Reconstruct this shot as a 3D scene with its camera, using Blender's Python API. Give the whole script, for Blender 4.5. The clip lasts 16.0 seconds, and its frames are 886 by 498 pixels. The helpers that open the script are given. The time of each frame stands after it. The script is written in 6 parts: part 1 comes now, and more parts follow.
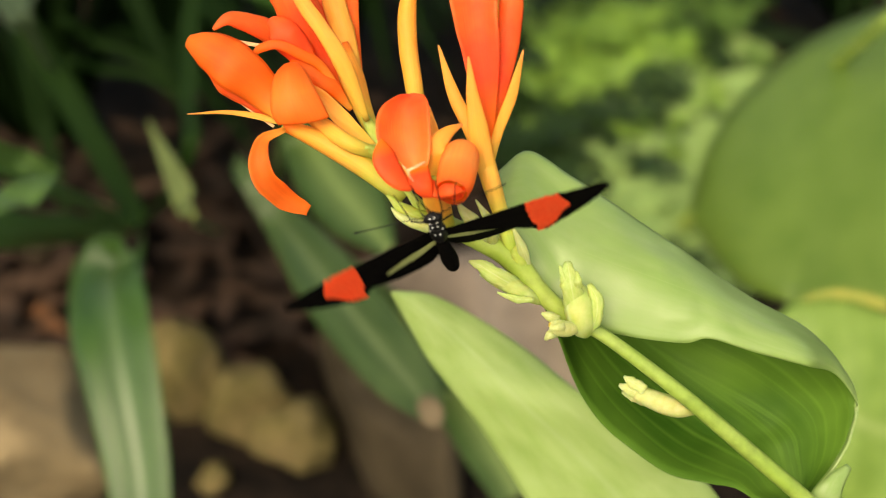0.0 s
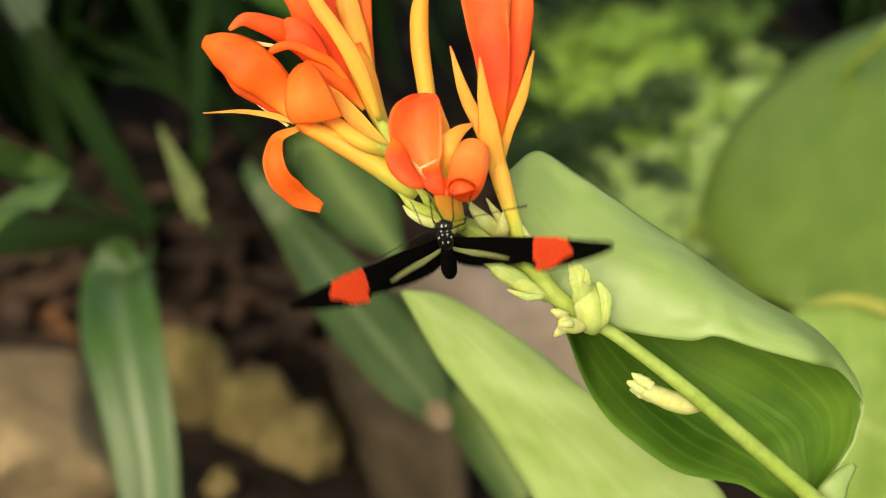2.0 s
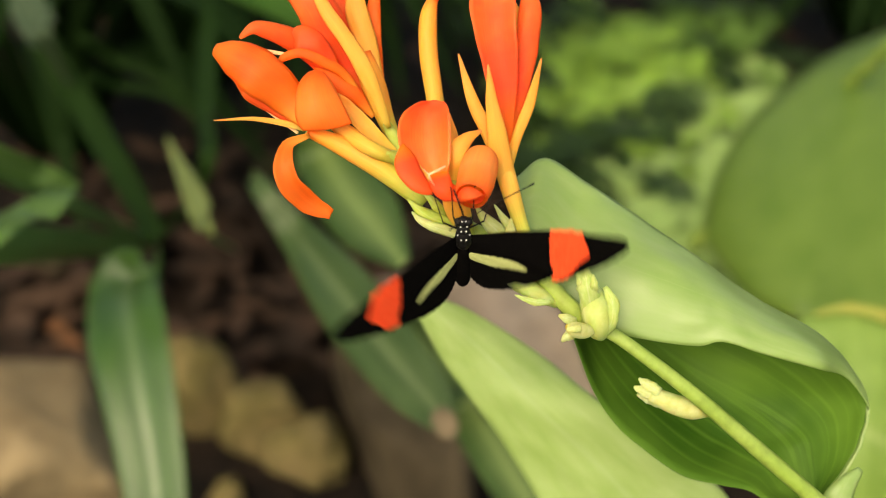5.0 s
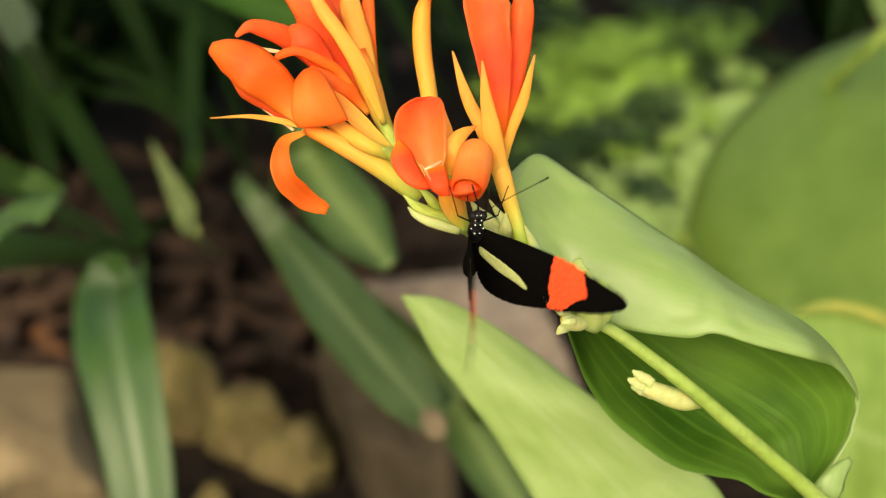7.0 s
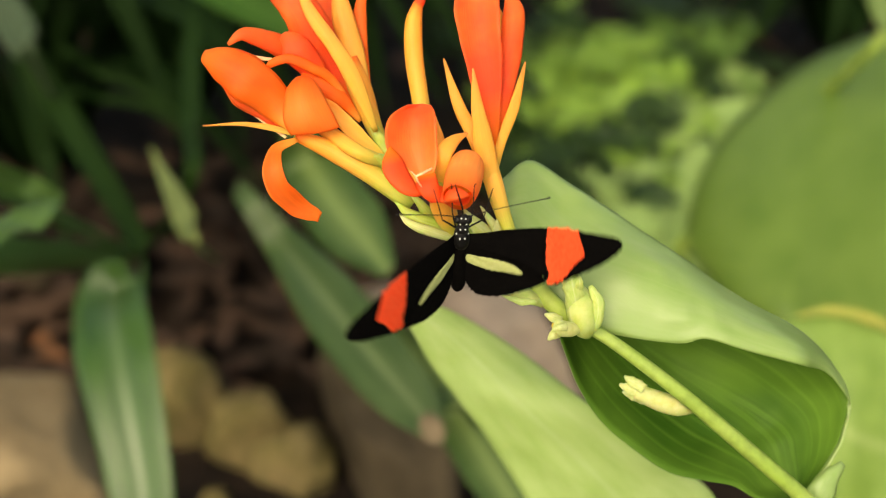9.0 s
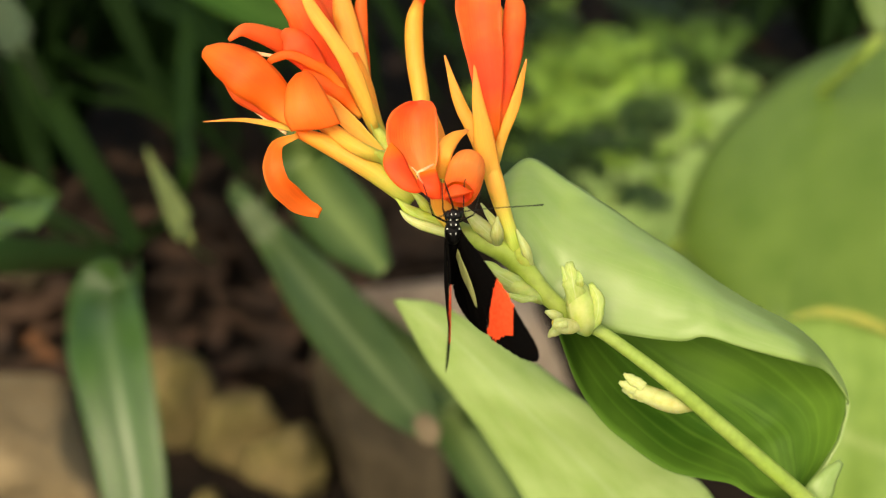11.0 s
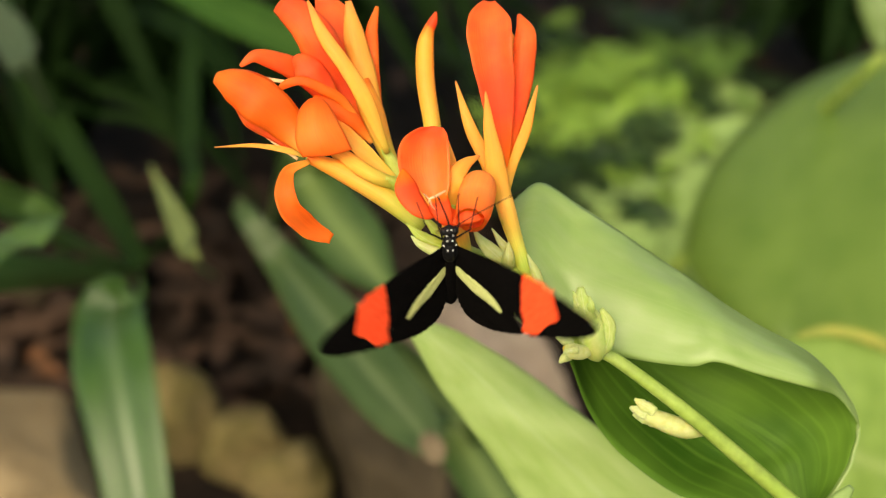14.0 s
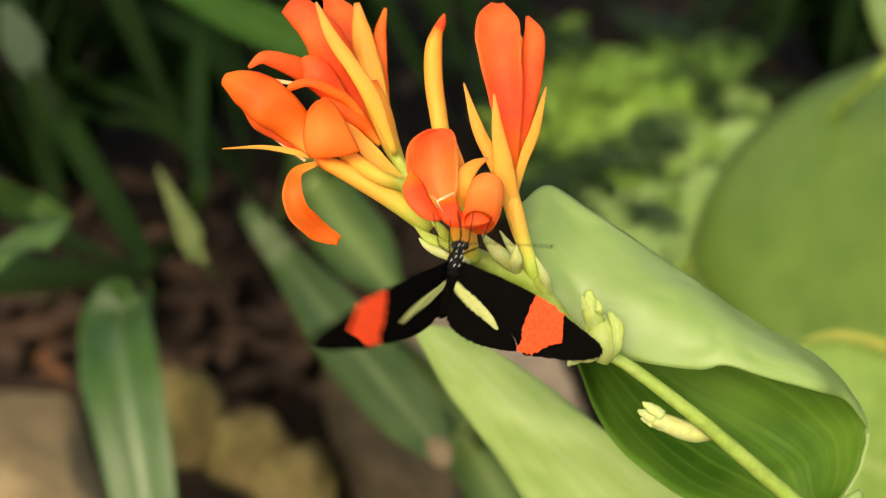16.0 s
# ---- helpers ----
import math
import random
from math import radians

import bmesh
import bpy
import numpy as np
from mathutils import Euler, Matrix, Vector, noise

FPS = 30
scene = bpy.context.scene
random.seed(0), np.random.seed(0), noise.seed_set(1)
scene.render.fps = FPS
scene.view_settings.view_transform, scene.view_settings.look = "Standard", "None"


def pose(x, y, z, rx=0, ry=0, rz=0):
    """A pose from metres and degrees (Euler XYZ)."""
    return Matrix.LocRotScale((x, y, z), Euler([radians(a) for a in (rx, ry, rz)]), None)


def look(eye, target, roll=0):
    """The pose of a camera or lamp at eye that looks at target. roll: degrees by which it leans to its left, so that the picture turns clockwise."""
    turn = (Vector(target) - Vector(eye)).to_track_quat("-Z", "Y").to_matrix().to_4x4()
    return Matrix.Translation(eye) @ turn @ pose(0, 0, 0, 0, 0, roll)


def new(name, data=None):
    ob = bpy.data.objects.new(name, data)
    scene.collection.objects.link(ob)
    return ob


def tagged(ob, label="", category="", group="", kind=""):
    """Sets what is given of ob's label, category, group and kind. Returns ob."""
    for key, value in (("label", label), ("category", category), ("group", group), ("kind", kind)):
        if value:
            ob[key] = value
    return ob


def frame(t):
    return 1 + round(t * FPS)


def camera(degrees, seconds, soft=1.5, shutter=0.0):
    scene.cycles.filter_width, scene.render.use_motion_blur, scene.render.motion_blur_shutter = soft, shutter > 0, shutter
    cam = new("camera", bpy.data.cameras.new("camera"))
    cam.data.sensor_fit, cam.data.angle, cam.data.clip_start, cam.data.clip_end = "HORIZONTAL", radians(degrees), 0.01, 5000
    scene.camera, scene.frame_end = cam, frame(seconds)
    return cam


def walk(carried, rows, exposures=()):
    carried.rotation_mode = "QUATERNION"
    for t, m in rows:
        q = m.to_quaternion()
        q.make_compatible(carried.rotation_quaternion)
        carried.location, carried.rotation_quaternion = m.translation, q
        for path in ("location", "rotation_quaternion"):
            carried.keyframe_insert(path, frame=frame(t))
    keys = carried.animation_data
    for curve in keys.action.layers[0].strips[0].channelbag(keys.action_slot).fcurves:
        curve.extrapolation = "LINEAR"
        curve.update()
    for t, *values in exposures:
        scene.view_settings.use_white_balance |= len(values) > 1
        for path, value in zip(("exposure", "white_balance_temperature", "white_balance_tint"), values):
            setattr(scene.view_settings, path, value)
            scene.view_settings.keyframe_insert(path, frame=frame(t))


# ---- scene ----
# ================= camera =================
cam = camera(40, 16.0, soft=1.1, shutter=0.8)
cam.data.dof.use_dof = True
cam.data.dof.focus_distance = 0.25
cam.data.dof.aperture_fstop = 10.5
PATH = [
    (0, look((0.00355, 0.02517, 0.78691), (-0.00228, 0.24139, 0.61709), -0.847)),
    (0.1, look((0.00330, 0.02498, 0.78704), (-0.00211, 0.24106, 0.61703), -0.800)),
    (0.2, look((0.00305, 0.02478, 0.78717), (-0.00233, 0.24088, 0.61718), -0.753)),
    (0.3, look((0.00279, 0.02459, 0.78730), (-0.00267, 0.24070, 0.61733), -0.707)),
    (0.4, look((0.00254, 0.02439, 0.78743), (-0.00315, 0.24043, 0.61737), -0.660)),
    (0.5, look((0.00229, 0.02420, 0.78756), (-0.00311, 0.24034, 0.61762), -0.613)),
    (0.6, look((0.00236, 0.02404, 0.78756), (-0.00331, 0.24019, 0.61764), -0.623)),
    (0.7, look((0.00243, 0.02388, 0.78756), (-0.00325, 0.24019, 0.61785), -0.633)),
    (0.8, look((0.00249, 0.02371, 0.78755), (-0.00346, 0.24012, 0.61797), -0.642)),
    (0.9, look((0.00256, 0.02355, 0.78755), (-0.00340, 0.24005, 0.61809), -0.652)),
    (1, look((0.00263, 0.02339, 0.78755), (-0.00334, 0.23982, 0.61800), -0.662)),
    (1.1, look((0.00269, 0.02324, 0.78758), (-0.00322, 0.23978, 0.61817), -0.678)),
    (1.2, look((0.00276, 0.02308, 0.78760), (-0.00348, 0.23981, 0.61845), -0.694)),
    (1.3, look((0.00282, 0.02293, 0.78763), (-0.00349, 0.23969, 0.61852), -0.709)),
    (1.4, look((0.00289, 0.02277, 0.78765), (-0.00350, 0.23973, 0.61879), -0.725)),
    (1.5, look((0.00295, 0.02262, 0.78768), (-0.00363, 0.23961, 0.61886), -0.741)),
    (1.6, look((0.00293, 0.02224, 0.78762), (-0.00359, 0.23930, 0.61888), -0.767)),
    (1.7, look((0.00291, 0.02187, 0.78755), (-0.00367, 0.23915, 0.61911), -0.792)),
    (1.8, look((0.00288, 0.02149, 0.78749), (-0.00427, 0.23867, 0.61894), -0.818)),
    (1.9, look((0.00286, 0.02112, 0.78742), (-0.00448, 0.23827, 0.61887), -0.843)),
    (2, look((0.00284, 0.02074, 0.78736), (-0.00457, 0.23820, 0.61920), -0.869)),
    (2.1, look((0.00284, 0.02076, 0.78748), (-0.00470, 0.23806, 0.61912), -0.873)),
    (2.2, look((0.00284, 0.02078, 0.78760), (-0.00509, 0.23808, 0.61925), -0.878)),
    (2.3, look((0.00284, 0.02080, 0.78771), (-0.00483, 0.23818, 0.61947), -0.882)),
    (2.4, look((0.00284, 0.02082, 0.78783), (-0.00484, 0.23821, 0.61959), -0.887)),
    (2.5, look((0.00284, 0.02084, 0.78795), (-0.00510, 0.23846, 0.62002), -0.891)),
    (2.6, look((0.00299, 0.02117, 0.78800), (-0.00500, 0.23871, 0.61995), -0.935)),
    (2.7, look((0.00314, 0.02151, 0.78805), (-0.00491, 0.23911, 0.62009), -0.979)),
    (2.8, look((0.00330, 0.02184, 0.78809), (-0.00430, 0.23968, 0.62043), -1.023)),
    (2.9, look((0.00345, 0.02218, 0.78814), (-0.00433, 0.23993, 0.62036), -1.067)),
    (3, look((0.00360, 0.02251, 0.78819), (-0.00424, 0.24025, 0.62040), -1.111)),
    (3.1, look((0.00346, 0.02243, 0.78821), (-0.00396, 0.24027, 0.62054), -1.088)),
    (3.2, look((0.00331, 0.02235, 0.78822), (-0.00433, 0.24028, 0.62068), -1.065)),
    (3.3, look((0.00317, 0.02226, 0.78824), (-0.00444, 0.24030, 0.62082), -1.042)),
    (3.4, look((0.00302, 0.02218, 0.78825), (-0.00494, 0.24023, 0.62087), -1.019)),
    (3.5, look((0.00288, 0.02210, 0.78827), (-0.00518, 0.24016, 0.62091), -0.996)),
    (3.6, look((0.00282, 0.02184, 0.78823), (-0.00567, 0.23999, 0.62101), -0.999)),
    (3.7, look((0.00277, 0.02159, 0.78819), (-0.00590, 0.23983, 0.62110), -1.002)),
    (5.8, look((0.00156, 0.01619, 0.78736), (-0.00596, 0.23645, 0.62287), -1.066)),
    (5.9, look((0.00151, 0.01594, 0.78732), (-0.00465, 0.23639, 0.62305), -1.069)),
    (6, look((0.00145, 0.01568, 0.78728), (-0.00449, 0.23616, 0.62303), -1.072)),
    (6.1, look((0.00112, 0.01556, 0.78725), (-0.00413, 0.23574, 0.62257), -1.019)),
    (6.2, look((0.00080, 0.01544, 0.78722), (-0.00390, 0.23562, 0.62253), -0.966)),
    (6.3, look((0.00047, 0.01532, 0.78720), (-0.00406, 0.23526, 0.62218), -0.914)),
    (6.4, look((0.00015, 0.01520, 0.78717), (-0.00447, 0.23505, 0.62204), -0.861)),
    (6.5, look((-0.00018, 0.01508, 0.78714), (-0.00514, 0.23500, 0.62211), -0.808)),
    (6.6, look((-0.00034, 0.01495, 0.78719), (-0.00548, 0.23473, 0.62198), -0.795)),
    (6.7, look((-0.00050, 0.01483, 0.78724), (-0.00544, 0.23470, 0.62215), -0.783)),
    (6.8, look((-0.00066, 0.01470, 0.78729), (-0.00552, 0.23452, 0.62212), -0.770)),
    (6.9, look((-0.00082, 0.01458, 0.78734), (-0.00496, 0.23457, 0.62239), -0.758)),
    (7, look((-0.00098, 0.01445, 0.78739), (-0.00504, 0.23454, 0.62256), -0.745)),
    (7.1, look((-0.00112, 0.01446, 0.78749), (-0.00494, 0.23481, 0.62300), -0.747)),
    (7.2, look((-0.00125, 0.01448, 0.78760), (-0.00511, 0.23492, 0.62323), -0.750)),
    (7.3, look((-0.00139, 0.01449, 0.78770), (-0.00527, 0.23511, 0.62357), -0.752)),
    (7.4, look((-0.00152, 0.01451, 0.78781), (-0.00517, 0.23515, 0.62370), -0.755)),
    (7.5, look((-0.00166, 0.01452, 0.78791), (-0.00495, 0.23527, 0.62393), -0.757)),
    (7.6, look((-0.00141, 0.01483, 0.78796), (-0.00457, 0.23567, 0.62410), -0.744)),
    (7.7, look((-0.00116, 0.01515, 0.78801), (-0.00394, 0.23607, 0.62427), -0.730)),
    (7.8, look((-0.00091, 0.01546, 0.78807), (-0.00356, 0.23632, 0.62423), -0.717)),
    (7.9, look((-0.00066, 0.01578, 0.78812), (-0.00306, 0.23664, 0.62430), -0.703)),
    (8, look((-0.00041, 0.01609, 0.78817), (-0.00294, 0.23681, 0.62416), -0.690)),
    (8.1, look((-0.00027, 0.01596, 0.78830), (-0.00270, 0.23666, 0.62426), -0.716)),
    (8.2, look((-0.00012, 0.01583, 0.78843), (-0.00260, 0.23644, 0.62426), -0.742)),
    (8.3, look((0.00002, 0.01571, 0.78857), (-0.00275, 0.23614, 0.62416), -0.768)),
    (8.4, look((0.00017, 0.01558, 0.78870), (-0.00303, 0.23599, 0.62427), -0.794)),
    (8.5, look((0.00031, 0.01545, 0.78883), (-0.00318, 0.23576, 0.62427), -0.820)),
    (8.6, look((0.00052, 0.01513, 0.78873), (-0.00324, 0.23536, 0.62408), -0.855)),
    (8.7, look((0.00073, 0.01481, 0.78864), (-0.00355, 0.23512, 0.62410), -0.890)),
    (8.8, look((0.00095, 0.01449, 0.78854), (-0.00347, 0.23487, 0.62411), -0.924)),
    (8.9, look((0.00116, 0.01417, 0.78845), (-0.00353, 0.23463, 0.62412), -0.959)),
    (9, look((0.00137, 0.01385, 0.78835), (-0.00332, 0.23454, 0.62434), -0.994)),
    (9.1, look((0.00128, 0.01382, 0.78829), (-0.00371, 0.23448, 0.62426), -0.970)),
    (9.2, look((0.00119, 0.01379, 0.78824), (-0.00384, 0.23450, 0.62428), -0.947)),
    (11.3, look((-0.00070, 0.01312, 0.78708), (-0.00336, 0.23423, 0.62359), -0.451)),
    (11.4, look((-0.00079, 0.01309, 0.78703), (-0.00349, 0.23418, 0.62351), -0.428)),
    (11.5, look((-0.00088, 0.01306, 0.78697), (-0.00362, 0.23389, 0.62311), -0.404)),
    (11.6, look((-0.00101, 0.01323, 0.78691), (-0.00393, 0.23402, 0.62300), -0.432)),
    (11.7, look((-0.00114, 0.01340, 0.78685), (-0.00384, 0.23392, 0.62258), -0.459)),
    (11.8, look((-0.00126, 0.01356, 0.78679), (-0.00351, 0.23391, 0.62227), -0.487)),
    (11.9, look((-0.00139, 0.01373, 0.78673), (-0.00368, 0.23388, 0.62195), -0.514)),
    (12, look((-0.00152, 0.01390, 0.78667), (-0.00386, 0.23363, 0.62133), -0.542)),
    (12.1, look((-0.00203, 0.01384, 0.78674), (-0.00471, 0.23341, 0.62120), -0.524)),
    (12.2, look((-0.00254, 0.01378, 0.78682), (-0.00557, 0.23335, 0.62127), -0.506)),
    (12.3, look((-0.00304, 0.01373, 0.78689), (-0.00655, 0.23337, 0.62145), -0.487)),
    (12.4, look((-0.00355, 0.01367, 0.78697), (-0.00715, 0.23338, 0.62162), -0.469)),
    (12.5, look((-0.00406, 0.01361, 0.78704), (-0.00658, 0.23387, 0.62241), -0.451)),
    (12.6, look((-0.00375, 0.01379, 0.78720), (-0.00655, 0.23479, 0.62357), -0.436)),
    (12.7, look((-0.00344, 0.01397, 0.78736), (-0.00614, 0.23548, 0.62442), -0.422)),
    (12.8, look((-0.00313, 0.01414, 0.78752), (-0.00559, 0.23564, 0.62454), -0.407)),
    (12.9, look((-0.00282, 0.01432, 0.78768), (-0.00428, 0.23594, 0.62487), -0.393)),
    (13, look((-0.00251, 0.01450, 0.78784), (-0.00335, 0.23587, 0.62468), -0.378)),
    (13.1, look((-0.00263, 0.01453, 0.78796), (-0.00304, 0.23626, 0.62529), -0.400)),
    (13.2, look((-0.00275, 0.01456, 0.78807), (-0.00338, 0.23650, 0.62569), -0.422)),
    (13.3, look((-0.00287, 0.01460, 0.78819), (-0.00385, 0.23689, 0.62631), -0.443)),
    (13.4, look((-0.00299, 0.01463, 0.78830), (-0.00445, 0.23690, 0.62640), -0.465)),
    (13.5, look((-0.00311, 0.01466, 0.78842), (-0.00531, 0.23699, 0.62660), -0.487)),
    (13.6, look((-0.00299, 0.01462, 0.78866), (-0.00544, 0.23724, 0.62724), -0.496)),
    (13.7, look((-0.00287, 0.01459, 0.78889), (-0.00532, 0.23742, 0.62777), -0.505)),
    (13.8, look((-0.00274, 0.01455, 0.78913), (-0.00558, 0.23745, 0.62810), -0.515)),
    (13.9, look((-0.00262, 0.01452, 0.78936), (-0.00546, 0.23740, 0.62831), -0.524)),
    (14, look((-0.00250, 0.01448, 0.78960), (-0.00559, 0.23728, 0.62843), -0.533)),
    (14.1, look((-0.00251, 0.01449, 0.78954), (-0.00561, 0.23747, 0.62863), -0.545)),
    (14.2, look((-0.00252, 0.01449, 0.78948), (-0.00588, 0.23767, 0.62884), -0.557)),
    (14.3, look((-0.00253, 0.01450, 0.78942), (-0.00629, 0.23778, 0.62894), -0.568)),
    (14.4, look((-0.00254, 0.01450, 0.78936), (-0.00643, 0.23790, 0.62904), -0.580)),
    (14.5, look((-0.00255, 0.01451, 0.78930), (-0.00671, 0.23794, 0.62904), -0.592)),
    (14.6, look((-0.00246, 0.01466, 0.78930), (-0.00654, 0.23817, 0.62915), -0.599)),
    (14.7, look((-0.00237, 0.01481, 0.78931), (-0.00662, 0.23824, 0.62905), -0.607)),
    (14.8, look((-0.00228, 0.01496, 0.78931), (-0.00684, 0.23831, 0.62895), -0.614)),
    (14.9, look((-0.00219, 0.01511, 0.78932), (-0.00679, 0.23846, 0.62895), -0.622)),
    (15, look((-0.00210, 0.01526, 0.78932), (-0.00688, 0.23853, 0.62885), -0.629)),
    (15.1, look((-0.00198, 0.01515, 0.78912), (-0.00640, 0.23864, 0.62894), -0.626)),
    (15.2, look((-0.00186, 0.01504, 0.78891), (-0.00605, 0.23853, 0.62872), -0.623)),
    (15.3, look((-0.00174, 0.01494, 0.78871), (-0.00570, 0.23842, 0.62851), -0.621)),
    (15.4, look((-0.00162, 0.01483, 0.78850), (-0.00586, 0.23830, 0.62829), -0.618)),
    (15.5, look((-0.00150, 0.01472, 0.78830), (-0.00641, 0.23802, 0.62787), -0.615)),
    (15.6, look((-0.00175, 0.01471, 0.78841), (-0.00649, 0.23797, 0.62792), -0.610)),
    (15.7, look((-0.00200, 0.01471, 0.78853), (-0.00683, 0.23792, 0.62797), -0.605)),
    (15.8, look((-0.00224, 0.01470, 0.78864), (-0.00692, 0.23787, 0.62801), -0.600)),
    (15.9, look((-0.00249, 0.01470, 0.78876), (-0.00739, 0.23789, 0.62817), -0.595)),
    (16, look((-0.00274, 0.01469, 0.78887), (-0.00734, 0.23807, 0.62853), -0.590)),
]
walk(cam, PATH, [(0, 1.03, 8300, 5), (16, 1.03, 8300, 5)])

# ================= light =================
SUN_UP, SUN_TURN = 48, 200
world = bpy.data.worlds.new("sky")
scene.world = world
world.use_nodes = True
wn = world.node_tree
sky = wn.nodes.new("ShaderNodeTexSky")
sky.sky_type = "NISHITA"
sky.sun_disc = False
sky.sun_elevation = radians(SUN_UP)
sky.sun_rotation = radians(SUN_TURN)
sky.air_density, sky.dust_density, sky.ozone_density = 1.0, 4.0, 0.6
back = wn.nodes["Background"]
back.inputs["Strength"].default_value = 0.15
wn.links.new(sky.outputs[0], back.inputs[0])
sun = new("sun", bpy.data.lights.new("sun", "SUN"))
sun.data.energy, sun.data.angle, sun.data.color = 1.2, radians(40), (1.0, 0.95, 0.84)
sun_way = Vector((math.sin(radians(SUN_TURN)) * math.cos(radians(SUN_UP)), math.cos(radians(SUN_TURN)) * math.cos(radians(SUN_UP)), math.sin(radians(SUN_UP))))
sun.matrix_world = look(sun_way * 5, (0, 0, 0))

# ================= materials =================
def material(name):
    m = bpy.data.materials.new(name)
    m.use_nodes = True
    nt = m.node_tree
    return m, nt, nt.nodes["Principled BSDF"], nt.nodes["Material Output"]


def ramp(nt, source, stops):
    r = nt.nodes.new("ShaderNodeValToRGB")
    el = r.color_ramp.elements
    while len(el) < len(stops):
        el.new(0.5)
    for e, (p, c) in zip(el, stops):
        e.position, e.color = p, (*c, 1)
    nt.links.new(source, r.inputs[0])
    return r.outputs[0]


def mixed(nt, a, b, fac, mode="MIX"):
    n = nt.nodes.new("ShaderNodeMix")
    n.data_type, n.blend_type = "RGBA", mode
    for s, v in ((n.inputs[6], a), (n.inputs[7], b), (n.inputs[0], fac)):
        if isinstance(v, bpy.types.NodeSocket):
            nt.links.new(v, s)
        else:
            s.default_value = v if isinstance(v, float) else (*v, 1)
    return n.outputs[2]


def noisy(nt, scale, detail=3, vec=None, rough=0.55):
    n = nt.nodes.new("ShaderNodeTexNoise")
    n.inputs["Scale"].default_value, n.inputs["Detail"].default_value = scale, detail
    n.inputs["Roughness"].default_value = rough
    nt.links.new(vec or nt.nodes.new("ShaderNodeTexCoord").outputs["Object"], n.inputs["Vector"])
    return n.outputs["Fac"]


def bumped(nt, bsdf, height, strength, distance):
    b = nt.nodes.new("ShaderNodeBump")
    b.inputs["Strength"].default_value, b.inputs["Distance"].default_value = strength, distance
    nt.links.new(height, b.inputs["Height"])
    nt.links.new(b.outputs[0], bsdf.inputs["Normal"])


def uv_split(nt):
    """Along (0 base to 1 tip) and across (0 to 1) a blade."""
    t = nt.nodes.new("ShaderNodeTexCoord")
    s = nt.nodes.new("ShaderNodeSeparateXYZ")
    nt.links.new(t.outputs["UV"], s.inputs[0])
    return t.outputs["UV"], s.outputs[0], s.outputs[1]


def scaled(nt, vec, x, y):
    n = nt.nodes.new("ShaderNodeMapping")
    n.inputs["Scale"].default_value = (x, y, 1)
    nt.links.new(vec, n.inputs[0])
    return n.outputs[0]


def see_through(nt, bsdf, out, color, share):
    """Thin living tissue: a share of the light passes through."""
    tr = nt.nodes.new("ShaderNodeBsdfTranslucent")
    if isinstance(color, bpy.types.NodeSocket):
        nt.links.new(color, tr.inputs[0])
    else:
        tr.inputs[0].default_value = (*color, 1)
    mx = nt.nodes.new("ShaderNodeMixShader")
    mx.inputs[0].default_value = share
    nt.links.new(bsdf.outputs[0], mx.inputs[1])
    nt.links.new(tr.outputs[0], mx.inputs[2])
    nt.links.new(mx.outputs[0], out.inputs[0])


def juicy(b, weight=0.25, reach=0.002):
    """Light scatters inside soft plant tissue."""
    b.inputs["Subsurface Weight"].default_value = weight
    b.inputs["Subsurface Radius"].default_value = (1.0, 0.6, 0.25)
    b.inputs["Subsurface Scale"].default_value = reach


def petal_material(name, stops, share=0.5, flush=0.4):
    m, nt, b, out = material(name)
    uv, u, v = uv_split(nt)
    base = ramp(nt, u, stops)
    fine = noisy(nt, 1.0, 3, scaled(nt, uv, 2.5, 26))
    broad = noisy(nt, 75, 3)
    c = mixed(nt, base, (0.97, 0.34, 0.06), ramp(nt, broad, [(0.42, (0, 0, 0)), (0.75, (flush,) * 3)]))
    c = mixed(nt, c, (0.75, 0.75, 0.75), ramp(nt, fine, [(0.3, (0.5, 0.5, 0.5)), (0.62, (0, 0, 0))]), "MULTIPLY")
    nt.links.new(c, b.inputs["Base Color"])
    b.inputs["Roughness"].default_value = 0.5
    juicy(b)
    b.inputs["Specular IOR Level"].default_value = 0.25
    bumped(nt, b, fine, 0.25, 0.0004)
    see_through(nt, b, out, c, share)
    return m


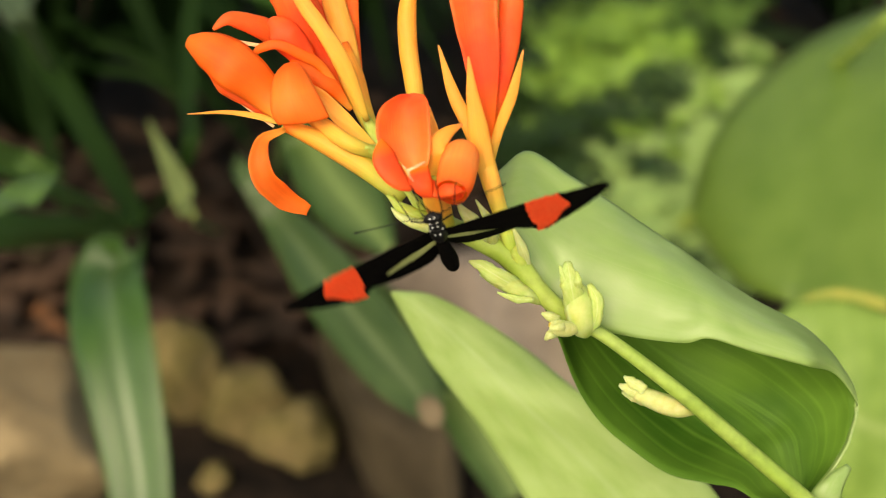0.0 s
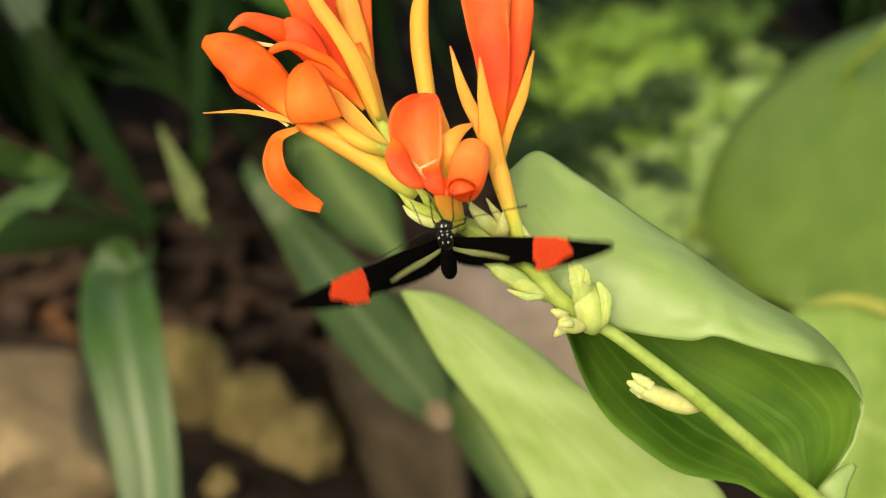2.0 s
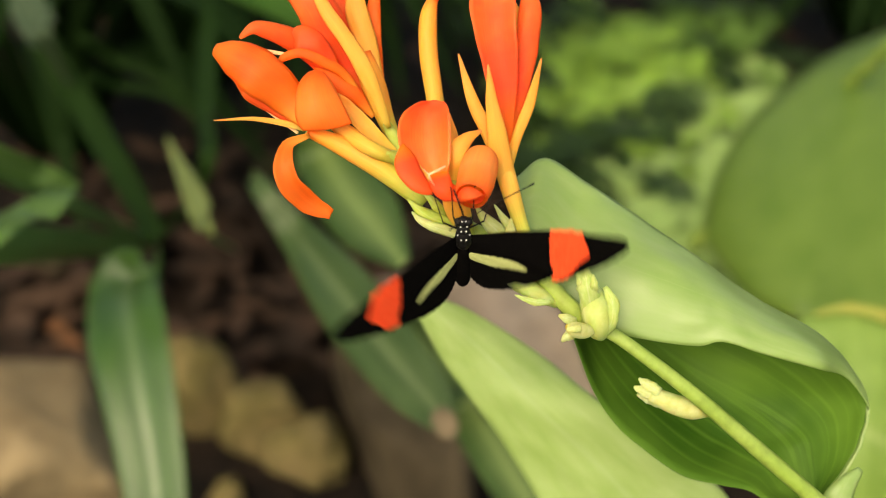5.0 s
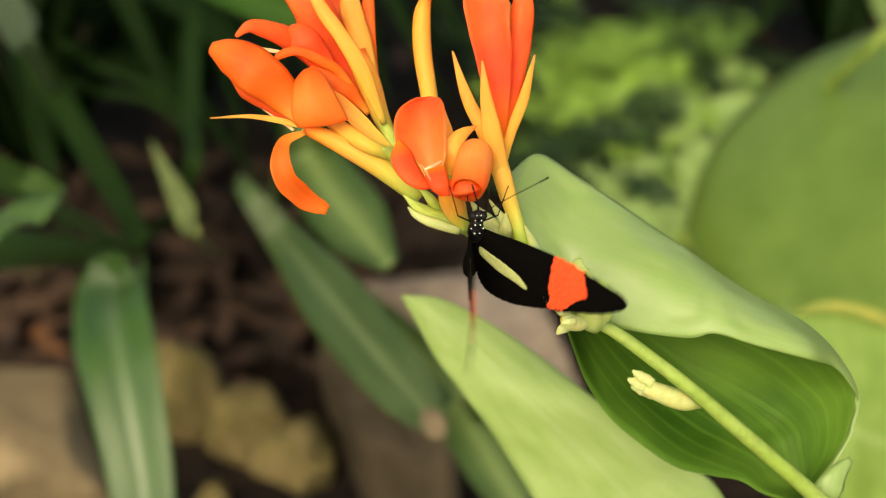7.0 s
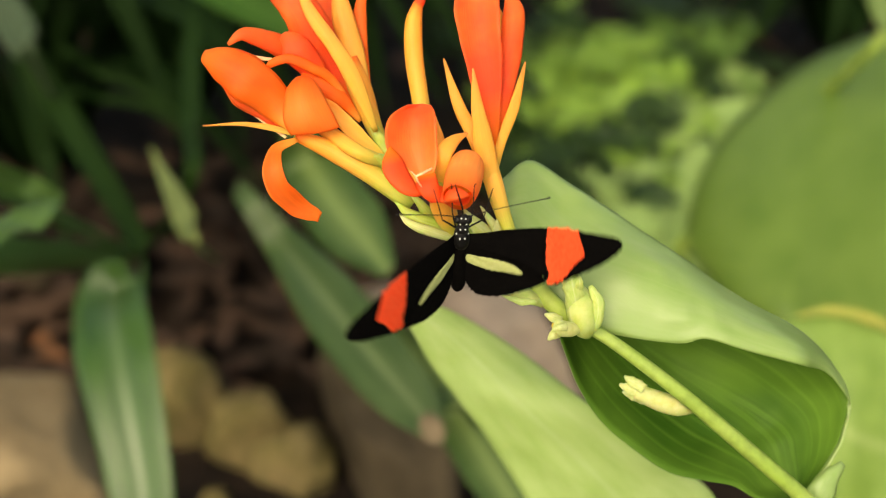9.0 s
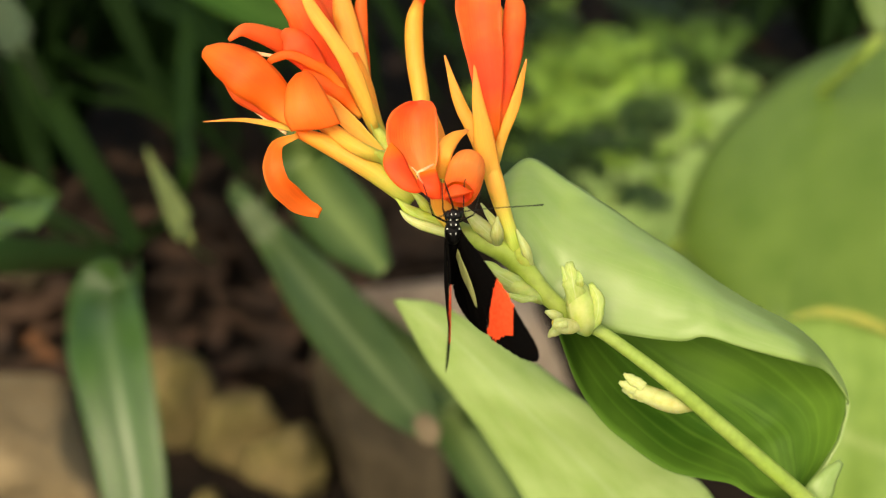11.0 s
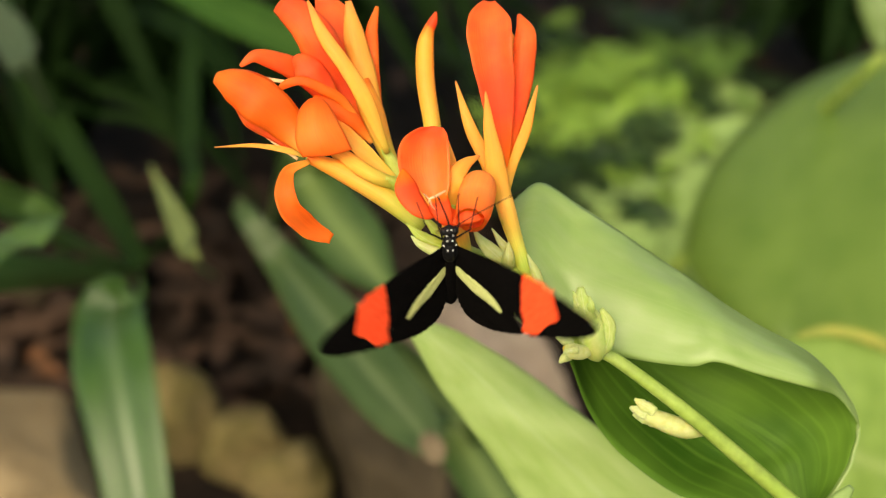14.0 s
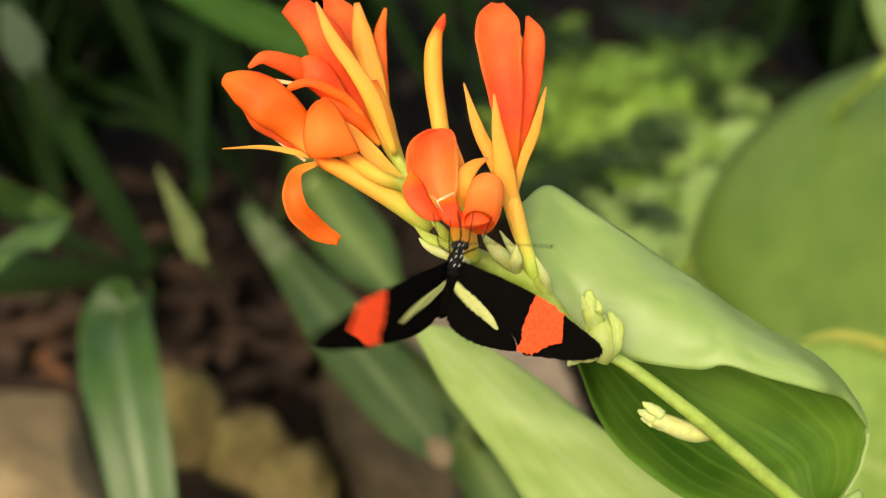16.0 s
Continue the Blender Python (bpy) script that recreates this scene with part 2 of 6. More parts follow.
def leaf_material(name, dark, light, rib, veins=70, share=0.22, rough=0.4, slant=0.9, vein_depth=0.35, mottle=7, gloss=0.3, soft=0.0, stripe=0.05, relief=0.18):
    m, nt, b, out = material(name)
    if soft:
        juicy(b, soft)
    uv, u, v = uv_split(nt)
    # side veins leave the midrib at a slant
    mul = nt.nodes.new("ShaderNodeMath"); mul.operation = "SUBTRACT"; mul.inputs[1].default_value = 0.5
    nt.links.new(v, mul.inputs[0])
    ab = nt.nodes.new("ShaderNodeMath"); ab.operation = "ABSOLUTE"
    nt.links.new(mul.outputs[0], ab.inputs[0])
    ma = nt.nodes.new("ShaderNodeMath"); ma.operation = "MULTIPLY_ADD"; ma.inputs[1].default_value = -slant
    nt.links.new(ab.outputs[0], ma.inputs[0]); nt.links.new(u, ma.inputs[2])
    cx = nt.nodes.new("ShaderNodeCombineXYZ")
    nt.links.new(ma.outputs[0], cx.inputs[0])
    streak = noisy(nt, veins, 3, cx.outputs[0], 0.7)
    cloud = noisy(nt, mottle, 3, uv)
    blot = noisy(nt, 45, 4)
    c = mixed(nt, dark, light, ramp(nt, cloud, [(0.3, (0, 0, 0)), (0.72, (1, 1, 1))]))
    c = mixed(nt, c, light, ramp(nt, streak, [(0.5, (0, 0, 0)), (0.72, (vein_depth,) * 3)]))
    c = mixed(nt, c, rib, ramp(nt, ab.outputs[0], [(0.0, (0.8, 0.8, 0.8)), (stripe * 0.4, (0.4, 0.4, 0.4)), (stripe, (0, 0, 0))]))
    c = mixed(nt, c, (0.7, 0.72, 0.5), ramp(nt, blot, [(0.3, (0.15, 0.15, 0.15)), (0.5, (0, 0, 0))]), "MULTIPLY")
    nt.links.new(c, b.inputs["Base Color"])
    b.inputs["Roughness"].default_value = rough
    b.inputs["Specular IOR Level"].default_value = gloss
    bumped(nt, b, streak, relief, 0.0006)
    see_through(nt, b, out, c, share)
    return m


def speckled(name, a, c2, scale, rough=0.6, bump=0.3, depth=0.001, share=0.0, spread=(0.35, 0.65), fine=5.0, gloss=0.3):
    m, nt, b, out = material(name)
    n1, n2 = noisy(nt, scale, 5), noisy(nt, scale * fine, 4)
    c = mixed(nt, a, c2, ramp(nt, n1, [(spread[0], (0, 0, 0)), (spread[1], (1, 1, 1))]))
    c = mixed(nt, c, (0.55, 0.55, 0.55), ramp(nt, n2, [(0.35, (0.5, 0.5, 0.5)), (0.6, (0, 0, 0))]), "MULTIPLY")
    nt.links.new(c, b.inputs["Base Color"])
    b.inputs["Roughness"].default_value = rough
    b.inputs["Specular IOR Level"].default_value = gloss
    bumped(nt, b, n2, bump, depth)
    if share:
        see_through(nt, b, out, c, share)
    return m


YEL, ORA, RED = (0.91, 0.46, 0.08), (0.93, 0.18, 0.022), (0.92, 0.09, 0.03)
PETAL = petal_material("petal_orange", [(0.0, YEL), (0.22, ORA), (0.6, (0.93, 0.135, 0.02)), (1.0, ORA)])
PETAL_RED = petal_material("petal_red", [(0.0, (0.92, 0.25, 0.015)), (0.25, RED), (0.8, (0.93, 0.125, 0.035)), (1.0, RED)], 0.5)
PETAL_HOOD = petal_material("petal_hood", [(0.0, (0.93, 0.3, 0.06)), (0.22, (0.94, 0.25, 0.065)), (0.45, (0.93, 0.13, 0.03)), (1.0, RED)], 0.45)
# The paler yellow middle stops paint a highlight round the rolled lip.
PETAL_LIP = petal_material("petal_lip", [(0.0, (0.94, 0.22, 0.05)), (0.25, (0.95, 0.33, 0.08)), (0.5, (0.95, 0.38, 0.1)), (0.75, (0.94, 0.24, 0.05)), (1.0, (0.93, 0.13, 0.03))])
PETAL_FOLD = petal_material("petal_fold", [(0.0, (0.93, 0.2, 0.03)), (0.45, (0.94, 0.26, 0.045)), (0.75, (0.93, 0.18, 0.025)), (1.0, (0.92, 0.13, 0.02))])
LIP_END = petal_material("lip_end", [(0.0, (0.92, 0.12, 0.03)), (0.5, (0.92, 0.08, 0.025)), (1.0, (0.8, 0.06, 0.02))])
SEPAL = petal_material("sepal_yellow", [(0.0, (0.7, 0.55, 0.1)), (0.3, (0.92, 0.47, 0.085)), (0.85, (0.92, 0.4, 0.075)), (1.0, (0.84, 0.3, 0.08))], 0.4, 0.2)
TUBE = petal_material("tube_yellow", [(0.0, (0.36, 0.54, 0.1)), (0.25, (0.58, 0.53, 0.09)), (0.5, (0.88, 0.45, 0.08)), (0.85, (0.9, 0.41, 0.06)), (1.0, ORA)], 0.35, 0.2)
TUBE_LIME = petal_material("tube_lime", [(0.0, (0.32, 0.56, 0.1)), (0.3, (0.42, 0.6, 0.11)), (0.5, (0.68, 0.6, 0.11)), (0.7, (0.9, 0.5, 0.1)), (1.0, (0.9, 0.46, 0.07))], 0.2, 0.1)
STAMEN = speckled("stamen_cream", (0.85, 0.56, 0.3), (0.8, 0.42, 0.2), 400, 0.5)
BRACT = leaf_material("bract_green", (0.4027, 0.5141, 0.07225), (0.5778, 0.661, 0.1734), (0.6129, 0.6885, 0.2529), 40, 0.4, 0.5, soft=0.5)
CREAM = leaf_material("bud_cream", (0.53, 0.58, 0.2), (0.66, 0.69, 0.34), (0.69, 0.71, 0.38), 30, 0.4, 0.5, soft=0.5)
LIME_BUD = leaf_material("bud_lime", (0.504, 0.6254, 0.169), (0.672, 0.7434, 0.312), (0.72, 0.767, 0.416), 30, 0.5, 0.45, soft=0.5)
STEM = speckled("stem_green", (0.24, 0.36, 0.06), (0.34, 0.45, 0.11), 60, 0.45, 0.12, 0.0003, 0.2)
PEDUNCLE = speckled("peduncle_green", (0.3, 0.43, 0.06), (0.41, 0.52, 0.12), 60, 0.45, 0.12, 0.0003, 0.3)
# The dark mottling holds the folded half's shade as leaf colour.
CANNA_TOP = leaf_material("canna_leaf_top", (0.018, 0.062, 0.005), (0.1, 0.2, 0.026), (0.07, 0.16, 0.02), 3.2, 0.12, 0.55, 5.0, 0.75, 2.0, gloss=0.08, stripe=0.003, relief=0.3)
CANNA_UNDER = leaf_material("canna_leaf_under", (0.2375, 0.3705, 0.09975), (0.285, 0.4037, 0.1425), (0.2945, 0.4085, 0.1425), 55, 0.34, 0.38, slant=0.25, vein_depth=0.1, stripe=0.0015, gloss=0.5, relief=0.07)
CANNA_LIME = leaf_material("canna_leaf_lime", (0.2325, 0.3534, 0.093), (0.3116, 0.4232, 0.1535), (0.3116, 0.4232, 0.1674), 45, 0.3, 0.5)
STRAP = leaf_material("strap_leaf", (0.02, 0.058, 0.008), (0.042, 0.095, 0.02), (0.085, 0.14, 0.06), 3, 0.15, 0.36, 6.0, gloss=0.4, stripe=0.16)
STRAP_DIM = leaf_material("strap_leaf_dim", (0.0192, 0.036, 0.0168), (0.036, 0.06, 0.0288), (0.048, 0.072, 0.036), 3, 0.12, 0.5, 6.0, gloss=0.2)
STRAP_DEEP = leaf_material("strap_leaf_deep", (0.012, 0.04, 0.004), (0.026, 0.07, 0.01), (0.036, 0.085, 0.015), 3, 0.15, 0.6, 6.0, gloss=0.1, stripe=0.1)
STRAP_BLUE = leaf_material("strap_leaf_grey_green", (0.014, 0.036, 0.006), (0.042, 0.074, 0.019), (0.08, 0.115, 0.045), 5, 0.15, 0.48, 6.0, gloss=0.32, stripe=0.16)
STRAP_LIGHT = leaf_material("strap_leaf_light", (0.075, 0.105, 0.03), (0.13, 0.165, 0.055), (0.16, 0.19, 0.08), 3, 0.2, 0.5, 6.0, gloss=0.2)
# Darker strap leaf copy, with part of the background shade in its colour.
STRAP_HALF_SHADE = leaf_material("strap_leaf_half_shade", (0.00486, 0.01507, 0.002527), (0.00972, 0.02624, 0.004374), (0.01555, 0.03305, 0.007776), 3, 0.12, 0.7, 6.0, gloss=0.05)
STRAP_FRESH = leaf_material("strap_leaf_fresh", (0.07, 0.147, 0.028), (0.119, 0.21, 0.0504), (0.14, 0.224, 0.07), 3, 0.2, 0.45, 6.0, gloss=0.3, stripe=0.1)
STRAP_PALE = leaf_material("strap_leaf_pale", (0.018, 0.044, 0.008), (0.042, 0.08, 0.02), (0.14, 0.2, 0.065), 3, 0.15, 0.5, 6.0, gloss=0.2, stripe=0.34)
# Near-black copy of the strap leaf; background shade is put into its colour.
STRAP_SHADE = leaf_material("strap_leaf_shade", (0.0033, 0.0108, 0.0021), (0.0066, 0.0183, 0.0036), (0.012, 0.0255, 0.0075), 3, 0.1, 0.7, 6.0, gloss=0.04)
BROAD = leaf_material("broad_leaf", (0.082, 0.15, 0.02), (0.122, 0.2, 0.034), (0.12, 0.2, 0.035), 14, 0.25, 0.5, 0.5, stripe=0.002)
BROAD_PALE = leaf_material("broad_leaf_pale", (0.13, 0.2247, 0.03745), (0.2, 0.3103, 0.0642), (0.26, 0.3531, 0.107), 14, 0.25, 0.45, 0.5)
BROAD_SOFT = leaf_material("broad_leaf_soft", (0.1, 0.165, 0.045), (0.155, 0.23, 0.078), (0.17, 0.245, 0.085), 14, 0.25, 0.5, 0.5, stripe=0.01)
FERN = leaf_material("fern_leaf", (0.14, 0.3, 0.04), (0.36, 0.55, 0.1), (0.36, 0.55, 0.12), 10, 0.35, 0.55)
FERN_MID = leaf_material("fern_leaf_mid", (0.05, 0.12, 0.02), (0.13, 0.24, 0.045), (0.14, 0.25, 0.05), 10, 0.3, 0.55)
# Dark copy of the fern leaf; its colour stands for shaded gaps.
FERN_SHADE = leaf_material("fern_leaf_shade", (0.008, 0.024, 0.005), (0.026, 0.06, 0.012), (0.036, 0.07, 0.016), 10, 0.25, 0.5)
FERN_SAGE = leaf_material("fern_leaf_sage", (0.1975, 0.3252, 0.09293), (0.3485, 0.4994, 0.1742), (0.3949, 0.5344, 0.1975), 10, 0.3, 0.55)
MARGIN = speckled("yellow_margin", (0.17, 0.21, 0.03), (0.22, 0.23, 0.035), 60, 0.5)
# Dark soil taken to near black: shade between plants is put into its colour.
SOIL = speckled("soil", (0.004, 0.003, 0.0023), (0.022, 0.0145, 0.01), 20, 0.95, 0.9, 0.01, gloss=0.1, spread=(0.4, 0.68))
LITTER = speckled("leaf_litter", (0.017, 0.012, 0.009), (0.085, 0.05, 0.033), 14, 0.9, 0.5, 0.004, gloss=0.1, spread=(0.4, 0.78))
RUST = speckled("rust_leaf", (0.1206, 0.04624, 0.01378), (0.07239, 0.03087, 0.01141), 30, 0.8, 0.4, 0.003)
TIP = speckled("dry_tip", (0.119, 0.091, 0.0525), (0.084, 0.063, 0.035), 60, 0.8)
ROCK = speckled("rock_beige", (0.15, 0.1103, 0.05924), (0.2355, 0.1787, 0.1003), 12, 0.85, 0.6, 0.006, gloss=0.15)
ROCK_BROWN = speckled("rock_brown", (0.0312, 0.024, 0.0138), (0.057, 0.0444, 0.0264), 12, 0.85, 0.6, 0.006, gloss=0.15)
ROCK_TAUPE = speckled("rock_taupe", (0.189, 0.147, 0.1155), (0.238, 0.196, 0.1505), 9, 0.85, 0.5, 0.005)
ROCK_MOSS = speckled("rock_mossy", (0.07, 0.06, 0.018), (0.14, 0.108, 0.048), 14, 0.9, 0.7, 0.006, gloss=0.15)
BLACK = speckled("wing_black", (0.0014, 0.0012, 0.0012), (0.0028, 0.00245, 0.00225), 900, 0.95, 0.15, 0.0001, gloss=0.03)
BAND_RED = speckled("wing_red", (0.88, 0.06, 0.02), (0.92, 0.1, 0.035), 1500, 0.8, 0.3, 0.0002, gloss=0.1)
BAR_YELLOW = speckled("wing_yellow", (0.364, 0.406, 0.14), (0.434, 0.462, 0.196), 1500, 0.7, 0.3, 0.0002)
CHITIN = speckled("chitin_black", (0.0028, 0.0028, 0.00315), (0.0063, 0.00595, 0.00595), 1200, 0.5, 0.3, 0.0002, gloss=0.15)
DOT = speckled("white_spot", (0.8, 0.8, 0.75), (0.7, 0.7, 0.66), 900, 0.6, 0.1, 0.0001)

# ================= mesh helpers =================
TO_EYE = Vector((0.0, -0.79, 0.61))


def curve_points(pts, n):
    """n points along a smooth curve through pts."""
    p = [Vector(q) for q in pts]
    p = [p[0] * 2 - p[1]] + p + [p[-1] * 2 - p[-2]]
    out = []
    for i in range(n):
        s = i / (n - 1) * (len(p) - 3)
        k = min(int(s), len(p) - 4)
        f = s - k
        a, b, c, d = p[k:k + 4]
        out.append(0.5 * (2 * b + (c - a) * f + (2 * a - 5 * b + 4 * c - d) * f * f + (3 * b - a - 3 * c + d) * f ** 3))
    return out


def values(vals, n):
    v = [q.x for q in curve_points([(a, 0, 0) for a in vals], n)]
    lo = min(vals) * 0.5
    return [max(q, lo) for q in v]


def object_of(name, bm, mat, smooth=True):
    mesh = bpy.data.meshes.new(name)
    bm.to_mesh(mesh)
    bm.free()
    for m in (mat if isinstance(mat, (list, tuple)) else [mat]):
        mesh.materials.append(m)
    if smooth:
        mesh.shade_smooth()
    return new(name, mesh)


def part(name, bm, mat, parent, label="", local=False):
    ob = object_of(name, bm, mat)
    ob.parent = parent
    if not local:
        m = parent.matrix_basis.copy()
        q = parent.parent
        while q:
            m = q.matrix_basis @ m
            q = q.parent
        ob.matrix_parent_inverse = m.inverted() if not parent.parent else Matrix.Identity(4)
    if label:
        tagged(ob, label)
    return ob


def thing(name, place, label, category, group="", kind=""):
    """An empty at the thing's base."""
    ob = new(name)
    ob.empty_display_size = 0.01
    ob.location = place
    return tagged(ob, label, category, group, kind)


def grid_mesh(rows, thick=0.0, uv=True, two=False):
    """A skin over rows of points (along, across), with a thickness, closed all round. With two, the lower skin takes the second material."""
    n, m = len(rows), len(rows[0])
    bm = bmesh.new()
    layer = bm.loops.layers.uv.new("UVMap")
    def nrm(i, j):
        a = rows[min(i + 1, n - 1)][j] - rows[max(i - 1, 0)][j]
        b = rows[i][min(j + 1, m - 1)] - rows[i][max(j - 1, 0)]
        q = a.cross(b)
        return q.normalized() if q.length > 1e-14 else Vector((0, 0, 1))
    top = [[bm.verts.new(rows[i][j]) for j in range(m)] for i in range(n)]
    low = [[bm.verts.new(rows[i][j] - nrm(i, j) * thick * (0.35 if j in (0, m - 1) or i in (0, n - 1) else 1)) for j in range(m)] for i in range(n)] if thick else None
    def face(vs, ij, mi=0):
        try:
            f = bm.faces.new(vs)
        except ValueError:
            return
        f.material_index = mi
        for lp, (i, j) in zip(f.loops, ij):
            lp[layer].uv = (i / (n - 1), j / (m - 1))
    for i in range(n - 1):
        for j in range(m - 1):
            q = [(i, j), (i + 1, j), (i + 1, j + 1), (i, j + 1)]
            face([top[a][b] for a, b in q], q)
            if low:
                q = q[::-1]
                face([low[a][b] for a, b in q], q, 1 if two else 0)
    if low:
        ring = [(i, 0) for i in range(n)] + [(n - 1, j) for j in range(1, m)] + [(i, m - 1) for i in range(n - 2, -1, -1)] + [(0, j) for j in range(m - 2, 0, -1)]
        for a, b in zip(ring, ring[1:] + ring[:1]):
            face([top[a[0]][a[1]], low[a[0]][a[1]], low[b[0]][b[1]], top[b[0]][b[1]]], [a, a, b, b])
    return bm


def blade(mids, halves, n=24, m=9, curl=0.6, facing=None, twist=(0, 0), thick=0.00025, wave=0.0, seed=0, rib=0.0, two=False, flip=1, ragged=0.0):
    """A petal or leaf about a middle line: half widths along it, curl across in radians (above 0: edges towards the facing side)."""
    facing = Vector(facing) if facing else TO_EYE
    c = curve_points(mids, n)
    h = values(halves, n)
    rows = []
    rnd = random.Random(seed)
    ph = [rnd.uniform(0, 6.28) for _ in range(6)]
    for i in range(n):
        s = i / (n - 1)
        tan = (c[min(i + 1, n - 1)] - c[max(i - 1, 0)]).normalized()
        side = tan.cross(facing)
        side = side.normalized() if side.length > 1e-6 else Vector((1, 0, 0))
        up = side.cross(tan).normalized()
        a = radians(twist[0] + (twist[1] - twist[0]) * s)
        side, up = side * math.cos(a) + up * math.sin(a), up * math.cos(a) - side * math.sin(a)
        row = []
        for j in range(m):
            v = -1 + 2 * j / (m - 1)
            k = abs(curl) if abs(curl) > 1e-3 else 1e-3
            sg = 1 if curl > 0 else -1
            x = h[i] * math.sin(v * k) / k
            z = sg * h[i] * (1 - math.cos(v * k)) / k
            z += wave * h[i] * abs(v) ** 1.5 * math.sin(s * 14 * (1 + 0.2 * math.sin(ph[2])) + ph[0] + (1.3 if v > 0 else 0)) * math.sin(s * 3.1)
            z -= rib * h[i] * max(0, 1 - abs(v) * 4)
            x *= 1 + ragged * math.sin(s * 37 + ph[1] + v) * 0.5 + ragged * math.sin(s * 17 + ph[3] + 2 * v)
            row.append(c[i] + side * x * flip + up * z)
        rows.append(row)
    return grid_mesh(rows, thick, two=two)


def skin(edge_a, edge_b, n=40, m=17, bulge=0.0, facing=None, thick=0.0003, two=False, wave=0.0, sag=1.0, cap=(0.0, 0.0), crumple=0.0, taper=0.0):
    """A leaf half spanned between two edge curves, bulging to the facing side (metres)."""
    facing = (Vector(facing) if facing else TO_EYE).normalized()
    fine = 8 * n
    a, b = curve_points(edge_a, fine), curve_points(edge_b, fine)
    rows = []
    for i in range(n):
        row = []
        for j in range(m):
            v = j / (m - 1)
            rim = (2 * v - 1) ** 2
            s = rim * cap[0] + i / (n - 1) * (1 - rim * (cap[0] + cap[1]))
            k = min(int(s * (fine - 1) + 0.5), fine - 1)
            full = min(1.0, (a[k] - b[k]).length / taper) if taper else 1.0
            p = a[k].lerp(b[k], v) + facing * (bulge * full * (4 * v * (1 - v)) ** sag * (0.35 + 0.65 * math.sin(math.pi * min(max(s, 0.03), 0.97))))
            p += facing * wave * math.sin(s * 21 + v * 4) * v
            if crumple:
                p += facing * crumple * (noise.noise(p * 90) + 0.5 * noise.noise(p * 240))
            row.append(p)
        rows.append(row)
    return grid_mesh(rows, thick, two=two)


def tube(mids, radii, n=24, m=12, ends=True):
    c = curve_points(mids, n)
    r = values(radii, n)
    bm = bmesh.new()
    layer = bm.loops.layers.uv.new("UVMap")
    tan0 = (c[1] - c[0]).normalized()
    ref = tan0.orthogonal().normalized()
    rings = []
    for i in range(n):
        tan = (c[min(i + 1, n - 1)] - c[max(i - 1, 0)]).normalized()
        ref = (ref - tan * ref.dot(tan)).normalized()
        bi = tan.cross(ref)
        rings.append([bm.verts.new(c[i] + (ref * math.cos(q) + bi * math.sin(q)) * r[i]) for q in (6.28318 * k / m for k in range(m))])
    for i in range(n - 1):
        for k in range(m):
            f = bm.faces.new((rings[i][k], rings[i][(k + 1) % m], rings[i + 1][(k + 1) % m], rings[i + 1][k]))
            for lp, (a, b) in zip(f.loops, ((i, k), (i, k + 1), (i + 1, k + 1), (i + 1, k))):
                lp[layer].uv = (a / (n - 1), b / m)
    if ends:
        for ring in (rings[0][::-1], rings[-1]):
            bm.faces.new(ring)
    return bm


def ball(place, size, seg=12):
    bm = bmesh.new()
    bmesh.ops.create_uvsphere(bm, u_segments=seg, v_segments=max(6, seg * 2 // 3), radius=1, matrix=Matrix.Translation(place) @ Matrix.Diagonal((*size, 1)))
    return bm


def merged(*bms):
    """Several pieces of one part in one mesh."""
    out = bmesh.new()
    for b in bms:
        mesh = bpy.data.meshes.new("tmp")
        b.to_mesh(mesh)
        b.free()
        out.from_mesh(mesh)
        bpy.data.meshes.remove(mesh)
    return out

# ================= ground =================
def ground():
    axis = [math.copysign(abs(k / 60) ** 2.6, k) * 80 for k in range(-60, 61)]
    rows = []
    for y in axis:
        row = []
        for x in axis:
            p = Vector((x, y + 1.2, 0))
            z = 0.03 * noise.noise(p * 3) + 0.015 * noise.noise(p * 11)
            row.append(Vector((p.x, p.y, z - 0.01)))
        rows.append(row)
    bm = grid_mesh([list(r) for r in zip(*rows)])
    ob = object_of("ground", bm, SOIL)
    return tagged(ob, "dark garden soil, shade in its colour, with leaf litter", "ground", kind="structure")


ground()


def rock(place, size, turn, mat, label, seed):
    """A weathered stone: a rounded block with chipped planes, bedded in the soil."""
    bm = bmesh.new()
    bmesh.ops.create_icosphere(bm, subdivisions=4, radius=1)
    rnd = random.Random(seed)
    cuts = [(Vector((rnd.gauss(0, 1), rnd.gauss(0, 1), rnd.gauss(0, 0.8))).normalized(), rnd.uniform(0.58, 0.86)) for _ in range(11)]
    off = Vector((seed * 3.7, seed * 1.3, 0))
    for v in bm.verts:
        p = v.co.copy()
        for q, d in cuts:
            over = p.dot(q) - d
            if over > 0:
                p -= q * over * 0.95
        p *= 1 + 0.16 * noise.noise(p * 1.6 + off) + 0.05 * noise.noise(p * 5 + off)
        v.co = Vector((p.x * size[0], p.y * size[1], p.z * size[2]))
    ob = object_of("rock", bm, mat)
    ob.matrix_basis = pose(place[0], place[1], size[2] * 0.45, 0, 0, turn)
    return tagged(ob, label, "rock", "rocks on the soil")


rock((-0.39, 0.7214, 0), (0.1, 0.135, 0.078), 20, ROCK, "large beige garden rock half bedded in soil", 1)
rock((-0.252, 0.808, 0), (0.038, 0.038, 0.06), 60, ROCK_MOSS, "moss-tinged yellow-brown stone on dark soil", 2)
rock((-0.186, 0.778, 0), (0.043, 0.038, 0.048), 10, ROCK_MOSS, "rough brown stone beside other stones", 3)
rock((-0.147, 0.742, 0), (0.039, 0.036, 0.042), -30, ROCK_MOSS, "rounded brown stone in front of others", 4)
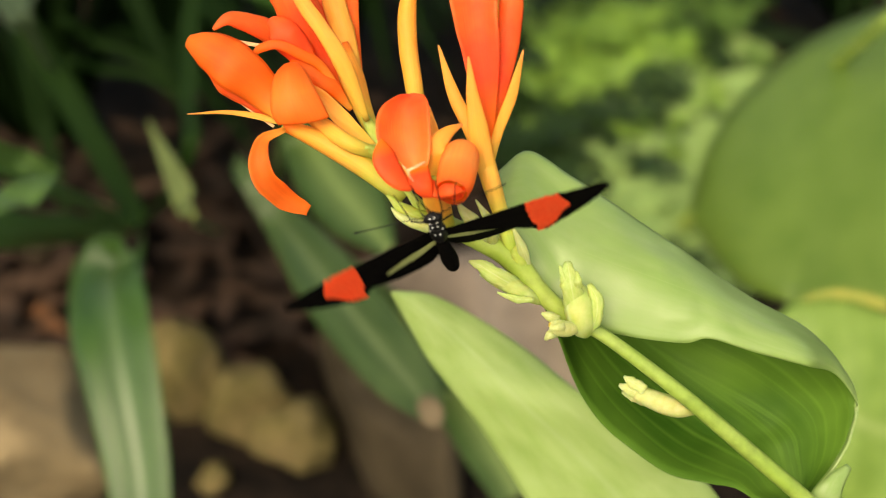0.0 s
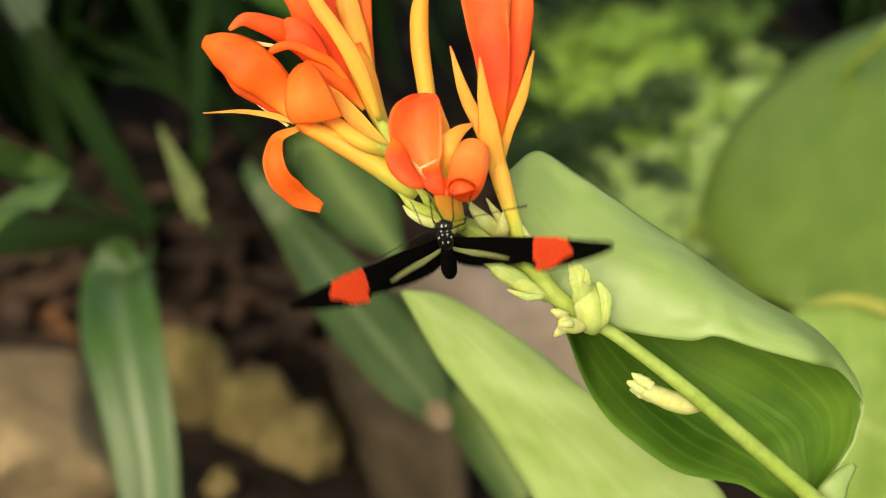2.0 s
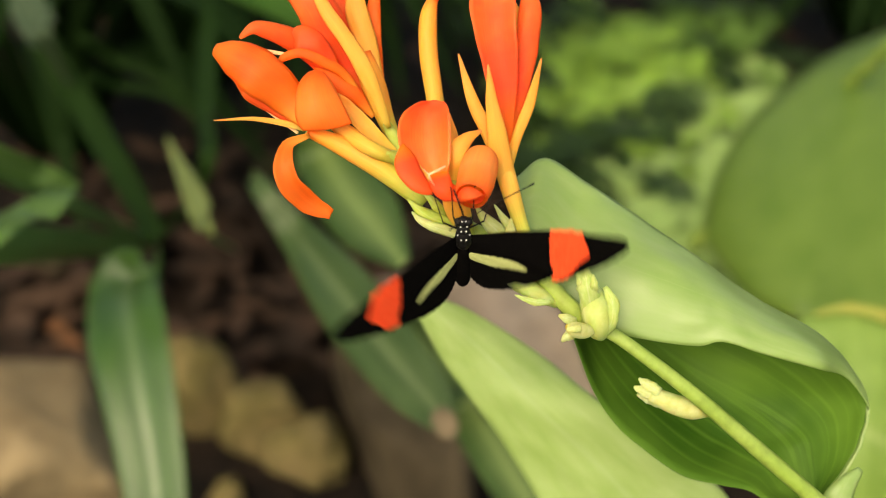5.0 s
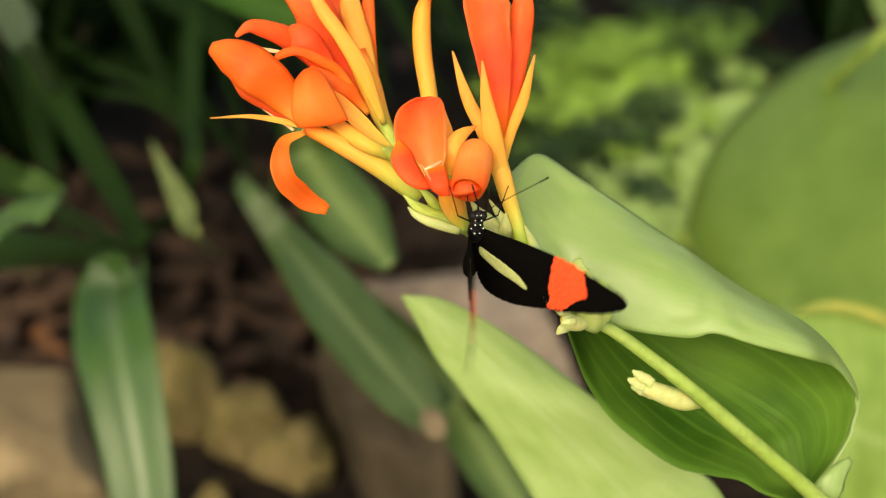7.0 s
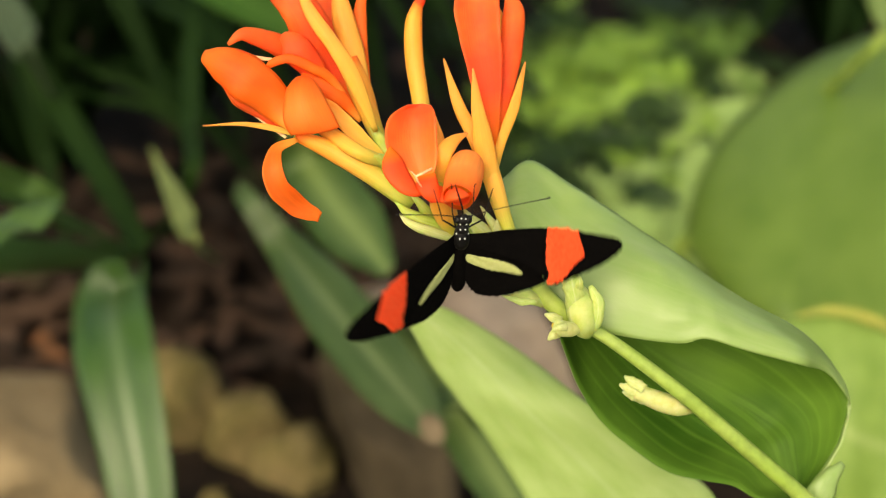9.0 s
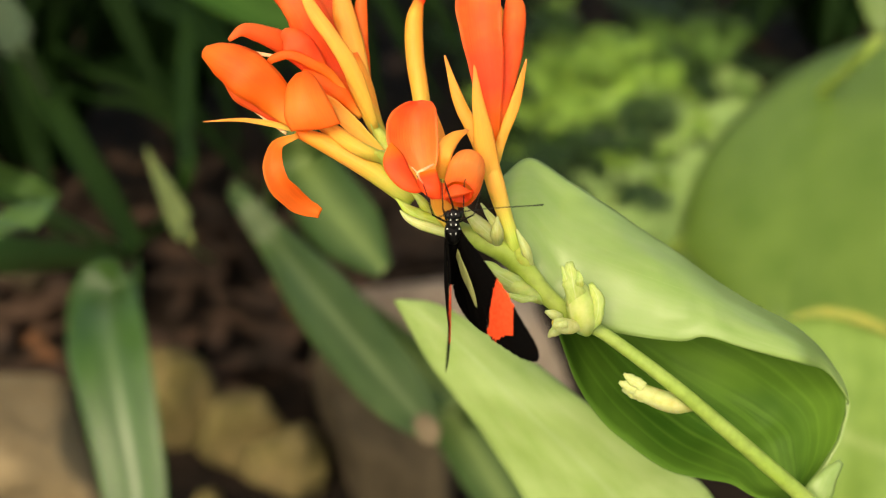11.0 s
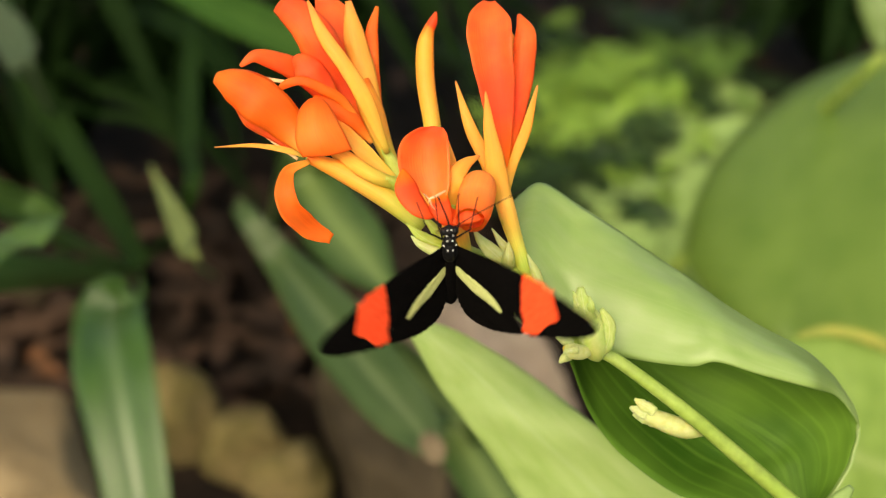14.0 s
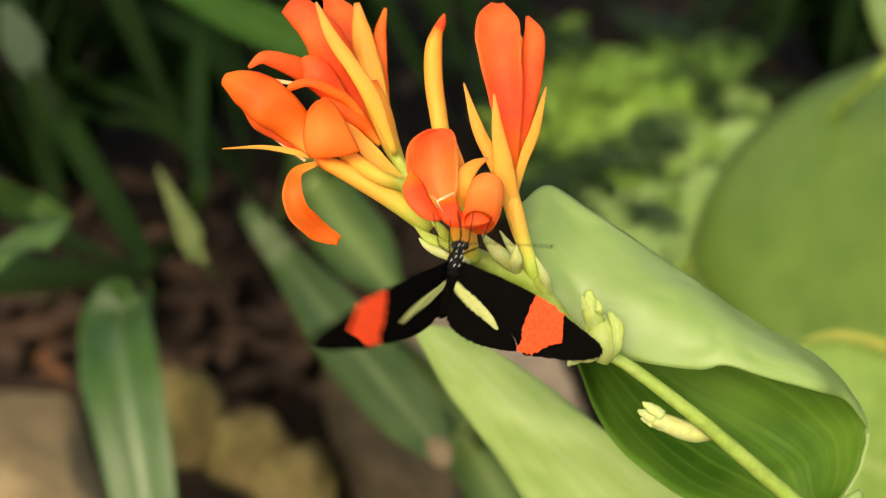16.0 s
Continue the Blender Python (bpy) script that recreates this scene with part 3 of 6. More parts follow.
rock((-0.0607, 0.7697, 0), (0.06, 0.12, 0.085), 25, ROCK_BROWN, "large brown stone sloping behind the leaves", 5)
rock((0.0119, 0.8785, 0), (0.145, 0.09, 0.075), -35, ROCK_TAUPE, "pale taupe boulder behind the flower stem", 6)
rock((-0.2104, 0.707, 0), (0.018, 0.015, 0.014), 0, ROCK_MOSS, "small ochre stone on dark soil", 7)
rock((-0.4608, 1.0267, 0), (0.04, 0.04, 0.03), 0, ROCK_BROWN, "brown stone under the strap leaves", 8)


def litter():
    """Dead leaves strewn over the soil."""
    rnd = random.Random(5)
    pieces = []
    for k in range(420):
        x, y = (rnd.uniform(-0.75, 0.8), rnd.uniform(0.84, 2.2)) if k < 260 else (rnd.uniform(-0.5, 0.0), rnd.uniform(0.8, 1.2))
        a, ln = rnd.uniform(0, 6.28), rnd.uniform(0.02, 0.05)
        d = Vector((math.cos(a), math.sin(a), rnd.uniform(-0.15, 0.25)))
        p = Vector((x, y, 0.012 + rnd.uniform(0, 0.02)))
        pieces.append(blade([p - d * ln, p, p + d * ln], (0.002, ln * 0.4, 0.001), 6, 3, 0.5, (rnd.gauss(0, 0.3), rnd.gauss(0, 0.3), 1), thick=0))
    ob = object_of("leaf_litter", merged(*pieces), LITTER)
    tagged(ob, "brown dead leaves strewn on the soil", "leaf litter", kind="stuff")


litter()
for q in ((-0.4022, 0.89, 0), (-0.386, 0.8701, 0), (-0.1553, 0.9326, 0)):
    p = Vector(q) + Vector((0, 0, 0.025))
    ob = object_of("dead_leaf", blade([p + Vector((-0.014, 0.004, 0)), p + Vector((0, 0, 0.006)), p + Vector((0.016, -0.005, 0.0))], (0.002, 0.008, 0.001), 10, 5, 0.8, (0, -0.3, 1)), RUST)
    tagged(ob, "curled rust-brown dead leaf on the soil", "dead leaf", "dead leaves")

# ================= background plants =================
def strap_plant(base, label, leaves):
    """A clump of arching strap leaves that rise from one base."""
    pl = thing("strap_leaf_plant", base, label, "plant")
    for i, (mids, halves, mat, curl) in enumerate(leaves):
        part("leaf", blade([base] + mids if len(halves) > len(mids) else mids, halves, 36, 9, curl, thick=0.0006, rib=0.12, seed=i), mat, pl)
    return pl


HANG = [
    ([(-0.3428, 0.8694, 0.3524), (-0.3019, 0.8021, 0.3449), (-0.2604, 0.7287, 0.3461), (-0.2221, 0.6584, 0.3513), (-0.1884, 0.5910, 0.3606)], (0.0050, 0.0089, 0.0104, 0.0100, 0.0089, 0.0074), STRAP_HALF_SHADE, 0.5),
    ([(-0.1988, 0.6134, 0.3249), (-0.2064, 0.5754, 0.3404), (-0.1943, 0.5288, 0.3435), (-0.1813, 0.4909, 0.3243), (-0.1717, 0.4594, 0.2967), (-0.1649, 0.4215, 0.2601)], (0.004, 0.008, 0.021, 0.0235, 0.021, 0.018, 0.014), STRAP, 0.35),
    ([(-0.2472, 0.5325, 0.4507), (-0.2213, 0.5296, 0.4463), (-0.2091, 0.5429, 0.4303)], (0.0060, 0.0075, 0.0063, 0.0012), STRAP_FRESH, 0.3),
    ([(-0.2393, 0.4924, 0.4304), (-0.2228, 0.5181, 0.4309), (-0.2124, 0.5522, 0.4262)], (0.0060, 0.0121, 0.0092, 0.0012), STRAP_FRESH, 0.3),
    ([(-0.2580, 1.0524, 0.0)] + [(-0.1517, 0.5763, 0.3734), (-0.1594, 0.5912, 0.3768), (-0.1716, 0.6175, 0.3789), (-0.1873, 0.6496, 0.3804), (-0.1954, 0.6654, 0.3851)], (0.0017, 0.0033, 0.0075, 0.0064, 0.0030, 0.0007), STRAP_LIGHT, 0.3),
    ([(-0.2401, 0.8865, 0.4234), (-0.1865, 0.8270, 0.4247), (-0.1451, 0.7894, 0.4243), (-0.1069, 0.7622, 0.4196), (-0.0755, 0.7322, 0.4130)], (0.0116, 0.0131, 0.0146, 0.0131, 0.0031), STRAP_DEEP, 0.3),
    ([(-0.1678, 0.6279, 0.3760), (-0.1782, 0.7066, 0.3812), (-0.1907, 0.7849, 0.3859), (-0.2017, 0.8668, 0.3955)], (0.0030, 0.0046, 0.0069, 0.0069, 0.0030), STRAP_HALF_SHADE, 0.3),
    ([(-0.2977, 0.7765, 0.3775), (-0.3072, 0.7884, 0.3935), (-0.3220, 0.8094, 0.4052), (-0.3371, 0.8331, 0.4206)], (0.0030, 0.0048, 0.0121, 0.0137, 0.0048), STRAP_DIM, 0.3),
    ([(-0.3283, 0.9036, 0.3143), (-0.2958, 0.9011, 0.3102), (-0.2587, 0.8932, 0.2987), (-0.2263, 0.8796, 0.2798)], (0.0040, 0.0042, 0.0051, 0.0046, 0.0014), STRAP_HALF_SHADE, 0.3),
    ([(-0.3237, 0.8841, 0.2882), (-0.2912, 0.8887, 0.2934), (-0.2541, 0.8849, 0.2875), (-0.2263, 0.8713, 0.2686)], (0.0040, 0.0037, 0.0046, 0.0042, 0.0014), STRAP_HALF_SHADE, 0.3),
]
strap_plant((-0.3496, 1.0665, 0), "clump of arching dark green strap leaves", HANG)
MID = [
    ([(-0.1072, 0.6759, 0.3885), (-0.0929, 0.6389, 0.3889), (-0.0735, 0.5916, 0.3921), (-0.0550, 0.5559, 0.3942), (-0.0379, 0.5209, 0.3972)], (0.0060, 0.0090, 0.0170, 0.0205, 0.0185, 0.0052), STRAP_PALE, 0.3),
    ([(-0.1405, 0.6469, 0.3674), (-0.1021, 0.5697, 0.3801), (-0.0700, 0.5042, 0.3919), (-0.0410, 0.4553, 0.3926), (-0.0225, 0.4286, 0.3900), (-0.0099, 0.4081, 0.3873)], (0.0060, 0.0046, 0.0104, 0.0167, 0.0167, 0.0132, 0.0035), STRAP_BLUE, 0.3),
    ([(-0.0192, 0.5358, 0.3161), (-0.0030, 0.5060, 0.3092), (0.0123, 0.4770, 0.3035), (0.0297, 0.4453, 0.2942)], (0.0080, 0.0126, 0.0152, 0.0158, 0.0126), STRAP_PALE, 0.3),
]
mid = strap_plant((-0.2144, 1.1082, 0), "strap-leaved plant with long grey-green arching leaves", MID)


part("leaf_tip", blade([(-0.0177, 0.4175, 0.3925), (-0.0142, 0.4122, 0.3912), (-0.0108, 0.4073, 0.3896), (-0.0088, 0.4047, 0.3886)], (0.003, 0.0055, 0.005, 0.001), 12, 5, 0.3, thick=0.0004), TIP, mid, "dry brown leaf tip")


def shade_clump(base, n, seed, reach, label):
    rnd = random.Random(seed)
    pl = thing("strap_leaf_plant", base, label, "plant", "strap-leaved clumps")
    b = Vector(base)
    for i in range(int(n * 1.4)):
        a = rnd.uniform(0, 6.28)
        d = Vector((math.cos(a), math.sin(a) * 0.8, 0))
        r = reach * rnd.uniform(0.7, 1.25)
        up = r * rnd.uniform(0.5, 1.0)
        mids = [b + d * 0.02, b + d * r * 0.3 + Vector((0, 0, up * 0.75)), b + d * r * 0.7 + Vector((0, 0, up)), b + d * r * 1.1 + Vector((0, 0, up * 0.62))]
        part("leaf", blade(mids, (0.008, 0.013, 0.014, 0.002), 16, 5, 0.5, (0, -0.2, 1), thick=0.0005, rib=0.1), STRAP_SHADE, pl)


shade_clump((-0.4899, 1.2211, 0), 26, 3, 0.5, "dense strap-leaved clump with shade in its colour")
shade_clump((-0.3555, 1.3643, 0), 26, 4, 0.55, "dense strap-leaved clump with shade in its colour")
shade_clump((-0.1727, 1.4986, 0), 24, 6, 0.5, "dense strap-leaved clump with shade in its colour")
# Two more fill the black corner: shade built as dark leaves.
shade_clump((0.522, 1.551, 0), 18, 9, 0.22, "strap-leaved clump standing for shade in the far corner")
shade_clump((0.5109, 1.5612, 0), 20, 7, 0.4, "strap-leaved clump standing for shade behind the broad leaves")


def fern_bush(base, n, seed, size, mat, label):
    """A low bush of feathery sprays, each a rib with many narrow leaflets."""
    rnd = random.Random(seed)
    pl = thing("fern_bush", base, label, "bush", "feathery bushes")
    b = Vector(base)
    for i in range(n):
        a = rnd.uniform(0, 6.28)
        ln = size * rnd.uniform(0.6, 1.2)
        d = Vector((math.cos(a), math.sin(a), rnd.uniform(0.5, 1.6))).normalized()
        tip = b + d * ln + Vector((math.cos(a), math.sin(a), -0.5)) * ln * 0.35
        rib = curve_points([b + Vector((math.cos(a), math.sin(a), 0)) * 0.015, b + d * ln * 0.6, tip], 14)
        pieces = [tube(rib[::3] + [rib[-1]], (0.0016, 0.0012, 0.0005), 8, 5)]
        for k in range(3, 14):
            for sg in (-1, 1):
                tan = (rib[k] - rib[k - 1]).normalized()
                side = tan.cross(Vector((0, 0, 1))).normalized() * sg
                w = size * 0.34 * math.sin(math.pi * (k + 1) / 16) * rnd.uniform(0.6, 1.25)
                q = rib[k] + (side + tan * 0.6 + Vector((0, 0, rnd.uniform(-0.4, 0.2)))).normalized() * w
                pieces.append(blade([rib[k], rib[k].lerp(q, 0.55) + Vector((0, 0, w * 0.12)), q], (0.001, w * 0.17, 0.0008), 4, 3, 0.5, (rnd.gauss(0, 0.3), rnd.gauss(0, 0.3) - 0.2, 1), thick=0))
        # One spray in five takes the dark copy, as a shaded gap.
        part("spray", merged(*pieces), FERN_SHADE if rnd.random() < 0.2 else mat, pl)


for spots, count, size, mat, label in (
    (((0.098, 1.376), (0.130, 1.332), (0.167, 1.398), (0.194, 1.318), (0.226, 1.297), (0.129, 1.264), (0.164, 1.251), (0.124, 1.453), (0.223, 1.360), (0.199, 1.244), (0.097, 1.298), (0.261, 1.405)), 8, 0.09, FERN, "feathery light green fern bush"),
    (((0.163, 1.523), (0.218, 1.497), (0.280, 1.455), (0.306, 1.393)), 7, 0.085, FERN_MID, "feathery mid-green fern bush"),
    (((0.236, 1.250), (0.239, 1.200), (0.235, 1.147), (0.235, 1.107), (0.229, 1.065), (0.230, 1.029), (0.231, 1.000), (0.281, 1.263), (0.304, 1.283), (0.326, 1.276), (0.358, 1.316)), 14, 0.08, FERN_SAGE, "feathery sage green fern bush"),
    (((0.057, 1.205), (0.090, 1.163), (0.138, 1.174), (0.173, 1.198), (0.142, 1.106), (0.179, 1.140), (0.062, 1.473), (0.336, 1.555), (0.358, 1.423), (0.257, 1.539)), 8, 0.09, FERN_SHADE, "feathery fern bush darkened for shaded gaps"),
):
    for k, (x, y) in enumerate(spots):
        fern_bush((x, y, 0), count, k * 13 + count, size * (0.85 + 0.1 * (k % 4)), mat, label)


def broad_plant(base, label, leaves):
    pl = thing("broad_leaf_plant", base, label, "plant", "broad-leaved plants")
    b = Vector(base)
    for i, (edge_a, edge_b, mat, bulge) in enumerate(leaves):
        leaf = part("leaf", skin(edge_a, edge_b, 36, 15, bulge, thick=0.0006, wave=0.002), mat, pl)
        foot = (Vector(edge_a[-1]) + Vector(edge_b[-1])) / 2
        part("stalk", tube([b, b.lerp(foot, 0.5) + Vector((0.02, 0.02, 0.02)), foot], (0.008, 0.006, 0.004), 14, 8), STEM, pl)
    return pl


pale_plant = broad_plant((0.3457, 0.8142, 0), "broad-leaved plant with large soft green leaves", [
    ([(0.1682, 0.7619, 0.2464), (0.1842, 0.8045, 0.2694), (0.2127, 0.8523, 0.2826), (0.2519, 0.8972, 0.2915), (0.2949, 0.9315, 0.3028), (0.3625, 0.9646, 0.3120), (0.4166, 0.9704, 0.3184)], [(0.1662, 0.7407, 0.2514), (0.1819, 0.6703, 0.2572), (0.2047, 0.6305, 0.2702), (0.2344, 0.6275, 0.2655), (0.2782, 0.6246, 0.2606), (0.3198, 0.6251, 0.2601)], BROAD, 0.03),
    ([(0.1456, 0.4538, 0.4108), (0.1586, 0.4587, 0.4177), (0.1768, 0.4602, 0.4199), (0.2003, 0.4562, 0.4142), (0.2267, 0.4479, 0.4024)], [(0.1433, 0.4417, 0.3935), (0.1545, 0.4173, 0.3586), (0.1735, 0.3974, 0.3301), (0.1975, 0.3897, 0.3193), (0.229, 0.3899, 0.3195)], BROAD_PALE, 0.012),
])
part("leaf_margin", blade([(0.1575, 0.4553, 0.4199), (0.1665, 0.4566, 0.4217), (0.1755, 0.4569, 0.4221), (0.1859, 0.4557, 0.4204), (0.199, 0.4529, 0.4164), (0.2146, 0.4482, 0.4098)], (0.001, 0.002, 0.0026, 0.003, 0.0026, 0.0015), 30, 5, 0.3, thick=0.0004), MARGIN, pale_plant, "yellowing leaf margin")
broad_plant((0.2114, 1.0383, 0), "soft green upright leaf", [
    ([(0.2771, 0.8475, 0.4513), (0.2820, 0.8309, 0.4284), (0.2892, 0.8156, 0.4070), (0.2981, 0.8046, 0.3916)], [(0.3175, 0.8478, 0.4510), (0.3223, 0.8313, 0.4281), (0.3199, 0.8147, 0.4052), (0.3094, 0.8028, 0.3889)], BROAD_SOFT, 0.01),
])

# ================= canna =================
canna = thing("canna_plant", (0.15, 0.32, 0.0), "orange-flowered canna with broad light green leaves", "flowering plant")
part("peduncle", tube([(-0.0063, 0.2266, 0.6389), (0.0001, 0.2246, 0.6361), (0.0059, 0.223, 0.6339), (0.0117, 0.2213, 0.6313), (0.0187, 0.2167, 0.6248), (0.0245, 0.2139, 0.6208), (0.0286, 0.2126, 0.6189)], (0.00173, 0.00197, 0.00231, 0.00266, 0.00197, 0.00185, 0.00173,), 50, 14), PEDUNCLE, canna, "pale yellow-green upper flower stalk")
part("stem", tube([(0.0269, 0.2131, 0.6197), (0.0326, 0.2109, 0.6174), (0.0467, 0.2052, 0.6084), (0.0631, 0.2013, 0.5941), (0.0765, 0.1979, 0.5823), (0.0949, 0.1946, 0.5636), (0.1237, 0.1925, 0.5257)] + [(0.15, 0.31, 0.25), (0.15, 0.32, -0.01)], (0.0014, 0.0014, 0.0016, 0.0018, 0.0019, 0.0025, 0.00416, 0.00578, 0.00636,), 60, 14), STEM, canna, "green leafy flower stalk")

# the leaf rolled round the stalk: a far half seen from above, a near half folded over
RIDGE = [(0.0096, 0.2409, 0.6385), (0.0164, 0.246, 0.6405), (0.0258, 0.2445, 0.6349), (0.0369, 0.2404, 0.6291), (0.0505, 0.2351, 0.6215), (0.0642, 0.2297, 0.6137), (0.0772, 0.2256, 0.6078), (0.0854, 0.2206, 0.6007), (0.0888, 0.2159, 0.5941), (0.086, 0.2098, 0.5853), (0.0791, 0.204, 0.577)]
FLAP = [(0.0101, 0.2274, 0.6313), (0.0148, 0.2253, 0.6284), (0.022, 0.2182, 0.6182), (0.033, 0.2144, 0.6163), (0.0474, 0.2116, 0.6158), (0.0532, 0.2122, 0.6166), (0.0619, 0.2107, 0.6145), (0.0741, 0.2104, 0.6106), (0.0822, 0.2152, 0.6037), (0.0882, 0.2160, 0.5951), (0.0884, 0.2143, 0.5918), (0.0858, 0.2098, 0.5853), (0.0791, 0.204, 0.577)]
FAR = [(0.012, 0.2291, 0.6269), (0.0194, 0.2238, 0.6157), (0.0225, 0.2209, 0.6098), (0.0267, 0.2154, 0.6003), (0.0319, 0.2108, 0.5937), (0.0382, 0.2083, 0.5884), (0.0471, 0.2056, 0.5828), (0.0557, 0.2043, 0.581), (0.0625, 0.2035, 0.5798), (0.0681, 0.2018, 0.5773), (0.078, 0.2005, 0.5755)]
part("leaf", skin(RIDGE, FLAP, 80, 31, 0.005, thick=0.0003, wave=0.0008, crumple=0.0014, taper=0.02), CANNA_UNDER, canna, "pale underside of a rolled leaf")
part("leaf", skin(RIDGE, FAR, 60, 25, -0.016, thick=0.0003, crumple=0.0016), CANNA_TOP, canna, "inner side of a rolled leaf, green darkened for shade")
part("leaf", skin([(-0.0174, 0.272, 0.5783), (-0.0126, 0.2671, 0.5713), (-0.0069, 0.2615, 0.5632), (0.0067, 0.2511, 0.5483), (0.0188, 0.2401, 0.5328), (0.031, 0.2283, 0.5158)], [(-0.0159, 0.2724, 0.5788), (-0.0061, 0.2717, 0.5778), (0.0066, 0.268, 0.5725), (0.0202, 0.2628, 0.5652), (0.0342, 0.2488, 0.5625), (0.0568, 0.2393, 0.5490), (0.0665, 0.2352, 0.5433), (0.0757, 0.2252, 0.5296)], 60, 21, 0.003, thick=0.0003, crumple=0.001), CANNA_LIME, canna, "light yellow-green leaf")

part("leaf_sheath", blade([(0.0796, 0.1992, 0.5732), (0.0808, 0.2005, 0.5783), (0.0833, 0.2032, 0.5819), (0.0870, 0.2071, 0.5837)], (0.003, 0.0034, 0.0026, 0.0008), 20, 7, -0.6, wave=0.15, ragged=0.04), CANNA_UNDER, canna, "pale sheath round the stem")

def petal(parent, mids, halves, mat, curl=0.7, name="petal", **kw):
    kw.setdefault("wave", 0.12)
    kw.setdefault("ragged", 0.025)
    kw.setdefault("seed", int(abs(mids[0][0]) * 1e5) % 97)
    return part(name, blade(mids, halves, 30, 11, curl, **kw), mat, parent)


# spent flower at the outer end, petals thrown back
fa = part("flower", tube([(-0.0096, 0.2255, 0.6425), (-0.0182, 0.2294, 0.6482), (-0.0274, 0.2324, 0.6525), (-0.0339, 0.2323, 0.6558)], (0.00162, 0.00231, 0.00197, 0.00104,), 20, 12), TUBE, canna, "open orange flower with recurved petals")
petal(fa, [(-0.0342, 0.2348, 0.6558), (-0.0382, 0.2379, 0.6603), (-0.0437, 0.2383, 0.6662), (-0.0495, 0.2412, 0.6685), (-0.0536, 0.2438, 0.6687)], (0.00116, 0.00416, 0.00532, 0.00416, 0.00139,), PETAL, -0.7)
petal(fa, [(-0.0347, 0.2369, 0.6537), (-0.0393, 0.2393, 0.6571), (-0.0453, 0.2402, 0.6619), (-0.0506, 0.2434, 0.6647)], (0.00092, 0.00254, 0.00347, 0.00069,), PETAL_RED, -0.6)
part("petal", skin([(-0.0339, 0.2299, 0.6568), (-0.0352, 0.2306, 0.6585), (-0.0358, 0.2320, 0.6604), (-0.0358, 0.2349, 0.6627), (-0.0351, 0.2375, 0.6645), (-0.0333, 0.2401, 0.6654)], [(-0.0239, 0.2312, 0.6576), (-0.0252, 0.2325, 0.6601), (-0.0265, 0.2340, 0.6621), (-0.0279, 0.2363, 0.6636), (-0.0294, 0.2381, 0.6652), (-0.0309, 0.2402, 0.6655)], 30, 17, 0.0022, thick=0.0003, crumple=0.0006, cap=(0.05, 0.0)), PETAL_FOLD, fa)
petal(fa, [(-0.0332, 0.2309, 0.6556), (-0.0373, 0.2281, 0.655), (-0.0377, 0.224, 0.6527), (-0.0365, 0.2225, 0.6488), (-0.0336, 0.2231, 0.6445), (-0.0309, 0.2234, 0.6423), (-0.0289, 0.2233, 0.6412)], (0.00058, 0.00139, 0.00231, 0.00270, 0.00250, 0.00190, 0.00120,), PETAL, 0.8, ragged=0.05)
petal(fa, [(-0.0353, 0.2369, 0.6537), (-0.0405, 0.2376, 0.6547), (-0.0463, 0.238, 0.6553), (-0.0543, 0.2378, 0.655)], (0.00069, 0.00069, 0.00046, 0.00012,), SEPAL, 0.6, "sepal")
petal(fa, [(-0.0366, 0.2372, 0.6523), (-0.0401, 0.2386, 0.6544), (-0.0447, 0.2405, 0.657)], (0.00035, 0.00035, 0.00023,), STAMEN, 0.6, "stamen")
fa2 = part("flower", tube([(-0.015, 0.2307, 0.65), (-0.0202, 0.2293, 0.6533), (-0.0262, 0.2350, 0.6540), (-0.0300, 0.2390, 0.6545)], (0.00127, 0.00162, 0.00173, 0.00104,), 18, 12), TUBE, canna, "yellow flower tube beside the spent flower")
petal(fa2, [(-0.0161, 0.233, 0.6499), (-0.0218, 0.2361, 0.6543), (-0.0264, 0.2388, 0.6581), (-0.0304, 0.2409, 0.6611)], (0.00116, 0.00185, 0.00162, 0.00023,), SEPAL, 0.7, "sepal")
part("calyx", tube([(-0.013, 0.2295, 0.6484), (-0.015, 0.2307, 0.65), (-0.0179, 0.2289, 0.6526)], (0.00139, 0.00162, 0.00092,), 10, 10), BRACT, canna)

# flower behind it, reaching up and out
fb = part("flower", tube([(-0.015, 0.2366, 0.6481), (-0.0181, 0.2405, 0.6536), (-0.0208, 0.2449, 0.6598), (-0.0233, 0.2485, 0.665)], (0.00118, 0.00189, 0.00260, 0.00213,), 20, 12), TUBE, canna, "tall red-orange flower with yellow tube")
petal(fb, [(-0.0222, 0.2419, 0.6555), (-0.0269, 0.2469, 0.6626), (-0.03, 0.2473, 0.6702), (-0.0335, 0.2497, 0.6772), (-0.0398, 0.2549, 0.6811)], (0.00095, 0.00450, 0.00497, 0.00426, 0.00308,), PETAL_RED, -0.7)
petal(fb, [(-0.0236, 0.2483, 0.6612), (-0.0253, 0.253, 0.6679), (-0.0293, 0.2613, 0.6728), (-0.0325, 0.2665, 0.6768)], (0.00189, 0.00355, 0.00426, 0.00166,), PETAL_RED, 0.7)
petal(fb, [(-0.0314, 0.2463, 0.6636), (-0.0355, 0.2486, 0.6668), (-0.0407, 0.2475, 0.6705), (-0.045, 0.2463, 0.6723), (-0.0482, 0.2451, 0.6705)], (0.00212, 0.00283, 0.00236, 0.00153, 0.00035,), PETAL_RED, -0.9)
petal(fb, [(-0.0280, 0.2434, 0.6623), (-0.0305, 0.2440, 0.6655), (-0.0330, 0.2444, 0.6687), (-0.0352, 0.2460, 0.6708), (-0.0371, 0.2476, 0.6713)], (0.0012, 0.0030, 0.0037, 0.0030, 0.0010), PETAL_RED, -0.8)
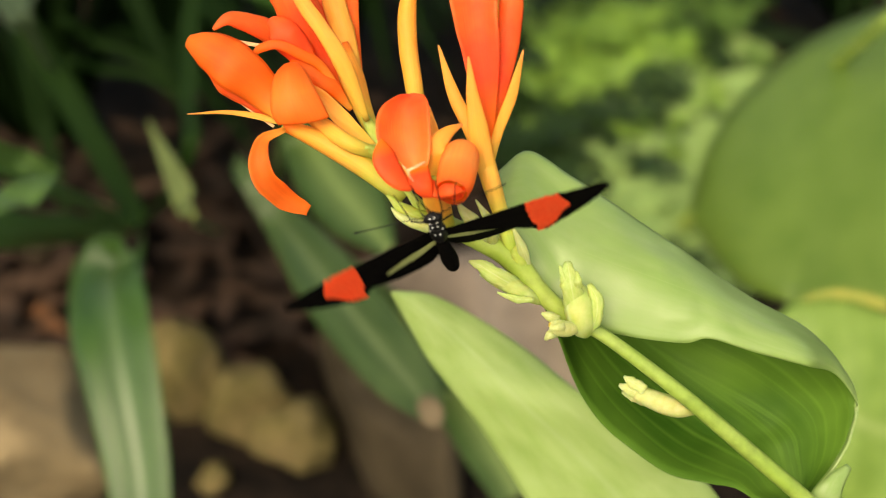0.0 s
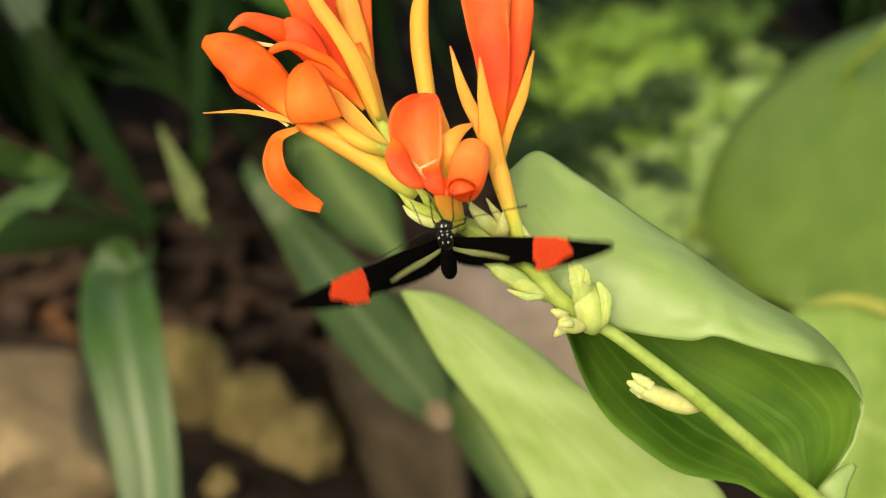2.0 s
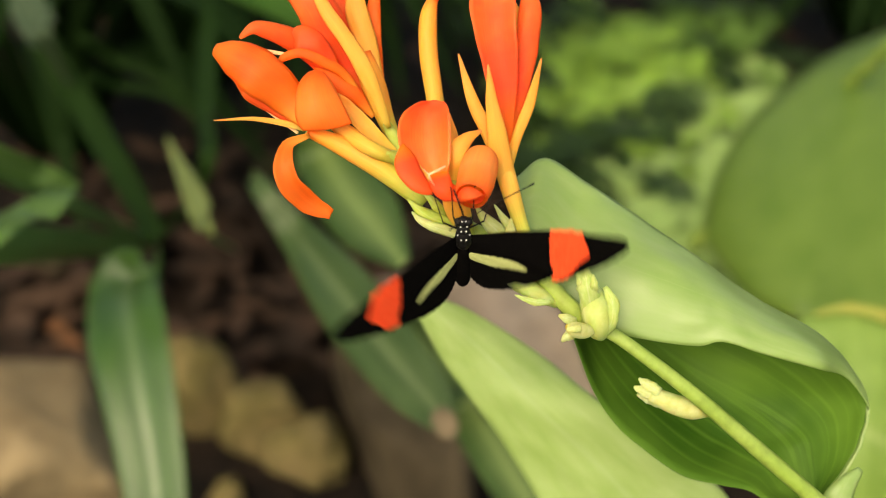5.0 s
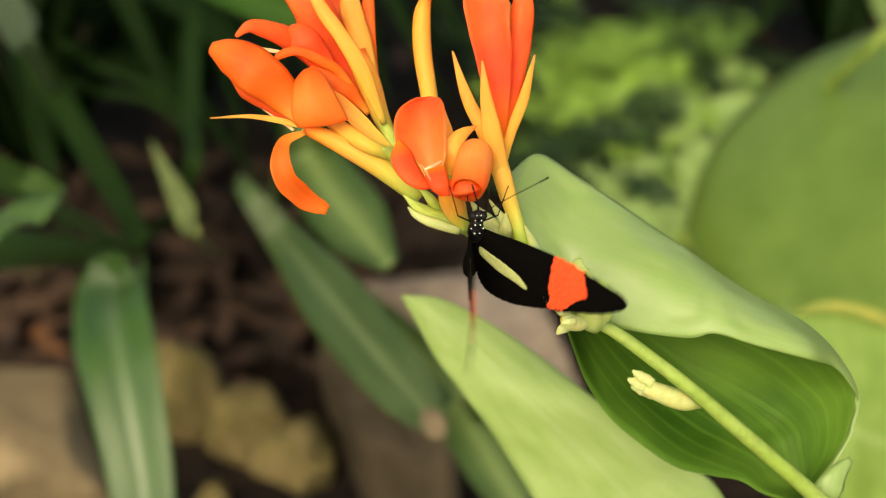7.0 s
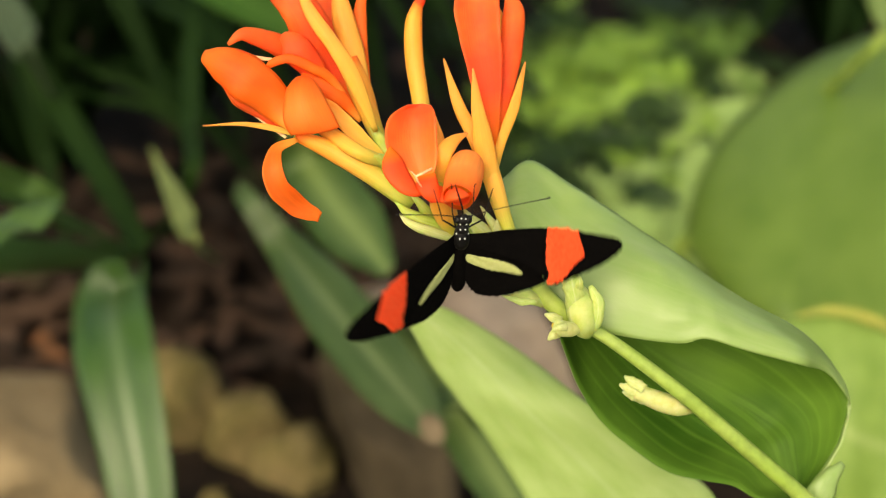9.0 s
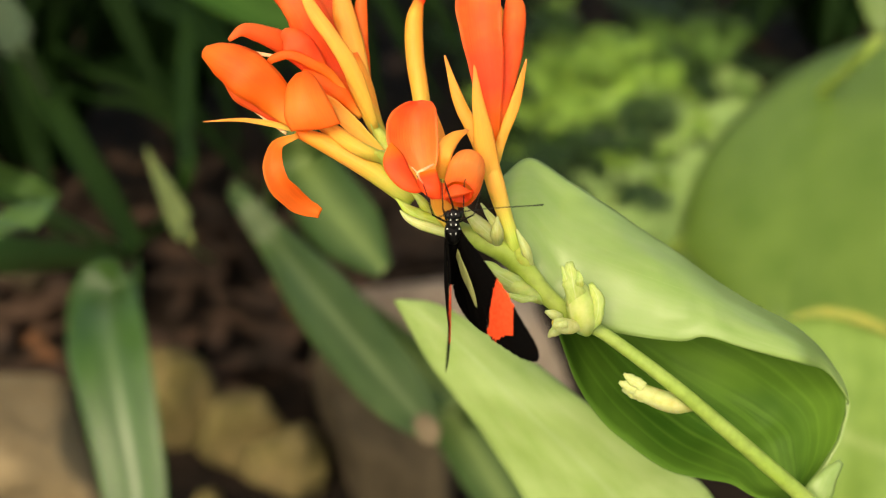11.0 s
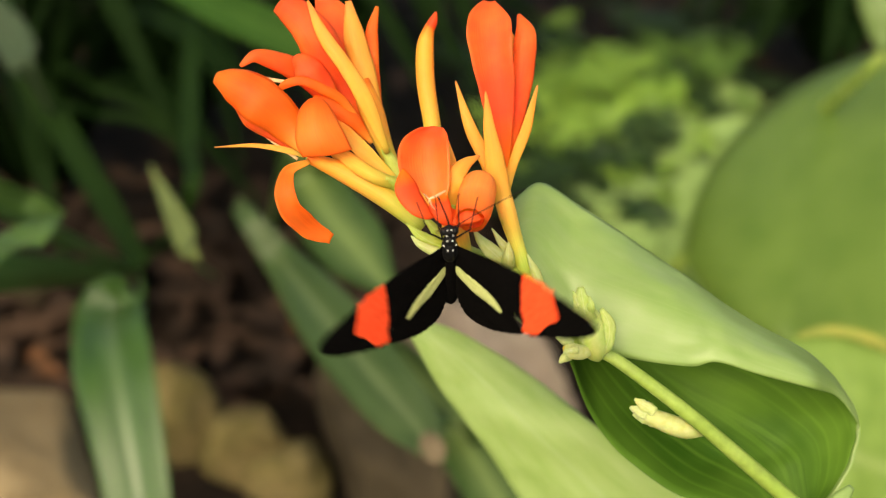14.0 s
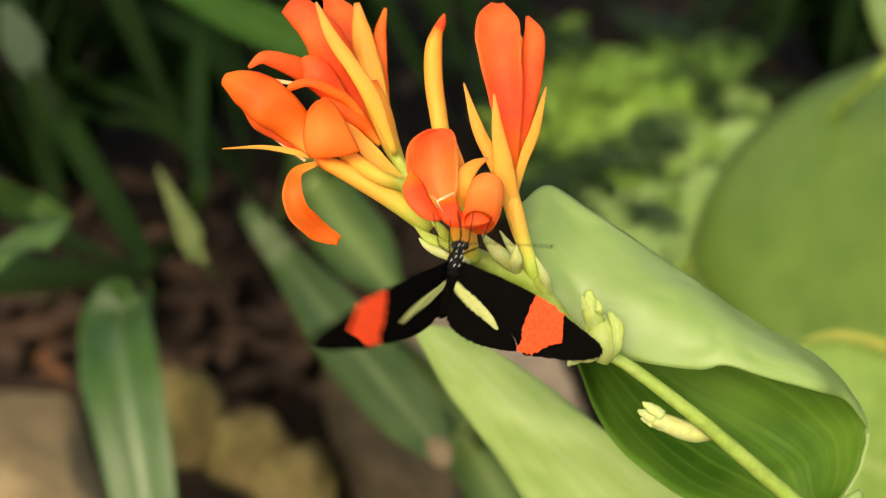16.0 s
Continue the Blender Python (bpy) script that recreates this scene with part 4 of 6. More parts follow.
petal(fb, [(-0.0219, 0.2411, 0.6562), (-0.0266, 0.2425, 0.6634), (-0.0307, 0.2423, 0.6665), (-0.0351, 0.2424, 0.6685), (-0.0387, 0.2428, 0.6674), (-0.0405, 0.2427, 0.6654)], (0.00047, 0.00105, 0.00117, 0.00105, 0.00094, 0.00023,), PETAL, -0.8)
petal(fb, [(-0.0207, 0.24, 0.6546), (-0.0248, 0.2411, 0.6597), (-0.0285, 0.2416, 0.6621), (-0.0331, 0.2429, 0.664)], (0.00047, 0.00187, 0.00234, 0.00117,), PETAL, -0.8)
petal(fb, [(-0.0172, 0.2361, 0.6543), (-0.021, 0.2377, 0.6652), (-0.0253, 0.2404, 0.6726), (-0.03, 0.2442, 0.678), (-0.0334, 0.2492, 0.6835)], (0.00058, 0.00187, 0.00175, 0.00152, 0.00023,), SEPAL, -0.8, "sepal")
petal(fb, [(-0.0181, 0.2412, 0.6545), (-0.0219, 0.2489, 0.6655), (-0.0245, 0.2538, 0.6726), (-0.0258, 0.2585, 0.6792)], (0.00071, 0.00237, 0.00260, 0.00071,), SEPAL, -0.8, "sepal")
petal(fb, [(-0.019, 0.2451, 0.6549), (-0.0208, 0.2525, 0.6655), (-0.021, 0.2572, 0.6722), (-0.0198, 0.2605, 0.677)], (0.00060, 0.00156, 0.00144, 0.00036,), PETAL, -0.6)
petal(fb, [(-0.0392, 0.2458, 0.6664), (-0.0415, 0.246, 0.6667), (-0.0444, 0.2464, 0.6672)], (0.00035, 0.00035, 0.00023,), STAMEN, -0.6, "stamen")
part("calyx", tube([(-0.0127, 0.2332, 0.6466), (-0.0153, 0.2355, 0.6499), (-0.0179, 0.2385, 0.6542)], (0.00140, 0.00175, 0.00082,), 10, 10), BRACT, canna)

# closed bud standing up
fc = part("flower_bud", tube([(-0.0046, 0.2318, 0.6412), (-0.0068, 0.2409, 0.6506), (-0.008, 0.2456, 0.6573), (-0.0092, 0.2503, 0.664), (-0.0093, 0.2546, 0.6702), (-0.0082, 0.2573, 0.674)], (0.00095, 0.00179, 0.00191, 0.00203, 0.00191, 0.00107,), 26, 12), TUBE, canna, "closed yellow flower bud with pink tip")
part("bud_tip", tube([(-0.0085, 0.2566, 0.6731), (-0.0076, 0.2577, 0.6747), (-0.0069, 0.2589, 0.6764)], (0.00119, 0.00107, 0.00024,), 10, 10), PETAL_RED, fc)

# flower in front, over the butterfly
fd = part("flower", tube([(-0.0004, 0.221, 0.6379), (-0.0021, 0.2207, 0.6428), (-0.0031, 0.2194, 0.6479), (-0.0037, 0.2184, 0.6517)], (0.0014, 0.0024, 0.0026, 0.0016,), 16, 12), TUBE, canna, "open orange flower with rolled lip")
part("petal", skin([(-0.0068, 0.2176, 0.6535), (-0.0110, 0.2182, 0.6561), (-0.0137, 0.2202, 0.6591), (-0.0143, 0.2230, 0.6621), (-0.0134, 0.2256, 0.6640), (-0.0112, 0.2285, 0.6645), (-0.0090, 0.2304, 0.6645)], [(-0.0054, 0.2181, 0.6532), (-0.0041, 0.2190, 0.6562), (-0.0038, 0.2213, 0.6594), (-0.0040, 0.2241, 0.6624), (-0.0042, 0.2265, 0.6640), (-0.0047, 0.2287, 0.6642), (-0.0055, 0.2304, 0.6644)], 34, 19, -0.0034, thick=0.0003, cap=(0.0, 0.06), crumple=0.0006), PETAL_HOOD, fd, "hooded orange-red upper petal")
lip = part("petal", tube([(0.0025, 0.2253, 0.6560), (0.0023, 0.2240, 0.6557), (0.0019, 0.2216, 0.6551), (0.0014, 0.2187, 0.6545), (0.0010, 0.2160, 0.6541), (0.0006, 0.2139, 0.6537), (0.0003, 0.2124, 0.6535)], (0.0010, 0.0030, 0.0037, 0.0038, 0.0037, 0.0034, 0.0030), 40, 24, False), PETAL_LIP, fd, "rolled orange lip")
lip_end = part("petal", tube([(0.0003, 0.2124, 0.6535), (0.0003, 0.2125, 0.6536), (0.0005, 0.2131, 0.6537), (0.0007, 0.2138, 0.6538)], (0.0030, 0.0024, 0.0012, 0.0003), 20, 24), LIP_END, fd, "red turned-in end of the rolled lip")
part("petal", skin([(-0.0067, 0.2160, 0.6545), (-0.0045, 0.2163, 0.6540), (-0.0018, 0.2160, 0.6531)], [(-0.0063, 0.2139, 0.6531), (-0.0043, 0.2132, 0.6522), (-0.0014, 0.2125, 0.6514)], 16, 7, 0.0006, thick=0.0003, crumple=0.0003), PETAL_RED, fd)
part("petal", skin([(-0.0135, 0.2213, 0.6600), (-0.0148, 0.2175, 0.6582), (-0.0139, 0.2153, 0.6561), (-0.0112, 0.2137, 0.6538), (-0.0083, 0.2137, 0.6527), (-0.0063, 0.2149, 0.6526)], [(-0.0126, 0.2212, 0.6595), (-0.0107, 0.2194, 0.6580), (-0.0097, 0.2178, 0.6564), (-0.0085, 0.2165, 0.6548), (-0.0076, 0.2155, 0.6538), (-0.0065, 0.2152, 0.6530)], 28, 11, 0.0009, thick=0.0003, cap=(0.04, 0.04), crumple=0.0004), PETAL_RED, fd, "side lobe of the flower")
part("petal", skin([(-0.0076, 0.2169, 0.6555), (-0.0080, 0.2148, 0.6546), (-0.0068, 0.2131, 0.6532), (-0.0051, 0.2127, 0.6519)], [(-0.0043, 0.2174, 0.6561), (-0.0037, 0.2156, 0.6552), (-0.0032, 0.2139, 0.6539), (-0.0032, 0.2128, 0.6519)], 18, 9, 0.0008, thick=0.0003, crumple=0.0003), PETAL_RED, fd)
petal(fd, [(-0.0102, 0.2197, 0.6557), (-0.0093, 0.2184, 0.6549), (-0.0083, 0.2172, 0.6538), (-0.0073, 0.2159, 0.6523)], (0.0003, 0.0005, 0.0004, 0.0001), SEPAL, 0.5)
petal(fd, [(-0.004, 0.221, 0.6501), (-0.0032, 0.2217, 0.6563), (-0.0011, 0.2245, 0.6586), (0.0022, 0.229, 0.6581)], (0.00111, 0.00200, 0.00155, 0.00022,), SEPAL, -0.5)
petal(fd, [(-0.0027, 0.2264, 0.6491), (-0.0035, 0.2303, 0.6547), (-0.0045, 0.2336, 0.6594)], (0.00114, 0.00126, 0.00023,), SEPAL, -0.6, "sepal")
petal(fd, [(-0.0068, 0.2119, 0.6563), (-0.0078, 0.2113, 0.6589), (-0.0064, 0.2118, 0.6596), (-0.0047, 0.214, 0.6593)], (0.00011, 0.00021, 0.00027, 0.00016,), STAMEN, 0.5, "stamen")
petal(fd, [(-0.0089, 0.2129, 0.6594), (-0.0078, 0.2114, 0.659), (-0.0072, 0.2113, 0.6572)], (0.00011, 0.00016, 0.00011,), STAMEN, 0.5, "stamen")

# flower standing upright beside it
fe = part("flower", tube([(0.0136, 0.222, 0.6298), (0.0119, 0.2213, 0.6348), (0.0099, 0.224, 0.6404), (0.0076, 0.2258, 0.6482), (0.006, 0.23, 0.6542)], (0.00081, 0.00150, 0.00162, 0.00197, 0.00139,), 20, 12), TUBE_LIME, canna, "tall red flower with yellow sepals")
petal(fe, [(0.0079, 0.2322, 0.6504), (0.0065, 0.2384, 0.6628), (0.0049, 0.244, 0.6725), (0.0042, 0.2494, 0.6785), (0.0044, 0.2537, 0.6811)], (0.00058, 0.00324, 0.00474, 0.00486, 0.00139,), PETAL_RED, 0.7)
petal(fe, [(0.0081, 0.2335, 0.6505), (0.0099, 0.2402, 0.6618), (0.0117, 0.2451, 0.6706), (0.012, 0.249, 0.6762), (0.0107, 0.2531, 0.6785)], (0.00058, 0.00231, 0.00254, 0.00231, 0.00035,), PETAL_RED, -0.6)
petal(fe, [(0.008, 0.237, 0.6503), (0.0084, 0.2458, 0.6612), (0.0096, 0.2534, 0.6702), (0.0088, 0.256, 0.674)], (0.00058, 0.00116, 0.00104, 0.00023,), SEPAL, 0.5)
petal(fe, [(0.0064, 0.2299, 0.6488), (0.0038, 0.2344, 0.6536), (0.0001, 0.2389, 0.66), (-0.0027, 0.245, 0.6669)], (0.00116, 0.00162, 0.00127, 0.00012,), SEPAL, -0.7, "sepal")
petal(fe, [(0.0083, 0.2235, 0.645), (0.006, 0.2265, 0.6545), (0.0044, 0.2299, 0.6628), (0.0034, 0.234, 0.6704)], (0.00136, 0.00238, 0.00147, 0.00011,), SEPAL, -0.7, "sepal")
petal(fe, [(0.0077, 0.2289, 0.6474), (0.0092, 0.232, 0.6536), (0.012, 0.2348, 0.6611), (0.0142, 0.2374, 0.67)], (0.00069, 0.00104, 0.00116, 0.00012,), SEPAL, -0.7, "sepal")
part("calyx", tube([(0.0157, 0.2203, 0.6273), (0.014, 0.2199, 0.632), (0.0128, 0.2213, 0.6339)], (0.00069, 0.00185, 0.00127,), 10, 10), BRACT, canna)

# bracts where the flowers leave the stalk
for mids, halves, mat in (
    ([(0.0002, 0.2212, 0.6382), (-0.0055, 0.2199, 0.6416), (-0.0093, 0.2201, 0.6436), (-0.012, 0.2222, 0.6449)], (0.00162, 0.00231, 0.00185, 0.00035,), BRACT),
    ([(-0.001, 0.2191, 0.6387), (-0.0059, 0.2175, 0.6417), (-0.0099, 0.2185, 0.643), (-0.0114, 0.2201, 0.6436)], (0.00116, 0.00150, 0.00104, 0.00023,), CREAM),
    ([(-0.005, 0.222, 0.6411), (-0.0071, 0.2212, 0.6452), (-0.0094, 0.2235, 0.6467)], (0.00139, 0.00139, 0.00035,), BRACT),
    ([(0.0108, 0.2224, 0.6313), (0.0059, 0.2204, 0.6388), (0.003, 0.2216, 0.6414), (0.0015, 0.2232, 0.6428)], (0.00058, 0.00231, 0.00162, 0.00035,), CREAM),
    ([(0.0087, 0.2226, 0.6314), (0.0083, 0.2193, 0.6382), (0.0083, 0.2207, 0.641)], (0.00046, 0.00197, 0.00104,), CREAM),
    ([(0.0127, 0.2228, 0.6318), (0.0084, 0.2217, 0.6388), (0.0058, 0.2238, 0.6419)], (0.00058, 0.00150, 0.00035,), CREAM),
    ([(0.0162, 0.2198, 0.6274), (0.0145, 0.2186, 0.6346), (0.0129, 0.2207, 0.6375)], (0.00046, 0.00150, 0.00035,), CREAM),
):
    part("bract", blade(mids[:-1] + [Vector(mids[-1]) * 1.35 - Vector(mids[-2]) * 0.35], [h * 0.8 for h in halves[:-1]] + [0.0001], 18, 7, -0.9, wave=0.1, ragged=0.04), mat, canna)

def bud(mids, halves, label, teeth):
    b = part("flower_bud", tube(mids, halves, 18, 12), LIME_BUD if "green" in label else CREAM, canna, label)
    for tm, th in teeth:
        part("bud_scale", blade(tm, th, 14, 9, -0.7, ragged=0.12), LIME_BUD if "green" in label else CREAM, b)
    return b

bud([(0.0181, 0.2157, 0.6234), (0.0151, 0.2152, 0.6261), (0.0099, 0.216, 0.629), (0.0061, 0.217, 0.6305)], (0.00069, 0.00150, 0.00173, 0.00092,), "pale green bud on the stalk", [
    ([(0.0176, 0.2169, 0.6234), (0.0104, 0.2145, 0.6304), (0.0059, 0.2161, 0.6327), (0.0035, 0.2174, 0.6328)], (0.00092, 0.00197, 0.00127, 0.00012,)),
    ([(0.0168, 0.2138, 0.6258), (0.0133, 0.213, 0.6265), (0.0093, 0.2138, 0.6276)], (0.00046, 0.00081, 0.00012,)),
])
withered = bud([(0.0276, 0.212, 0.6182), (0.0265, 0.2101, 0.6224), (0.0259, 0.2113, 0.6258), (0.0253, 0.214, 0.6279), (0.0249, 0.2158, 0.6287)], (0.00116, 0.0027, 0.0032, 0.0023, 0.0008,), "withered pale green flower bud on the stalk", [
    ([(0.0252, 0.2102, 0.6259), (0.0241, 0.2109, 0.6305), (0.0236, 0.2127, 0.633), (0.0232, 0.2151, 0.6347)], (0.00208, 0.00220, 0.00173, 0.00069,)),
    ([(0.0232, 0.2117, 0.6298), (0.0225, 0.2123, 0.6324), (0.0217, 0.2146, 0.634)], (0.00092, 0.00081, 0.00012,)),
    ([(0.025, 0.2117, 0.6299), (0.0252, 0.2112, 0.6327), (0.025, 0.2132, 0.6337)], (0.00104, 0.00081, 0.00012,)),
    ([(0.0273, 0.2095, 0.6198), (0.029, 0.2088, 0.6249), (0.0291, 0.2107, 0.6285), (0.0276, 0.2129, 0.6307)], (0.00069, 0.00139, 0.00139, 0.00046,)),
])
spent = part("flower_tube", tube([(0.0255, 0.209, 0.6225), (0.0233, 0.2073, 0.6236), (0.0212, 0.2067, 0.6245), (0.0198, 0.207, 0.6248)], (0.00104, 0.00162, 0.00173, 0.00162,), 14, 12), CREAM, withered, "small open flower tube")
for mids, halves in (
    ([(0.0216, 0.2075, 0.6256), (0.0195, 0.2069, 0.6273), (0.018, 0.2076, 0.6275)], (0.00104, 0.00104, 0.00023,)),
    ([(0.0214, 0.2061, 0.6235), (0.0197, 0.2047, 0.6242), (0.0187, 0.2045, 0.6231)], (0.00092, 0.00104, 0.00023,)),
    ([(0.0226, 0.205, 0.6263), (0.0208, 0.2041, 0.6268), (0.0194, 0.2043, 0.6263)], (0.00092, 0.00081, 0.00023,)),
):
    part("lobe", blade(mids, halves, 10, 7, -0.9), CREAM, withered)
part("throat", ball([(0.0203, 0.207, 0.6248)][0], (0.0009, 0.0009, 0.0009), 10), SEPAL, withered, "orange throat of the tube")

bud([(0.0509, 0.2072, 0.6012), (0.0476, 0.2059, 0.6028), (0.0443, 0.2060, 0.6039), (0.0412, 0.2067, 0.6049), (0.0386, 0.2077, 0.6055)], (0.0014, 0.0021, 0.0022, 0.0020, 0.0017), "slim cream bud with frayed tip", [
    ([(0.0402, 0.2064, 0.6074), (0.0376, 0.2078, 0.6083), (0.0359, 0.2090, 0.6089)], (0.0012, 0.0012, 0.0002)),
    ([(0.0398, 0.2062, 0.6059), (0.0370, 0.2075, 0.6066), (0.0350, 0.2085, 0.6069)], (0.0014, 0.0013, 0.0003)),
    ([(0.0404, 0.2062, 0.6045), (0.0378, 0.2072, 0.6049), (0.0357, 0.2081, 0.6051)], (0.0012, 0.0011, 0.0002)),
])

# ================= butterfly =================
butterfly = thing("butterfly", (0, 0, 0), "black butterfly with red bands and yellow bars feeding on a flower", "butterfly")
UNIT = 0.000117


def wing_sheet(outline, side, z, thick, bow=0.0, ragged=0.0):
    """A thin plate in the wing's plane, slightly bowed, with a finely scalloped rim."""
    pts = curve_points([(x * UNIT, y * UNIT, 0) for x, y in outline + outline[:1]], 110)[:-1]
    c = sum(pts, Vector()) / len(pts)
    rnd = random.Random(len(outline))
    jit = [Vector((rnd.uniform(-1, 1), rnd.uniform(-1, 1), 0)) * ragged * UNIT for p in pts]
    bm = bmesh.new()
    up, lo = [], []
    rings = 8
    for zz, store, sg in ((thick, up, 1), (-thick, lo, -1)):
        for r in range(rings):
            f = 1 - r / rings
            ring = []
            for k, p in enumerate(pts):
                q = c.lerp(p, f)
                q = q + jit[k] if r == 0 else q
                if r == 0:
                    q += (p - c).normalized() * UNIT * 1.1 * math.sin(k * 1.7) * (1 if 20 < k < 90 else 0)
                h = z + (zz if r else 0) + bow * math.sin(q.x / (250 * UNIT) * 3.14) + 0.00004 * math.sin((q.y / (q.x + 0.006)) * 26)
                ring.append(bm.verts.new((q.x * side, q.y, h)))
            store.append(ring)
        store.append([bm.verts.new((c.x * side, c.y, z + zz + bow * math.sin(c.x / (250 * UNIT) * 3.14)))])
    n = len(pts)
    for store, flip in ((up, side < 0), (lo, side > 0)):
        for r in range(rings):
            for k in range(n):
                a, b = store[r][k], store[r][(k + 1) % n]
                vs = [a, b, store[r + 1][(k + 1) % n], store[r + 1][k]] if r < rings - 1 else [a, b, store[rings][0]]
                bm.faces.new(vs[::-1] if flip else vs)
    for k in range(n):
        bm.faces.new((up[0][k], lo[0][k], lo[0][(k + 1) % n], up[0][(k + 1) % n]))
    bmesh.ops.recalc_face_normals(bm, faces=bm.faces)
    return bm


FORE = [(-6, 6), (30, 6), (60, 8), (97, 7), (136, 3), (176, -8), (206, -20), (236, -31), (254, -38), (265, -47), (269, -58), (263, -70), (247, -82), (225, -93), (198, -101), (169, -110), (146, -116), (124, -94), (90, -62), (50, -40), (20, -26), (-4, -14)]
HIND = [(0, -8), (30, -15), (80, -50), (125, -100), (134, -116), (118, -126), (83, -136), (53, -141), (27, -138), (10, -130), (-2, -115), (-9, -95), (-10, -68), (-8, -30)]
BAND = [(134, 2), (150, 2), (165, -3), (190, -12), (194, -29), (200, -50), (203, -66), (180, -85), (170, -103), (158, -112), (140, -116), (133, -110), (134, -88), (129, -68), (129, -46), (131, -29), (131, -10)]
BAR = [(-7, -43), (-2, -38), (13, -43), (46, -55), (72, -69), (90, -87), (88, -94), (68, -87), (37, -78), (12, -66), (-4, -54)]


def frayed(outline, by, seed):
    """The outline with small uneven teeth, as scales end on a wing."""
    rnd = random.Random(seed)
    out = []
    for (x0, y0), (x1, y1) in zip(outline, outline[1:] + outline[:1]):
        out.append((x0, y0))
        out += [(x0 + (x1 - x0) * f + rnd.uniform(-by, by), y0 + (y1 - y0) * f + rnd.uniform(-by, by)) for f in (0.25, 0.5, 0.75)]
    return out


def wing(side, name):
    bow = 0.0008
    w = part(name, wing_sheet(FORE, side, 0.0, 0.00006, bow), BLACK, butterfly, "black forewing with red band", True)
    part("red_band", wing_sheet(frayed(BAND, 1.1, 8), side, 0.0, 0.00013, bow, 1.8), BAND_RED, w, "red band", True)
    h = part("hindwing", wing_sheet(HIND, side, -0.0002, 0.00006, bow, 0.8), BLACK, w, "black hindwing with scalloped edge", True)
    y = part("yellow_bar", wing_sheet(BAR, side, -0.00008, 0.00012, bow, 0.5), BAR_YELLOW, w, "pale yellow bar", True)
    return w, h, y


def beat(side, flap, sweep, twist):
    """A wing turned up about the body's axis, swept back and twisted, in degrees."""
    turn = Matrix.Rotation(radians(-side * flap), 4, "Y") @ Matrix.Rotation(radians(-side * sweep), 4, "Z") @ Matrix.Rotation(radians(twist), 4, "X")
    return Matrix.Translation((side * 0.0014, 0, 0)) @ turn


def droop(flap, twist):
    """The hindwing hangs a little below the forewing's plane while the wings are spread."""
    fall = min(max((42 - flap) * 0.16, 0) + 0.35 * max(twist, 0), 22)
    return Matrix.Translation((0, -0.0014, 0)) @ Matrix.Rotation(radians(fall), 4, "X") @ Matrix.Translation((0, 0.0014, 0))


def lip_pose(lifted):
    """The rolled lip tipped outwards about its root by the feeding butterfly, 0 to 1."""
    root = Vector((0.0022, 0.2242, 0.6567))
    return Matrix.Translation(root + Vector((0, -0.0011, -0.0013)) * lifted) @ Matrix.Rotation(radians(-10 * lifted), 4, "X") @ Matrix.Translation(-root)


def feeler_pose(side, forward, dip=0):
    return pose(side * 0.0006, 0.0052, 0.0006, 0, side * dip, side * forward)


wing_left, hind_left, bar_left = wing(-1, "left_wing")
wing_right, hind_right, bar_right = wing(1, "right_wing")
part("thorax", merged(ball((0, -0.0006, -0.0006), (0.0017, 0.0030, 0.0018), 18), ball((0, 0.0018, -0.0002), (0.0013, 0.0014, 0.0012), 14)), CHITIN, butterfly, "", True)
part("abdomen", tube([(0, -0.002, -0.0006), (0, -0.0060, -0.0010), (0, -0.0105, -0.0018), (0, -0.0142, -0.0026), (0, -0.0160, -0.0031)], (0.0011, 0.0013, 0.0017, 0.0014, 0.0004), 22, 12), BLACK, butterfly, "", True)
head = part("head", ball((0, 0.0042, 0.0001), (0.0013, 0.0013, 0.0012), 16), CHITIN, butterfly, "", True)
feelers = []
for sg in (-1, 1):
    part("eye", ball((0.0010 * sg, 0.0044, 0.0003), (0.0008, 0.0009, 0.0009), 14), CHITIN, head, "", True)
    reach = sg * (1.0 if sg > 0 else 0.82)
    feelers.append(part("antenna", tube([(0, 0, 0), (0.0050 * reach, 0.0002, 0.0010), (0.0110 * reach, 0.0001, 0.0023), (0.0150 * reach, 0, 0.0032), (0.0168 * reach, 0, 0.0036)], (0.00012, 0.0001, 0.0001, 0.00013, 0.0002), 20, 6), CHITIN, head, "", True))
    for k, (knee, foot) in enumerate((((0.0040, 0.0040, -0.0002), (0.0056, 0.0092, -0.0022)), ((0.0020, 0.0048, -0.0012), (0.0022, 0.0098, -0.0030)))):
        a, b, c = Vector((0.0008 * sg, 0.0010 - 0.0012 * k, -0.0014)), Vector((knee[0] * sg, *knee[1:])), Vector((foot[0] * sg, *foot[1:]))
        part("leg", tube([a, a.lerp(b, 0.85), b, b.lerp(c, 0.15), c, c + Vector((0.0003 * sg, 0.0007, -0.0001))], (0.0002, 0.00017, 0.00013, 0.00012, 0.0001, 0.00008), 18, 6), CHITIN, butterfly, "", True)
part("proboscis", tube([(0, 0.0052, -0.0004), (-0.0003, 0.0072, 0.0004), (-0.0009, 0.0094, 0.0006), (-0.0019, 0.0124, 0.0)], (0.0002, 0.00018, 0.00016, 0.00014), 16, 6), CHITIN, head, "", True)
for x, y, z in ((0.0006, 0.0038, 0.0011), (-0.0006, 0.0038, 0.0011), (0.0004, 0.0050, 0.0009), (-0.0004, 0.0050, 0.0009), (0.0005, 0.0024, 0.0009), (-0.0005, 0.0024, 0.0009), (0.0012, 0.0012, 0.0006), (-0.0012, 0.0012, 0.0006), (0.0005, 0.0003, 0.0011), (-0.0005, 0.0003, 0.0011)):
    part("white_spot", ball((x, y, z), (0.00016, 0.00018, 0.00014), 8), DOT, butterfly, "", True)


